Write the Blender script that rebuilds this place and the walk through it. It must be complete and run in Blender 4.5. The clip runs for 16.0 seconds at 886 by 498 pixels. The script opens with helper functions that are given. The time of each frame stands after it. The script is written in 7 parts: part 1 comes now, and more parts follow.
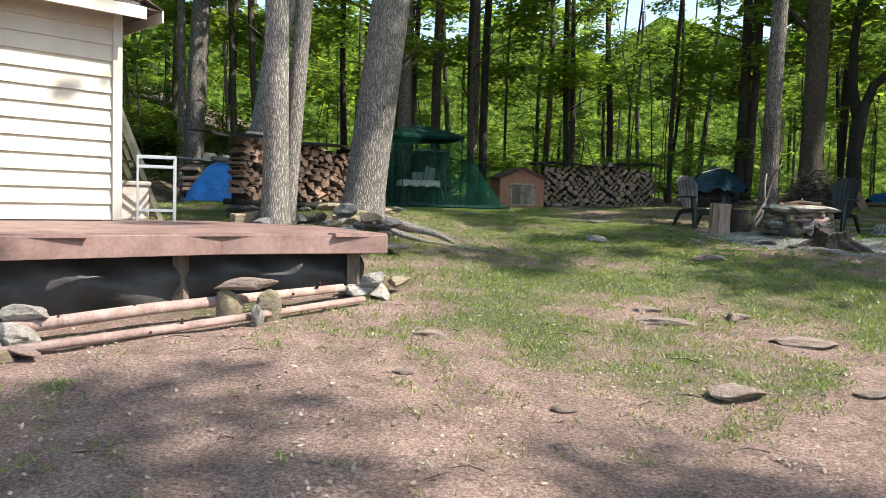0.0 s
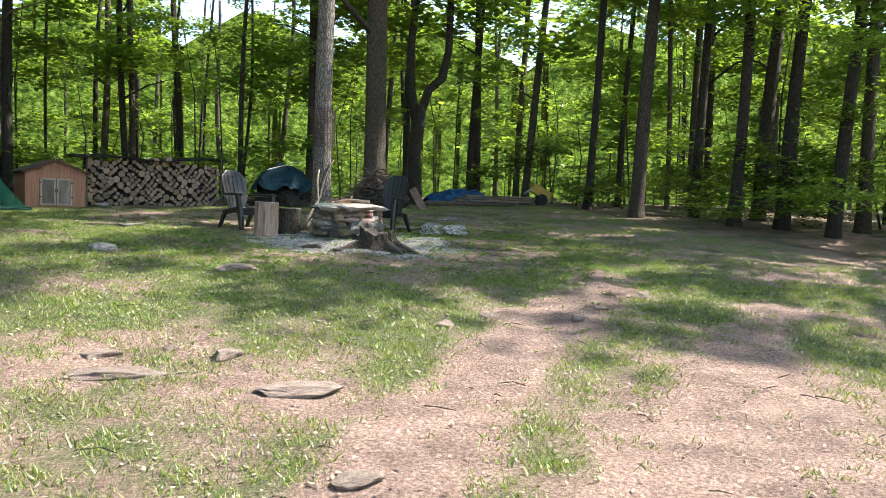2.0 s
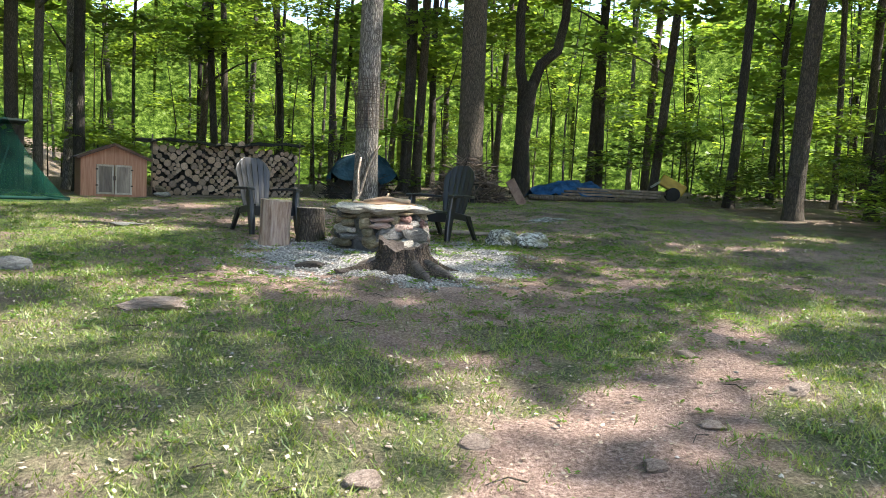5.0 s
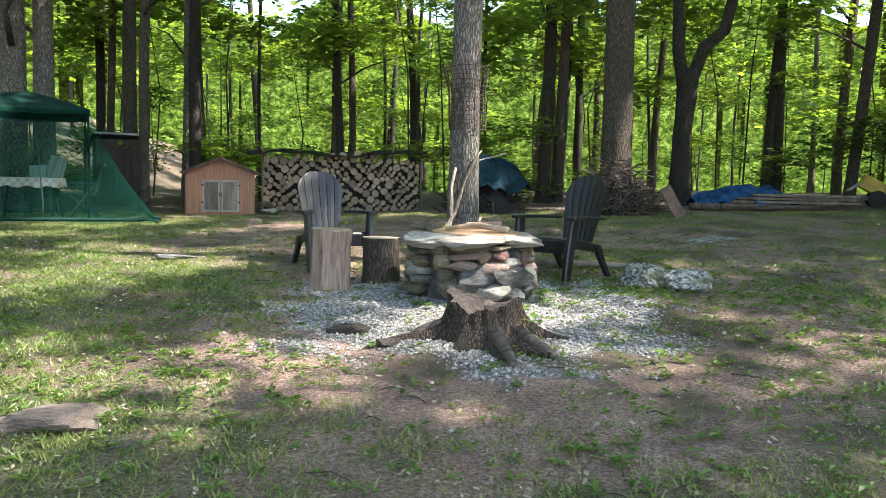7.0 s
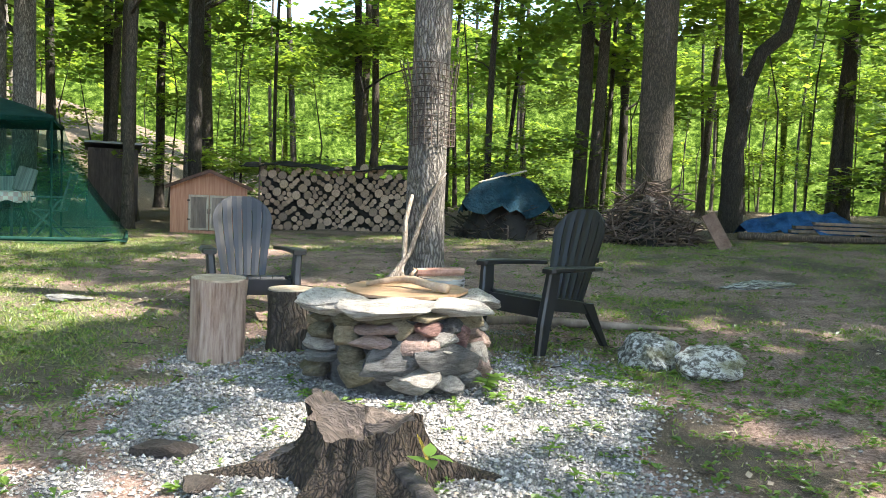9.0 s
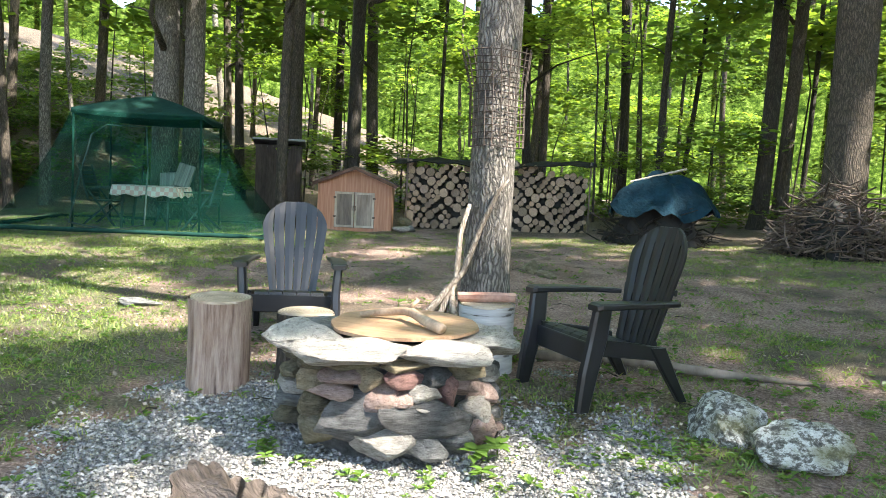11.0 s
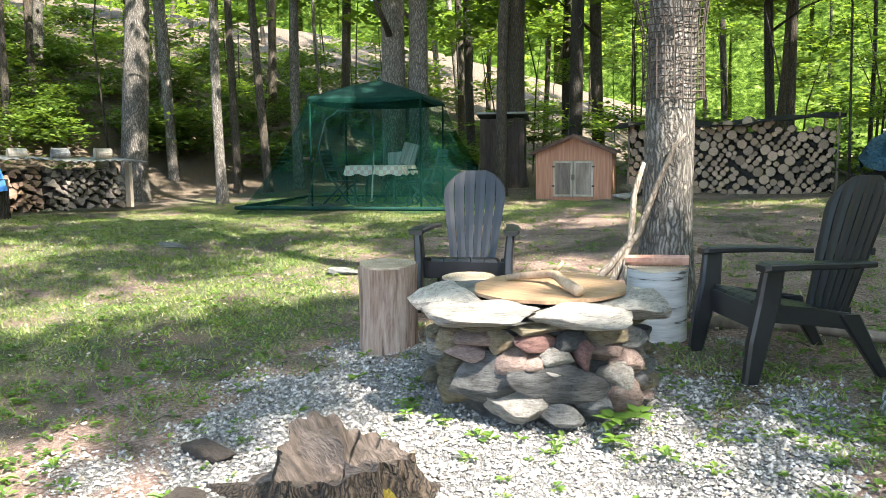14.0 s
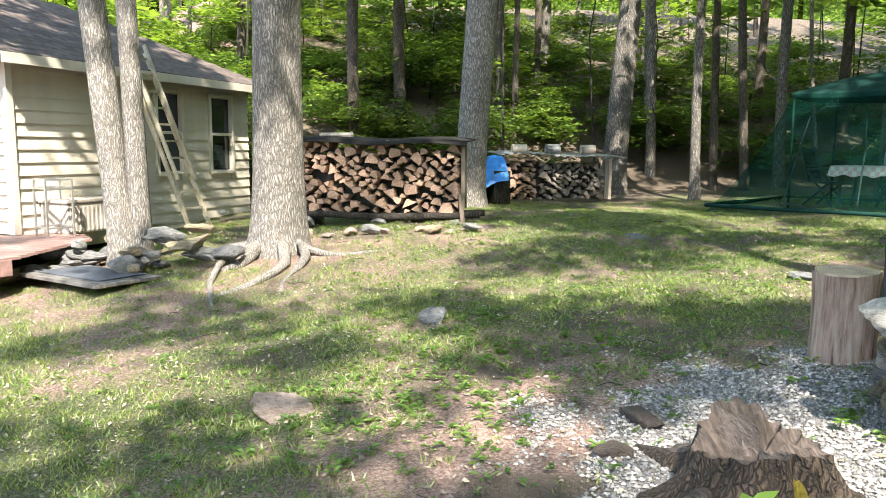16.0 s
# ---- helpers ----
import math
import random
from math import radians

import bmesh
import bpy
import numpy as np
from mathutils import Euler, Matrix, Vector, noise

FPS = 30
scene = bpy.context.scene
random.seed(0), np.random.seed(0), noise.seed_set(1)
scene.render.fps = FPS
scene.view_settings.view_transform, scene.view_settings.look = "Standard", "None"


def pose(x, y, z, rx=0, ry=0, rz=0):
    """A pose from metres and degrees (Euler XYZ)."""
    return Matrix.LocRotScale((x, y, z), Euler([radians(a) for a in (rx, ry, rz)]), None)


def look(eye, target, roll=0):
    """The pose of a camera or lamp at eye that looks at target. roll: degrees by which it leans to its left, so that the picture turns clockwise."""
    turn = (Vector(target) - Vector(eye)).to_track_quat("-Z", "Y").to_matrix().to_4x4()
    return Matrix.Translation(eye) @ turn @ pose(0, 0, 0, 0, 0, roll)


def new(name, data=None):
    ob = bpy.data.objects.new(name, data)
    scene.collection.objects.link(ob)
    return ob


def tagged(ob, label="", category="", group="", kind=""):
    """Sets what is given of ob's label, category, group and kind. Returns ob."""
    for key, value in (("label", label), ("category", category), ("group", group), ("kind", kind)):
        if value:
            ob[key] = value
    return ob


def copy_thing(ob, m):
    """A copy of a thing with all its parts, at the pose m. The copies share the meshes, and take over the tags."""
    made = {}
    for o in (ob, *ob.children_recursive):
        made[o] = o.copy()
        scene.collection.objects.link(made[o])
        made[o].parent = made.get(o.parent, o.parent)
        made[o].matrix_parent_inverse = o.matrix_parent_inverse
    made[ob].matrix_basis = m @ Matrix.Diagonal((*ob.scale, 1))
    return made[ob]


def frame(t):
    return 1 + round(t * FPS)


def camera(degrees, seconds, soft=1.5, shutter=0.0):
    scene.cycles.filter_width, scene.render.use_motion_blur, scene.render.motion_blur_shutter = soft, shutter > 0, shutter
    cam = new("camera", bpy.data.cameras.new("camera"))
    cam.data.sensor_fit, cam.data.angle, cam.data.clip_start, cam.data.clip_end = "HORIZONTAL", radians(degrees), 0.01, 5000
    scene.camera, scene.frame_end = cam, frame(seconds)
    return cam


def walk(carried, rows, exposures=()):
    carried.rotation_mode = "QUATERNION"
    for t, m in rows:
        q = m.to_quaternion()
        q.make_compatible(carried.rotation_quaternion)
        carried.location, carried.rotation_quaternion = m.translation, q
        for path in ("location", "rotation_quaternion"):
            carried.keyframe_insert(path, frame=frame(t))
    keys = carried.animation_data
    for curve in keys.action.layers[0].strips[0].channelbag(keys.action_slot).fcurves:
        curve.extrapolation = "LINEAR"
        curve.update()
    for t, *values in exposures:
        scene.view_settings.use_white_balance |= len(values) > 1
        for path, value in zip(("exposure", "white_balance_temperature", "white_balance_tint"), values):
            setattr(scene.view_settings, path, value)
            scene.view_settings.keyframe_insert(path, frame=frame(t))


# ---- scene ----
cam = camera(59.7, 16.0, soft=0.8)
PATH = [
    (0, (1.568, -1.823, 0.361), (1.27, 0.151, 0.241), 1.7),
    (0.5, (1.655, -1.392, 0.371), (1.68, 0.603, 0.241), 1.3),
    (1, (1.943, -0.885, 0.376), (2.236, 1.091, 0.253), 0.5),
    (1.5, (2.337, -0.286, 0.346), (2.862, 1.641, 0.237), 0.8),
    (2, (2.714, 0.119, 0.383), (3.41, 1.992, 0.29), 1.4),
    (2.5, (3.102, 0.53, 0.43), (3.88, 2.37, 0.349), 1.6),
    (3, (3.426, 0.989, 0.474), (4.204, 2.829, 0.378), 1.8),
    (3.5, (3.756, 1.432, 0.506), (4.466, 3.298, 0.394), 1.9),
    (4, (4.052, 1.878, 0.543), (4.663, 3.778, 0.414), 2.3),
    (4.5, (4.362, 2.371, 0.578), (4.851, 4.305, 0.441), 2.4),
    (5, (4.614, 2.891, 0.608), (4.965, 4.856, 0.47), 2.3),
    (5.2, (4.716, 3.133, 0.633), (5.013, 5.106, 0.498), 2.0),
    (7.3, (5.526, 5.682, 0.847), (5.45, 7.675, 0.706), 1.3),
    (7.5, (5.599, 5.886, 0.884), (5.517, 7.88, 0.747), 1.4),
    (8, (5.816, 6.312, 0.953), (5.712, 8.305, 0.827), 1.6),
    (8.2, (5.912, 6.526, 0.956), (5.789, 8.518, 0.834), 1.6),
    (10.3, (6.681, 7.949, 1.158), (6.208, 9.888, 1.023), 3.4),
    (10.5, (6.812, 8.052, 1.167), (6.266, 9.971, 1.023), 3.3),
    (11, (7.022, 8.297, 1.184), (6.315, 10.161, 1.022), 2.9),
    (11.5, (7.178, 8.491, 1.178), (6.323, 10.291, 1.007), 2.1),
    (12, (7.314, 8.579, 1.171), (6.351, 10.323, 0.991), 1.1),
    (12.5, (7.395, 8.603, 1.159), (6.349, 10.298, 0.972), 0.3),
    (13, (7.421, 8.626, 1.149), (6.313, 10.279, 0.948), -0.3),
    (13.5, (7.435, 8.641, 1.141), (6.269, 10.251, 0.919), -0.6),
    (14, (7.45, 8.599, 1.138), (6.197, 10.139, 0.893), -0.5),
    (14.5, (7.516, 8.482, 1.131), (6.131, 9.901, 0.866), -0.4),
    (15, (7.602, 8.465, 1.139), (6.038, 9.682, 0.869), -0.3),
    (15.5, (7.747, 8.46, 1.151), (5.993, 9.382, 0.882), 0.1),
    (16, (7.847, 8.469, 1.165), (5.945, 9.034, 0.912), 0.2),
]
walk(cam, [(t, look(eye, target, roll)) for t, eye, target, roll in PATH], [(0, 1.35), (0.8, 1.55), (1.6, 1.8), (3.5, 1.95), (5.0, 2.05), (8.0, 2.3), (10.5, 2.6), (12.5, 2.6), (14.5, 2.5), (16.0, 2.25)])

# ---- light ----
SUN = Vector((0.80, -0.10, 0.92)).normalized()
world = bpy.data.worlds.new("world")
scene.world = world
world.use_nodes = True
wn = world.node_tree
sky = wn.nodes.new("ShaderNodeTexSky")
sky.sky_type = "NISHITA"
sky.sun_disc = False
sky.sun_elevation = math.asin(SUN.z)
sky.sun_rotation = math.atan2(SUN.x, SUN.y)
wn.links.new(sky.outputs[0], wn.nodes["Background"].inputs[0])
wn.nodes["Background"].inputs[1].default_value = 0.15
sun_lamp = new("sun", bpy.data.lights.new("sun", "SUN"))
sun_lamp.data.energy = 4.2
sun_lamp.data.angle = radians(0.8)
sun_lamp.data.color = (1.0, 0.93, 0.82)
sun_lamp.rotation_euler = SUN.to_track_quat("Z", "Y").to_euler()


# ---- materials ----
def base_material(name, rough=0.8):
    m = bpy.data.materials.new(name)
    m.use_nodes = True
    b = m.node_tree.nodes["Principled BSDF"]
    b.inputs["Roughness"].default_value = rough
    return m, m.node_tree, b


def ramp_node(nt, fac, stops):
    r = nt.nodes.new("ShaderNodeValToRGB")
    els = r.color_ramp.elements
    while len(els) < len(stops):
        els.new(0.5)
    for e, (p, c) in zip(els, stops):
        e.position, e.color = p, (*c, 1)
    nt.links.new(fac, r.inputs[0])
    return r.outputs[0]


def noise_node(nt, scale, detail=4, coords="Object", stretch=(1, 1, 1), rough=0.6):
    tc, mp, n = nt.nodes.new("ShaderNodeTexCoord"), nt.nodes.new("ShaderNodeMapping"), nt.nodes.new("ShaderNodeTexNoise")
    mp.inputs["Scale"].default_value = stretch
    nt.links.new(tc.outputs[coords], mp.inputs[0])
    nt.links.new(mp.outputs[0], n.inputs["Vector"])
    n.inputs["Scale"].default_value, n.inputs["Detail"].default_value, n.inputs["Roughness"].default_value = scale, detail, rough
    return n.outputs["Fac"]


def mix_color(nt, fac, a, b, mode="MIX"):
    m = nt.nodes.new("ShaderNodeMix")
    m.data_type, m.blend_type = "RGBA", mode
    for key, val in ((0, fac), (6, a), (7, b)):
        if isinstance(val, (int, float)):
            m.inputs[key].default_value = val
        elif isinstance(val, tuple):
            m.inputs[key].default_value = (*val, 1)
        else:
            nt.links.new(val, m.inputs[key])
    return m.outputs[2]


def bump(nt, b, height, strength, distance=0.02):
    n = nt.nodes.new("ShaderNodeBump")
    n.inputs["Strength"].default_value, n.inputs["Distance"].default_value = strength, distance
    nt.links.new(height, n.inputs["Height"])
    nt.links.new(n.outputs[0], b.inputs["Normal"])


def vary(nt, col, amount=0.25, island=False):
    """Brightness of a colour, varied from thing to thing or from piece to piece."""
    if island:
        r = nt.nodes.new("ShaderNodeNewGeometry").outputs["Random Per Island"]
    else:
        r = nt.nodes.new("ShaderNodeObjectInfo").outputs["Random"]
    h = nt.nodes.new("ShaderNodeHueSaturation")
    mr = nt.nodes.new("ShaderNodeMapRange")
    mr.inputs[3].default_value, mr.inputs[4].default_value = 1 - amount, 1 + amount
    nt.links.new(r, mr.inputs[0])
    nt.links.new(mr.outputs[0], h.inputs["Value"])
    nt.links.new(col, h.inputs["Color"])
    return h.outputs[0]


def mottled(name, dark, light, scale=6, rough=0.85, stretch=(1, 1, 1), relief=0.5, depth=0.01, fine=40, island=False, amount=0.2, coords="Object", fine_mix=0.5):
    m, nt, b = base_material(name, rough)
    a = noise_node(nt, scale, 5, coords, stretch)
    f = noise_node(nt, fine, 3, coords, stretch)
    c1 = ramp_node(nt, a, [(0.32, dark), (0.68, light)])
    c2 = ramp_node(nt, f, [(0.3, (0.45, 0.45, 0.45)), (0.7, (1, 1, 1))])
    c = vary(nt, mix_color(nt, fine_mix, c1, c2, "MULTIPLY"), amount, island)
    nt.links.new(c, b.inputs["Base Color"])
    bump(nt, b, f, relief, depth)
    return m


def mix3(a, b, t):
    return tuple(p + (q - p) * t for p, q in zip(a, b))


def bark_material(name, dark, light, furrow=14.0, depth=0.03):
    """Bark of long interlaced ridges with dark furrows between them."""
    m, nt, b = base_material(name, 0.92)
    tc, mp, vo = nt.nodes.new("ShaderNodeTexCoord"), nt.nodes.new("ShaderNodeMapping"), nt.nodes.new("ShaderNodeTexVoronoi")
    wob = nt.nodes.new("ShaderNodeTexNoise")
    wob.inputs["Scale"].default_value, wob.inputs["Detail"].default_value = 7.0, 4
    nt.links.new(tc.outputs["Object"], wob.inputs["Vector"])
    off = nt.nodes.new("ShaderNodeMix")
    off.data_type, off.blend_type = "RGBA", "LINEAR_LIGHT"
    off.inputs[0].default_value = 0.05
    nt.links.new(tc.outputs["Object"], off.inputs[6])
    nt.links.new(wob.outputs["Color"], off.inputs[7])
    mp.inputs["Scale"].default_value = (1, 1, 0.13)
    nt.links.new(off.outputs[2], mp.inputs[0])
    nt.links.new(mp.outputs[0], vo.inputs["Vector"])
    vo.feature = "DISTANCE_TO_EDGE"
    vo.inputs["Scale"].default_value = furrow * 1.7
    f = noise_node(nt, furrow * 3.5, 4, "Object", (1, 1, 0.3), 0.7)
    g = noise_node(nt, 1.6, 3, "Object", (1, 1, 0.6))
    mid = tuple(0.55 * p + 0.45 * q for p, q in zip(dark, light))
    c = ramp_node(nt, vo.outputs["Distance"], [(0.0, mix3(dark, light, 0.12)), (0.12, mid), (0.34, light)])
    c = mix_color(nt, 0.7, c, ramp_node(nt, f, [(0.3, (0.4, 0.4, 0.4)), (0.7, (1.15, 1.15, 1.15))]), "MULTIPLY")
    c = mix_color(nt, 0.5, c, ramp_node(nt, g, [(0.3, (0.5, 0.52, 0.46)), (0.7, (1.0, 1.0, 1.0))]), "MULTIPLY")
    nt.links.new(vary(nt, c, 0.2), b.inputs["Base Color"])
    h = nt.nodes.new("ShaderNodeMath")
    h.operation = "MULTIPLY_ADD"
    h.inputs[1].default_value = 0.35
    mn = nt.nodes.new("ShaderNodeMath")
    mn.operation = "MINIMUM"
    mn.inputs[1].default_value = 0.25
    nt.links.new(vo.outputs["Distance"], mn.inputs[0])
    nt.links.new(f, h.inputs[0])
    nt.links.new(mn.outputs[0], h.inputs[2])
    bump(nt, b, h.outputs[0], 1.0, depth * 1.6)
    return m


BARK_GREY = bark_material("bark_grey", (0.05, 0.042, 0.036), (0.42, 0.375, 0.335), 24)
BARK_BROWN = bark_material("bark_brown", (0.035, 0.028, 0.022), (0.17, 0.135, 0.105), 22)
BARK_DARK = bark_material("bark_dark", (0.020, 0.016, 0.013), (0.085, 0.070, 0.057), 20)
BARK_PALE = bark_material("bark_pale", (0.09, 0.08, 0.072), (0.50, 0.455, 0.41), 26, 0.02)


def leaf_material(name, colors, glow=0.5):
    m = bpy.data.materials.new(name)
    m.use_nodes = True
    nt = m.node_tree
    nt.nodes.clear()
    out = nt.nodes.new("ShaderNodeOutputMaterial")
    rnd = nt.nodes.new("ShaderNodeNewGeometry").outputs["Random Per Island"]
    c = ramp_node(nt, rnd, [(i / (len(colors) - 1), c) for i, c in enumerate(colors)])
    c = vary(nt, c, 0.25)
    d, t, g, mx, mx2 = (nt.nodes.new("ShaderNode" + k) for k in ("BsdfDiffuse", "BsdfTranslucent", "BsdfGlossy", "MixShader", "MixShader"))
    g.inputs["Roughness"].default_value = 0.45
    mx.inputs[0].default_value, mx2.inputs[0].default_value = glow, 0.05
    tint = mix_color(nt, 1.0, c, (1.0, 0.97, 0.52), "MULTIPLY")
    hs = nt.nodes.new("ShaderNodeHueSaturation")
    hs.inputs["Value"].default_value = 1.7
    nt.links.new(tint, hs.inputs["Color"])
    nt.links.new(c, d.inputs[0])
    nt.links.new(hs.outputs[0], t.inputs[0])
    nt.links.new(d.outputs[0], mx.inputs[1])
    nt.links.new(t.outputs[0], mx.inputs[2])
    nt.links.new(mx.outputs[0], mx2.inputs[1])
    nt.links.new(g.outputs[0], mx2.inputs[2])
    nt.links.new(mx2.outputs[0], out.inputs[0])
    return m


LEAF = leaf_material("leaf", [(0.075, 0.138, 0.028), (0.135, 0.212, 0.038), (0.20, 0.275, 0.046), (0.105, 0.172, 0.034)], 0.55)
LEAF_LOW = leaf_material("leaf_low", [(0.045, 0.09, 0.018), (0.09, 0.15, 0.026), (0.14, 0.20, 0.035)], 0.4)
WEED = leaf_material("weed_leaf", [(0.06, 0.125, 0.022), (0.11, 0.20, 0.035), (0.17, 0.26, 0.05)], 0.4)
GRASS = leaf_material("grass_blade", [(0.06, 0.11, 0.028), (0.125, 0.19, 0.040), (0.20, 0.26, 0.058), (0.24, 0.235, 0.095)], 0.35)
LITTER = mottled("leaf_litter", (0.18, 0.13, 0.085), (0.52, 0.44, 0.34), 3, island=True, amount=0.4)


# ---- mesh helpers ----
def mesh_of(name, verts, faces, mat, smooth=False, mats=None, mat_idx=None):
    me = bpy.data.meshes.new(name)
    me.from_pydata([tuple(v) for v in verts] if not isinstance(verts, np.ndarray) else verts.tolist(), [], faces.tolist() if isinstance(faces, np.ndarray) else faces)
    me.materials.append(mat)
    if smooth:
        me.polygons.foreach_set("use_smooth", [True] * len(me.polygons))
    me.update()
    return me


def part_mesh(name, me, parent=None, label="", m=None):
    ob = new(name, me)
    if parent is not None:
        ob.parent = parent
    if m is not None:
        ob.matrix_basis = m
    if label:
        ob["label"] = label
    return ob


def part(name, bm, mat, parent=None, label="", m=None, smooth=False):
    me = bpy.data.meshes.new(name)
    bm.to_mesh(me)
    bm.free()
    me.materials.append(mat)
    if smooth:
        me.polygons.foreach_set("use_smooth", [True] * len(me.polygons))
    return part_mesh(name, me, parent, label, m)


def thing(name, m, label, category, group="", kind=""):
    ob = new(name)
    ob.empty_display_size = 0.1
    ob.matrix_basis = m
    return tagged(ob, label, category, group, kind)


def box_bm(bm, center, size, rot=None, bevel=0.0):
    g = bmesh.ops.create_cube(bm, size=1.0)
    m = Matrix.Translation(center) @ (rot.to_4x4() if rot else Matrix.Identity(4)) @ Matrix.Diagonal((*size, 1))
    bmesh.ops.transform(bm, matrix=m, verts=g["verts"])
    if bevel:
        es = list({e for v in g["verts"] for e in v.link_edges})
        bmesh.ops.bevel(bm, geom=es, offset=bevel, segments=2, affect="EDGES", profile=0.6)
    return bm


def boxes(items, bevel=0.0):
    bm = bmesh.new()
    for it in items:
        box_bm(bm, it[0], it[1], it[2] if len(it) > 2 else None, bevel)
    return bm


def beam_items(a, b, w, h):
    """A bar from a to b with a width and a height."""
    a, b = Vector(a), Vector(b)
    d = b - a
    q = d.to_track_quat("Y", "Z").to_matrix()
    return ((a + b) / 2, (w, d.length, h), q)


def tube_arrays(points, radii, sides=10, wob=0.0, seed=0, cap=True):
    """Vertices and faces of a tube through points."""
    rng = random.Random(seed)
    pts = [Vector(p) for p in points]
    verts, faces = [], []
    ph = [rng.uniform(0, 6.28) for _ in range(4)]
    for i, p in enumerate(pts):
        d = (pts[min(i + 1, len(pts) - 1)] - pts[max(i - 1, 0)]).normalized()
        ref = Vector((1, 0, 0)) if abs(d.x) < 0.9 else Vector((0, 1, 0))
        u = (ref - d * ref.dot(d)).normalized()
        v = d.cross(u)
        for k in range(sides):
            a = 2 * math.pi * k / sides
            r = radii[i] * (1 + wob * (math.sin(3 * a + ph[0] + i * 0.2) * 0.5 + math.sin(5 * a + ph[1] - i * 0.3) * 0.3 + math.sin(2 * a + ph[2] + i * 0.9) * 0.4))
            verts.append(p + (u * math.cos(a) + v * math.sin(a)) * r)
    for i in range(len(pts) - 1):
        for k in range(sides):
            k2 = (k + 1) % sides
            faces.append((i * sides + k, i * sides + k2, (i + 1) * sides + k2, (i + 1) * sides + k))
    if cap:
        faces.append(tuple(range(sides))[::-1])
        faces.append(tuple((len(pts) - 1) * sides + k for k in range(sides)))
    return verts, faces


def join_arrays(parts_list):
    verts, faces = [], []
    for v, f in parts_list:
        o = len(verts)
        verts += list(v)
        faces += [tuple(i + o for i in q) for q in f]
    return verts, faces


# ---- ground ----
def smooth_step(a, b, v):
    u = np.clip((v - a) / (b - a), 0, 1)
    return u * u * (3 - 2 * u)


def ground_np(x, y):
    z = np.where(y < 11.5, 0.08 * (y - 11.5), 0.03 * (y - 11.5))
    z = np.clip(z, -2.0, 0.75)
    z = z + 0.20 * smooth_step(-1.0, 2.0, -x) * smooth_step(5.5, 8.5, y) * (1 - smooth_step(12, 17, y))
    d = np.maximum(0.0, -x - 7.2 - np.maximum(0, 9 - y))
    z = z + 0.33 * np.minimum(d, 26) * smooth_step(0, 4, d)
    r = np.maximum(0.0, x - 11)
    z = z - 0.07 * np.minimum(r, 25) * smooth_step(0, 4, r) * (1 - smooth_step(8, 14, y))
    z = z + 0.028 * np.clip(x - 0.5, 0, 14) * smooth_step(12, 20, y)
    z = z - 0.05 * smooth_step(13.5, 10.8, y) * smooth_step(-0.5, 1.5, x) - 0.06 * smooth_step(6.5, 4.5, y) * smooth_step(0.5, 2.5, x)
    z = z + 0.02 * np.sin(1.7 * x + 0.6 * y) * np.sin(1.1 * y - 0.5 * x) + 0.008 * np.sin(5.1 * x + 2) * np.sin(4.3 * y)
    z = z + 0.015 * (value_noise(x * 6, y * 6, 5) - 0.5) + 0.03 * (value_noise(x * 1.9, y * 1.9, 6) - 0.5)
    return z


def ground(x, y):
    return float(ground_np(np.float64(x), np.float64(y)))


def ground_material():
    m, nt, b = base_material("ground", 0.95)
    big = noise_node(nt, 0.55, 5)
    mid = noise_node(nt, 3.0, 5)
    fine = noise_node(nt, 48, 5, rough=0.8)
    grit = noise_node(nt, 190, 2)
    soil = ramp_node(nt, fine, [(0.32, (0.10, 0.065, 0.05)), (0.5, (0.37, 0.25, 0.205)), (0.68, (0.70, 0.54, 0.47))])
    soil = mix_color(nt, 0.65, soil, ramp_node(nt, mid, [(0.35, (0.36, 0.32, 0.30)), (0.62, (1.0, 0.96, 0.94))]), "MULTIPLY")
    turf = ramp_node(nt, fine, [(0.34, (0.022, 0.028, 0.010)), (0.5, (0.10, 0.112, 0.042)), (0.66, (0.28, 0.265, 0.135))])
    litter = ramp_node(nt, grit, [(0.32, (0.035, 0.025, 0.018)), (0.5, (0.11, 0.08, 0.056)), (0.68, (0.30, 0.24, 0.175))])
    att = nt.nodes.new("ShaderNodeAttribute")
    att.attribute_name = "cover"
    sep = nt.nodes.new("ShaderNodeSeparateColor")
    nt.links.new(att.outputs["Color"], sep.inputs[0])

    def blend(v, lo, hi, w):
        a = nt.nodes.new("ShaderNodeMath")
        a.operation = "MULTIPLY_ADD"
        nt.links.new(w, a.inputs[0])
        a.inputs[1].default_value = 0.9
        nt.links.new(v, a.inputs[2])
        r = nt.nodes.new("ShaderNodeMapRange")
        nt.links.new(a.outputs[0], r.inputs[0])
        r.inputs[1].default_value, r.inputs[2].default_value = lo, hi
        return r.outputs[0]

    c = mix_color(nt, blend(sep.outputs[0], 0.85, 1.15, mid), soil, turf)
    c = mix_color(nt, blend(sep.outputs[2], 0.8, 1.2, mid), c, litter)
    gravel = ramp_node(nt, grit, [(0.34, (0.045, 0.04, 0.038)), (0.5, (0.19, 0.182, 0.178)), (0.66, (0.46, 0.45, 0.45))])
    c = mix_color(nt, blend(sep.outputs[1], 0.8, 1.1, mid), c, gravel)
    nt.links.new(c, b.inputs["Base Color"])
    h = nt.nodes.new("ShaderNodeMath")
    h.operation = "ADD"
    nt.links.new(fine, h.inputs[0])
    nt.links.new(grit, h.inputs[1])
    bump(nt, b, h.outputs[0], 0.9, 0.03)
    return m


PIT = (5.47, 11.76)


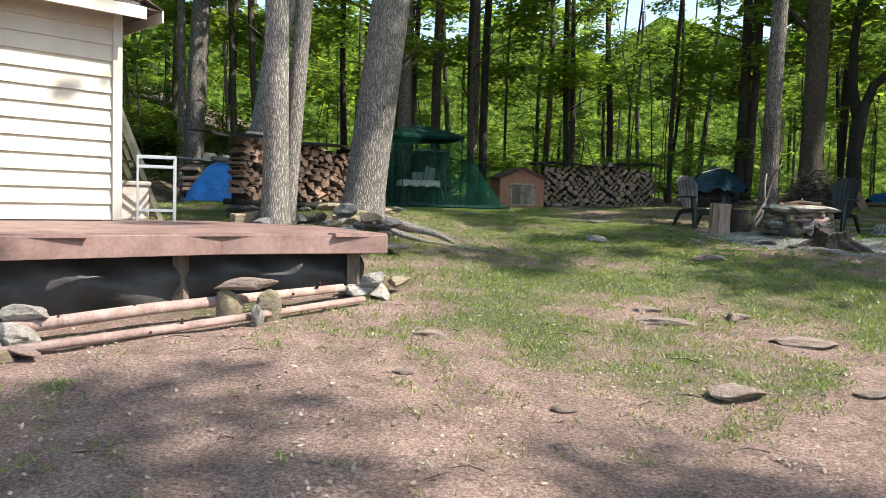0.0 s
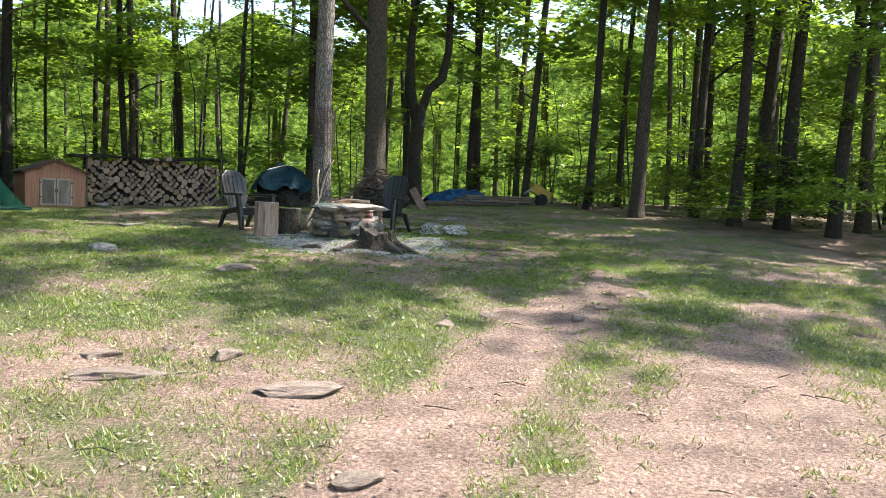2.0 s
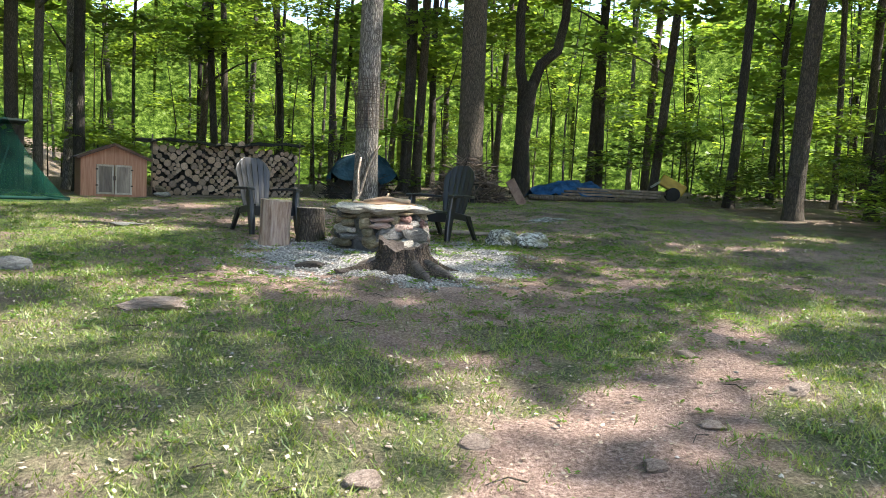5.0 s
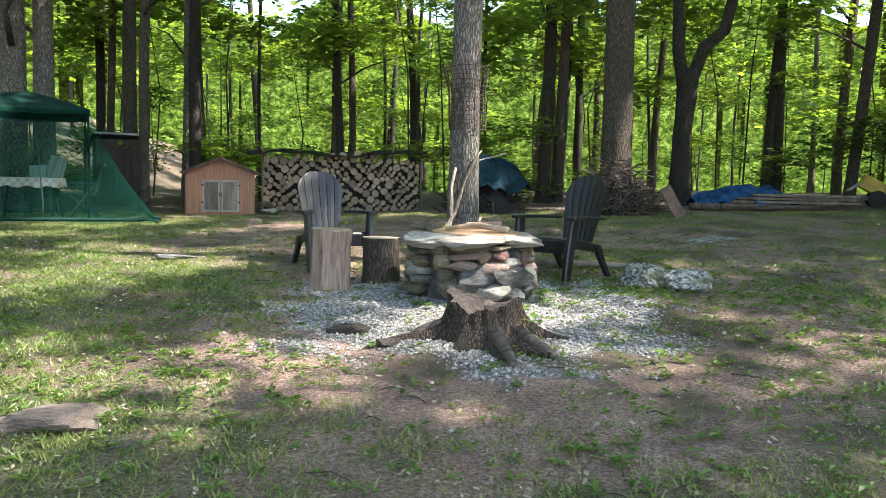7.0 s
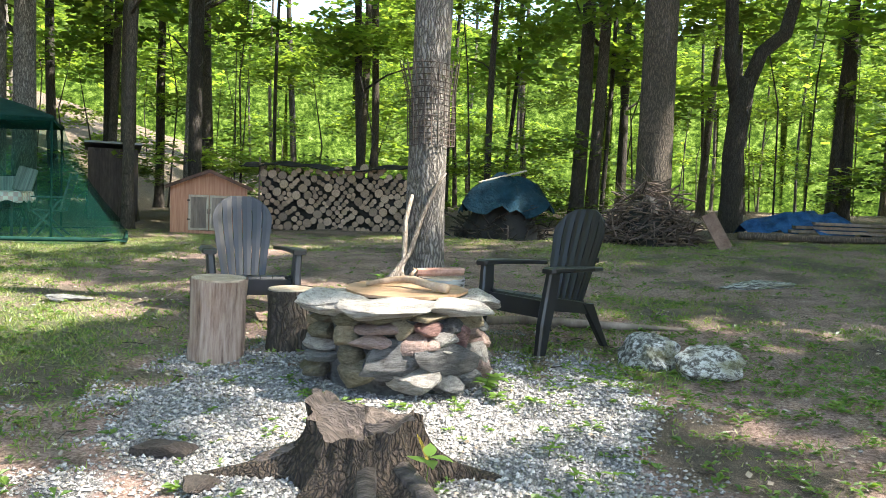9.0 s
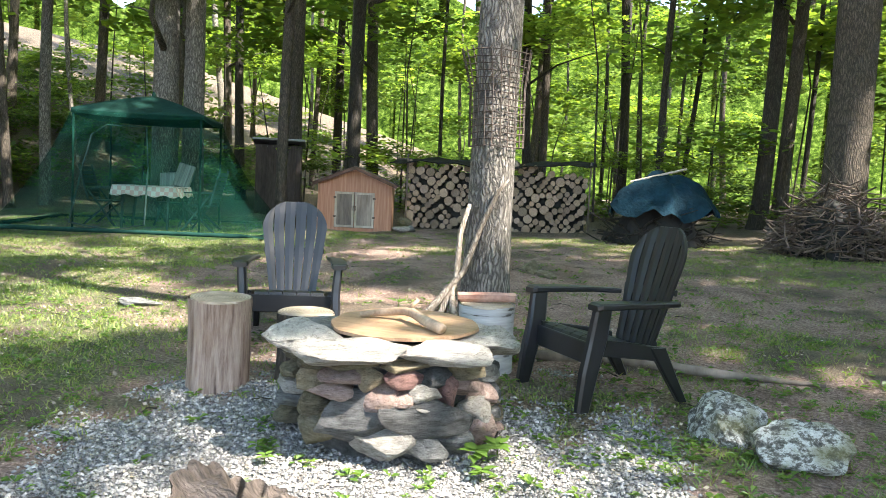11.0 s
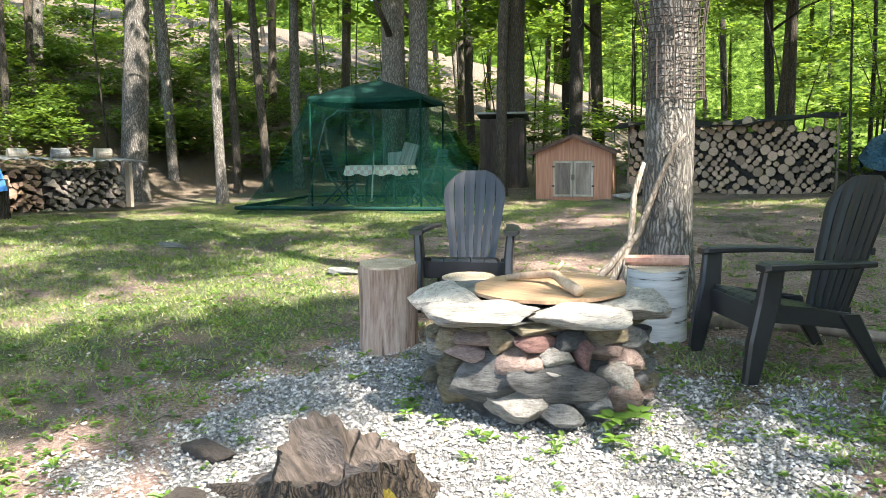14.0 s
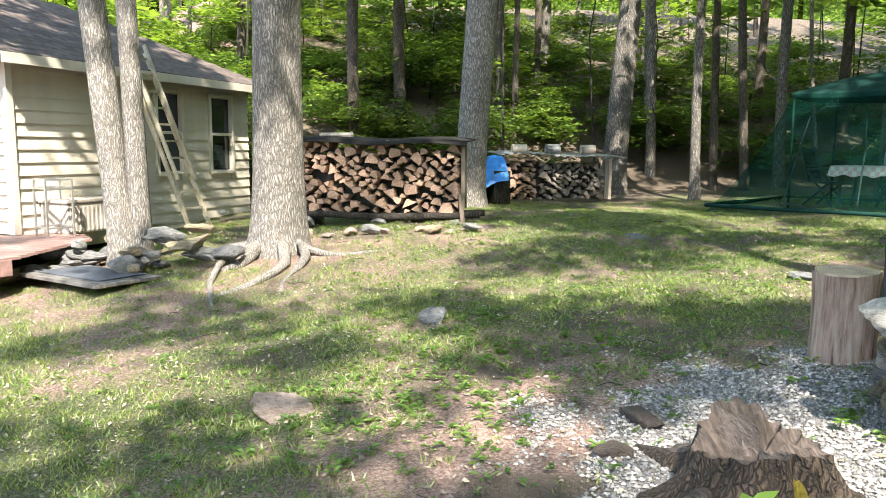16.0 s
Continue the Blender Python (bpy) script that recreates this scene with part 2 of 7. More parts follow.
def value_noise(x, y, seed=0):
    """Smooth noise between 0 and 1 over the plan."""
    rs = np.random.RandomState(seed)
    tab = rs.rand(64, 64)
    xi, yi = np.floor(x).astype(int), np.floor(y).astype(int)
    fx, fy = x - xi, y - yi
    fx, fy = fx * fx * (3 - 2 * fx), fy * fy * (3 - 2 * fy)
    g = lambda a, b: tab[a % 64, b % 64]
    return (g(xi, yi) * (1 - fx) + g(xi + 1, yi) * fx) * (1 - fy) + (g(xi, yi + 1) * (1 - fx) + g(xi + 1, yi + 1) * fx) * fy


def line_distance(x, y, pts):
    best = np.full(np.shape(x), 1e9)
    for (ax, ay), (bx, by) in zip(pts, pts[1:]):
        dx, dy = bx - ax, by - ay
        t = np.clip(((x - ax) * dx + (y - ay) * dy) / (dx * dx + dy * dy), 0, 1)
        best = np.minimum(best, np.hypot(x - ax - t * dx, y - ay - t * dy))
    return best


TRACK_A = [(1.6, -2), (2.7, 1.6), (3.65, 3.2), (4.4, 4.35), (5.7, 5.75), (6.75, 6.8), (7.7, 7.9)]
TRACK_B = [(2.6, 0.2), (4.9, 2.8), (5.75, 3.65), (7.1, 4.95), (8.6, 6.25)]


def covers(x, y):
    """How much grass, gravel and leaf litter covers the soil."""
    n1, n2 = value_noise(x * 0.9, y * 0.9, 1), value_noise(x * 2.7, y * 2.7, 2)
    g = 0.42 + 0.5 * (n1 - 0.5) + 0.35 * (n2 - 0.5)
    g = g + 0.22 * smooth_step(2.5, 7, y) + 0.03 * smooth_step(2.8, 4.2, y) * smooth_step(7.5, 6.0, y) - 0.60 * smooth_step(0.55, 0.1, line_distance(x, y, TRACK_A)) - 0.55 * smooth_step(0.5, 0.1, line_distance(x, y, TRACK_B))
    g = g - 0.38 * smooth_step(4.5, 1.0, y + 0.4 * x * (x < 0)) * smooth_step(4.5, 1.5, x)
    g = g - 0.28 * smooth_step(2.6, 0.8, np.hypot(x - 5.5, y - 10.6)) - 0.15 * smooth_step(3.5, 1.5, np.hypot(x - 4.5, y - 15.5))
    g = g - 0.20 * smooth_step(2.0, 4.5, x) * smooth_step(6.5, 9.0, y) * smooth_step(21, 17, y) - 0.25 * smooth_step(14, 17, y) * smooth_step(0, 2.0, x) * smooth_step(8, 5, x)
    dp = np.hypot((x - 5.55) / 1.5, (y - 11.2) / 1.35) + 0.6 * (n2 - 0.5) + 0.4 * (value_noise(x * 6, y * 6, 4) - 0.5)
    gr = smooth_step(1.25, 0.70, dp)
    li = smooth_step(20.0, 23.5, y + 0.8 * (n1 - 0.5) + 0.25 * np.maximum(0, x - 9)) + smooth_step(-6.0, -8.5, x) * smooth_step(8, 11, y + n1)
    li = li + 0.75 * smooth_step(0.45, 0.75, value_noise(x * 1.7, y * 1.7, 21) * 0.6 + n2 * 0.4) * smooth_step(7.0, 9.5, y)
    return np.clip(g, 0, 1), gr, np.clip(li, 0, 1)


def build_ground():
    xs = np.unique(np.round(np.r_[np.linspace(-400, -40, 14), np.linspace(-40, -6, 40), np.arange(-6, 12, 0.09), np.linspace(12, 40, 36), np.linspace(40, 400, 14)], 3))
    ys = np.unique(np.round(np.r_[np.linspace(-400, -20, 12), np.linspace(-20, -3, 16), np.arange(-3, 15, 0.09), np.arange(15, 26, 0.25), np.linspace(26, 60, 40), np.linspace(60, 400, 12)], 3))
    X, Y = np.meshgrid(xs, ys)
    g, gr, li = covers(X, Y)
    Z = ground_np(X, Y)
    nx, ny = len(xs), len(ys)
    idx = np.arange(nx * ny).reshape(ny, nx)
    faces = np.stack([idx[:-1, :-1], idx[:-1, 1:], idx[1:, 1:], idx[1:, :-1]], -1).reshape(-1, 4)
    me = mesh_of("ground", np.stack([X, Y, Z], -1).reshape(-1, 3), faces, ground_material(), True)
    a = me.color_attributes.new("cover", "FLOAT_COLOR", "POINT")
    a.data.foreach_set("color", np.stack([g, gr, li, np.ones_like(g)], -1).astype(np.float32).ravel())
    tagged(new("ground", me), "bare pinkish earth with patchy grass, gravel and leaf litter", "ground", "", "structure")


build_ground()


# ---- house and deck ----
def siding_material(name, col, dirt):
    m, nt, b = base_material(name, 0.55)
    n = noise_node(nt, 2.0, 4, stretch=(1, 1, 0.4))
    f = noise_node(nt, 60, 2, stretch=(0.3, 1, 3))
    c = ramp_node(nt, n, [(0.35, dirt), (0.65, col)])
    c = vary(nt, c, 0.05)
    nt.links.new(c, b.inputs["Base Color"])
    bump(nt, b, f, 0.15, 0.004)
    return m


SIDING = siding_material("siding", (0.58, 0.53, 0.44), (0.48, 0.43, 0.345))
TRIM = siding_material("trim_paint", (0.60, 0.56, 0.47), (0.48, 0.44, 0.37))
# near-black that stands in for shade in hollow places; also the splitter's wheels
DARK = mottled("shade_and_wheel_black", (0.012, 0.012, 0.012), (0.03, 0.028, 0.026), 3)
SHINGLE = mottled("shingle", (0.055, 0.042, 0.036), (0.16, 0.122, 0.105), 8, 0.95, fine=90, relief=0.8)
DECKPAINT = mottled("deck_paint", (0.17, 0.10, 0.088), (0.33, 0.21, 0.185), 2.5, 0.6, (1, 1, 1), 0.5, 0.006, 30, amount=0.12)
FABRIC = mottled("black_fabric", (0.02, 0.02, 0.021), (0.06, 0.058, 0.058), 2, 0.55, relief=0.4, depth=0.02, fine=9)
MATGREY = mottled("grey_mat", (0.06, 0.07, 0.085), (0.10, 0.11, 0.13), 20, 0.9)
TIMBER = mottled("weathered_timber", (0.10, 0.075, 0.055), (0.30, 0.24, 0.19), 4, 0.85, (1, 1, 0.3), 0.7, 0.01, 30)
PALEWOOD = mottled("pale_timber", (0.30, 0.24, 0.18), (0.58, 0.50, 0.41), 4, 0.8, (1, 1, 0.2), 0.6, 0.006, 35)

glass, gnt, gb = base_material("window_glass", 0.04)
gb.inputs["Base Color"].default_value = (0.03, 0.04, 0.04, 1)
gb.inputs["Specular IOR Level"].default_value = 0.9

C = Vector((-3.25, 6.0, 0))
BD = Vector((-0.80, 0.60, 0))
AD = Vector((-0.60, -0.80, 0))
HZ0, HZ1 = 0.07, 2.32


def wall_frame(origin, direction):
    """Axes of a wall: x along it, z up, y into the house."""
    x = direction.normalized()
    z = Vector((0, 0, 1))
    y = z.cross(x)
    return Matrix(((x.x, y.x, 0, origin.x), (x.y, y.y, 0, origin.y), (0, 0, 1, origin.z), (0, 0, 0, 1)))


def lap_mesh(length, mat):
    """A lapped board with a thick lower edge."""
    h, t = 0.172, 0.030
    v = [(0, 0, 0), (length, 0, 0), (length, 0, h), (0, 0, h), (0, -t, 0), (length, -t, 0), (length, -0.004, h), (0, -0.004, h)]
    f = [(0, 1, 5, 4), (4, 5, 6, 7), (3, 7, 6, 2), (0, 4, 7, 3), (1, 2, 6, 5), (0, 3, 2, 1)]
    return mesh_of("lap", v, f, mat)


def build_house():
    WINS = [(2.98, 0.58), (4.35, 0.60)]
    m_b = wall_frame(C, BD)
    # wall seen from the pit: its outer side is +y in this frame, so mirror the frame
    for nm, d, length, wins in (("wall_east", BD, 5.2, WINS), ("wall_south", AD, 7.0, [])):
        out = Vector((0.6, 0.8, 0)) if nm == "wall_east" else Vector((0.8, -0.6, 0))
        x = d.normalized()
        m = Matrix(((x.x, -out.x, 0, C.x), (x.y, -out.y, 0, C.y), (0, 0, 1, 0), (0, 0, 0, 1)))
        wall_items = []
        z0, z1 = (-0.2 if nm == "wall_east" else HZ0), HZ1
        segs, a = [], 0.0
        for wx, ww in wins:
            segs.append((a, wx - ww / 2))
            a = wx + ww / 2
        segs.append((a, length))
        wz0, wz1 = 0.80, 2.08
        for s0, s1 in segs:
            wall_items.append((((s0 + s1) / 2, 0.08, (z0 + z1) / 2), (s1 - s0, 0.15, z1 - z0)))
        for wx, ww in wins:
            wall_items.append(((wx, 0.08, (z0 + wz0) / 2), (ww, 0.15, wz0 - z0)))
            wall_items.append(((wx, 0.08, (wz1 + z1) / 2), (ww, 0.15, z1 - wz1)))
        wall = part(nm, boxes(wall_items), SIDING, None, "", m)
        tagged(wall, "beige lapped board wall of the cottage", "wall", "", "structure")
        me_cache = {}
        n = int((z1 - z0) / 0.170) + 1
        for i in range(n):
            z = z0 + i * 0.170
            runs = [(0.0, length)] if not (wins and z + 0.17 > wz0 - 0.06 and z < wz1 + 0.06) else segs
            for s0, s1 in runs:
                key = round(s1 - s0, 3)
                if key not in me_cache:
                    me_cache[key] = lap_mesh(s1 - s0, SIDING)
                part_mesh("lap", me_cache[key], wall, "", Matrix.Translation((s0, 0, z)))
        for k, (wx, ww) in enumerate(wins):
            win = thing("window_%d" % (k + 1), m @ Matrix.Translation((wx, 0, wz0)), "double-hung cottage window with pale frame and half-closed blind", "window", "", "structure")
            H = wz1 - wz0
            fr = 0.06
            part("window_frame", boxes([((-ww / 2 - 0.02, -0.03, H / 2), (fr, 0.06, H + 0.1)), ((ww / 2 + 0.02, -0.03, H / 2), (fr, 0.06, H + 0.1)), ((0, -0.03, H + 0.03), (ww - 0.02, 0.06, fr)), ((0, -0.025, H * 0.5), (ww - 0.02, 0.045, 0.045))], 0.004), TRIM, win)
            part("window_sill", boxes([((0, -0.045, -0.03), (ww + 0.1, 0.09, 0.05))], 0.005), TRIM, win)
            for zz, hh in ((H * 0.25, H * 0.5 - 0.03), (H * 0.75, H * 0.5 - 0.03)):
                part("pane", boxes([((0, 0.03, zz), (ww, 0.006, hh))]), glass, win)
            bl = boxes([((0, 0.07, H * 0.5 + 0.04 + i * 0.036), (ww - 0.04, 0.003, 0.03), Matrix.Rotation(0.35, 3, "X")) for i in range(int((H * 0.5) / 0.036))])
            part("blind", bl, TRIM, win)
    # corner board, dark box as the shade under the wall, and roof
    cb = part("trim", boxes([((0, 0, 1.18), (0.10, 0.10, 2.24))], 0.004), TRIM, None, "", wall_frame(C + Vector((0.0, 0.0, 0)), BD))
    tagged(cb, "pale corner board of the cottage", "trim", "", "structure")
    fd = boxes([((2.6, 0.2, -0.38), (5.1, 0.12, 0.5))])
    xo = Matrix(((BD.x, -0.6, 0, C.x), (BD.y, -0.8, 0, C.y), (0, 0, 1, 0), (0, 0, 0, 1)))
    tagged(part("wall_base", fd, DARK, None, "", xo), "solid black box painted as the shaded crawl space under the cottage", "wall", "", "structure")
    # roof: hipped, eaves 0.35 m out
    roof = thing("roof", xo, "brown asphalt shingle roof with sunlit patches", "roof", "", "structure")
    L, D, ov, rise = 5.2, 7.0, 0.35, 1.35
    z = HZ1
    corners = [(-ov, -ov, z), (L + ov, -ov, z), (L + ov, D, z), (-ov, D, z)]
    rid = [(1.9, 2.6, z + rise), (3.4, 2.6, z + rise), (3.4, D, z + rise), (1.9, D, z + rise)]
    v = corners + rid
    f = [(0, 1, 5, 4), (1, 2, 6, 5), (3, 0, 4, 7), (4, 5, 6, 7), (0, 3, 2, 1), (2, 3, 7, 6)]
    part_mesh("roof_deck", mesh_of("roof_deck", v, f, SHINGLE), roof)
    part("fascia", boxes([((L / 2, -ov - 0.012, z - 0.05), (L + 2 * ov, 0.02, 0.13)), ((-ov - 0.012, D / 2, z - 0.05), (0.02, D + ov, 0.13))], 0.003), TRIM, roof)
    # shingle courses on the slope towards the yard
    for i in range(16):
        t = i / 16.0
        y0, zz = -ov + t * (2.6 + ov), z + t * rise + 0.012
        xl, xr = -ov + t * (1.9 + ov), L + ov - t * (L + ov - 3.4)
        seg = [((xl + xr) / 2, y0 + 0.09, zz + 0.05), (xr - xl, 0.20, 0.012), Matrix.Rotation(math.atan2(rise, 2.6 + ov), 3, "X")]
        part("shingle", boxes([seg]), SHINGLE, roof)
    # wall beyond
    bw = boxes([((L - 0.08, 3.5, 1.05), (0.15, 6.6, 2.5))])
    tagged(part("wall_north", bw, SIDING, None, "", xo), "beige end wall of the cottage", "wall", "", "structure")


build_house()

DECK_Z = 0.055
DECK_PTS = [(-0.05, 5.28), (-1.25, 4.30), (-2.25, 2.95), (-5.2, 2.0), (-5.4, 3.13), (-3.22, 6.04), (-3.90, 6.55), (-2.6, 6.95), (-0.95, 6.45)]


def build_deck():
    deck = thing("deck", Matrix.Identity(4), "low weathered brown painted deck with peeling fascia boards", "deck", "", "structure")
    # boards run along the front edge, clipped to the outline
    d = (Vector((-2.25, 2.95)) - Vector((-0.05, 5.28))).normalized()
    n = Vector((d.y, -d.x))
    poly = [Vector(p) for p in DECK_PTS]
    cuts = []
    o = Vector((-0.05, 5.28))

    def spans(q):
        hits = []
        for a, b in zip(poly, poly[1:] + poly[:1]):
            sa, sb = (a - o).dot(n) - q, (b - o).dot(n) - q
            if sa * sb < 0:
                t = sa / (sa - sb)
                hits.append(((a + (b - a) * t) - o).dot(d))
        return sorted(hits)

    for i in range(-40, 60):
        q = i * 0.145 + 0.07
        h = spans(q)
        for s0, s1 in zip(h[::2], h[1::2]):
            if s1 - s0 > 0.1:
                c = o + d * ((s0 + s1) / 2) + n * q
                cuts.append((c, s1 - s0))
    rot = Matrix.Rotation(math.atan2(d.y, d.x), 3, "Z")
    for c, ln in cuts:
        part("board", boxes([((c.x, c.y, DECK_Z - 0.015), (ln, 0.139, 0.03), rot)]), DECKPAINT, deck)
    edge = DECK_PTS[:3] + [DECK_PTS[3]]
    for (a, b), lab in zip(zip(edge, edge[1:]), ("faded pinkish fascia board", "peeling brown fascia board", "")):
        part("fascia", boxes([beam_items((a[0], a[1], DECK_Z - 0.10), (b[0], b[1], DECK_Z - 0.10), 0.04, 0.17)], 0.006), DECKPAINT, deck, lab)
    part("fascia", boxes([beam_items((-0.05, 5.28, DECK_Z - 0.10), (-0.95, 6.45, DECK_Z - 0.10), 0.04, 0.17)], 0.006), DECKPAINT, deck)
    for p in ((-0.35, 5.25), (-1.6, 4.3), (-2.6, 3.4), (-2.3, 5.4)):
        part("post", boxes([((p[0], p[1], -0.42), (0.1, 0.1, 0.75))]), TIMBER, deck)
    # sagging fabric skirt under the edge
    vs, fs = [], []
    pts = [Vector((-0.25, 5.32)), Vector((-1.35, 4.52)), Vector((-2.4, 3.2)), Vector((-3.6, 2.6))]
    cols = []
    for a, b in zip(pts, pts[1:]):
        for k in range(16):
            cols.append(a + (b - a) * (k / 16))
    rows = 8
    for i, p in enumerate(cols):
        for r in range(rows):
            t = r / (rows - 1)
            bulge = 0.10 * math.sin(math.pi * t) + 0.03 * math.sin(i * 0.9 + r) + 0.12 * t * (0.5 + 0.5 * math.sin(i * 0.35))
            zb = ground(p.x, p.y) + 0.02
            vs.append((p.x + 0.75 * bulge - 0.12, p.y - 0.65 * bulge + 0.12, (DECK_Z - 0.19) * (1 - t) + zb * t))
    for i in range(len(cols) - 1):
        for r in range(rows - 1):
            fs.append((i * rows + r, (i + 1) * rows + r, (i + 1) * rows + r + 1, i * rows + r + 1))
    part_mesh("skirt", mesh_of("skirt", vs, fs, FABRIC, True), deck, "sagging black fabric skirt")


build_deck()


# ---- trees ----
def tree_base_r(z, r, flare):
    return r * (1 + flare * math.exp(-z / 0.28))


def trunk_mesh(name, r, height, mat, lean=(0, 0), bend=0.0, seed=0, sides=14, flare=0.5, taper=0.5, segs=12):
    rng = random.Random(seed)
    pts, rad = [], []
    zs = [-0.35, 0.0, 0.1, 0.25, 0.5, 0.9] + [0.9 + (height - 0.9) * (k / segs) for k in range(1, segs + 1)]
    p1, p2 = rng.uniform(0, 6), rng.uniform(0, 6)
    for z in zs:
        t = max(z, 0) / height
        pts.append((lean[0] * z + bend * math.sin(3 * t * 2 + p1) - bend * math.sin(p1), lean[1] * z + bend * math.sin(2.5 * t * 2 + p2) - bend * math.sin(p2), z))
        rad.append(tree_base_r(max(z, 0), r, flare) * (1 - taper * t))
    v, f = tube_arrays(pts, rad, sides, 0.08, seed)
    return mesh_of(name, v, f, mat, True)


def sprays(rs, centers, radii, per, leaf, flat=0.35):
    """Flat sprays of leaves: two-triangle leaves round the given centres."""
    n = len(centers) * per
    c = np.repeat(centers, per, 0)
    rr = np.repeat(radii, per)
    a, q = rs.rand(n) * 2 * np.pi, np.sqrt(rs.rand(n))
    off = np.stack([np.cos(a) * q * rr, np.sin(a) * q * rr, rs.randn(n) * rr * 0.13 - 0.25 * q * q * rr], -1)
    p = c + off
    yaw, tilt, roll = rs.rand(n) * 2 * np.pi, rs.randn(n) * flat, rs.randn(n) * flat
    s = leaf * (0.6 + 0.8 * rs.rand(n))
    ux = np.stack([np.cos(yaw) * np.cos(tilt), np.sin(yaw) * np.cos(tilt), np.sin(tilt)], -1)
    vy = np.stack([-np.sin(yaw) * np.cos(roll), np.cos(yaw) * np.cos(roll), np.sin(roll)], -1)
    s = s[:, None]
    quad = np.stack([p - ux * s * 0.5, p + vy * s * 0.38 + ux * s * 0.05, p + ux * s * 0.55, p - vy * s * 0.38 + ux * s * 0.05], 1)
    return quad.reshape(-1, 3), np.arange(n * 4).reshape(-1, 4)


def clump_mesh(name, seed, rad, n_sprays, per, leaf, mat, squash=0.6, spray=0.35):
    rs = np.random.RandomState(seed)
    d = rs.randn(n_sprays, 3)
    d /= np.linalg.norm(d, axis=1)[:, None]
    c = d * (rs.rand(n_sprays, 1) ** 0.45) * rad
    c[:, 2] *= squash
    v, f = sprays(rs, c, rad * spray * (0.6 + 0.8 * rs.rand(n_sprays)), per, leaf)
    return mesh_of(name, v, f, mat)


CROWNS = [clump_mesh("crown", 10 + i, 1.0, 26, 16, 0.17, LEAF, 0.55, 0.42) for i in range(5)]
CROWNS_LOW = [clump_mesh("crown", 30 + i, 1.0, 30, 20, 0.13, LEAF_LOW, 0.6, 0.4) for i in range(4)]
BRANCH = None


def limb_meshes(seed, z0, z1, r, reach, mat, n=7, lean=(0, 0)):
    rng = random.Random(seed)
    parts_ = []
    for k in range(n):
        z = z0 + (z1 - z0) * (k + rng.random()) / n
        a = rng.uniform(0, 6.28)
        ln = reach * rng.uniform(0.5, 1.0)
        p0 = Vector((lean[0] * z, lean[1] * z, z))
        pts = [p0, p0 + Vector((math.cos(a) * ln * 0.35, math.sin(a) * ln * 0.35, ln * 0.22)), p0 + Vector((math.cos(a + 0.2) * ln * 0.7, math.sin(a + 0.2) * ln * 0.7, ln * 0.36)), p0 + Vector((math.cos(a + 0.1) * ln, math.sin(a + 0.1) * ln, ln * 0.42))]
        parts_.append(tube_arrays(pts, [r * 0.30, r * 0.2, r * 0.12, r * 0.03], 6, 0, seed + k))
    return [mesh_of("limb", v, f, mat, True) for v, f in parts_]


def make_tree(x, y, r, height, mat, lean=(0, 0), bend=0.06, seed=0, crown=(6, 3.0, 4), label="", group="forest trees", flare=0.45, low=True, limbs=True, crown_base=4.2, rot=None):
    z = ground(x, y) - 0.02
    t = thing("tree", Matrix.Translation((x, y, z)), label, "tree", group)
    part_mesh("trunk", trunk_mesh("trunk", r, height, mat, lean, bend, seed, 16 if r > 0.15 else 9, flare), t)
    rng = random.Random(seed + 7)
    if limbs:
        for me in limb_meshes(seed, crown_base * 0.7, height * 0.95, r, crown[1] * 0.9, mat, 6, lean):
            part_mesh("limb", me, t)
    for k in range(crown[0]):
        a = rng.uniform(0, 6.28)
        zz = crown_base + (height - crown_base) * (k + rng.random()) / crown[0]
        q = crown[1] * math.sqrt(rng.random()) * (0.5 + 0.5 * (1 - abs(zz / height - 0.6)))
        s = crown[1] * rng.uniform(0.4, 0.65)
        me = CROWNS[rng.randrange(5)]
        part_mesh("crown", me, t, "", Matrix.Translation((lean[0] * zz + math.cos(a) * q, lean[1] * zz + math.sin(a) * q, zz)) @ Matrix.Rotation(rng.uniform(0, 6.28), 4, "Z") @ Matrix.Diagonal((s, s, s * 0.8, 1)))
    return t


def stone_mesh(name, seed, mat, sub=2, rough=0.22, facet=6, flat=1.0):
    """A unit stone: a ball cut by random planes and roughened."""
    rng = random.Random(seed)
    bm = bmesh.new()
    bmesh.ops.create_icosphere(bm, subdivisions=sub, radius=0.5)
    planes = []
    for _ in range(facet):
        d = Vector((rng.gauss(0, 1), rng.gauss(0, 1), rng.gauss(0, 1))).normalized()
        planes.append((d, rng.uniform(0.20, 0.38)))
    for v in bm.verts:
        for d, h in planes:
            e = v.co.dot(d) - h
            if e > 0:
                v.co -= d * e * 0.9
        v.co *= 1 + rough * (noise.noise(v.co * 3.1 + Vector((seed, 0, 0)))) * 0.7 + rough * 0.3 * noise.noise(v.co * 8 + Vector((seed, 3, 0)))
    lo = Vector([min(v.co[i] for v in bm.verts) for i in range(3)])
    hi = Vector([max(v.co[i] for v in bm.verts) for i in range(3)])
    for v in bm.verts:
        for i in range(3):
            v.co[i] = (v.co[i] - (lo[i] + hi[i]) / 2) / (hi[i] - lo[i])
    me = bpy.data.meshes.new(name)
    bm.to_mesh(me)
    bm.free()
    me.materials.append(mat)
    return me


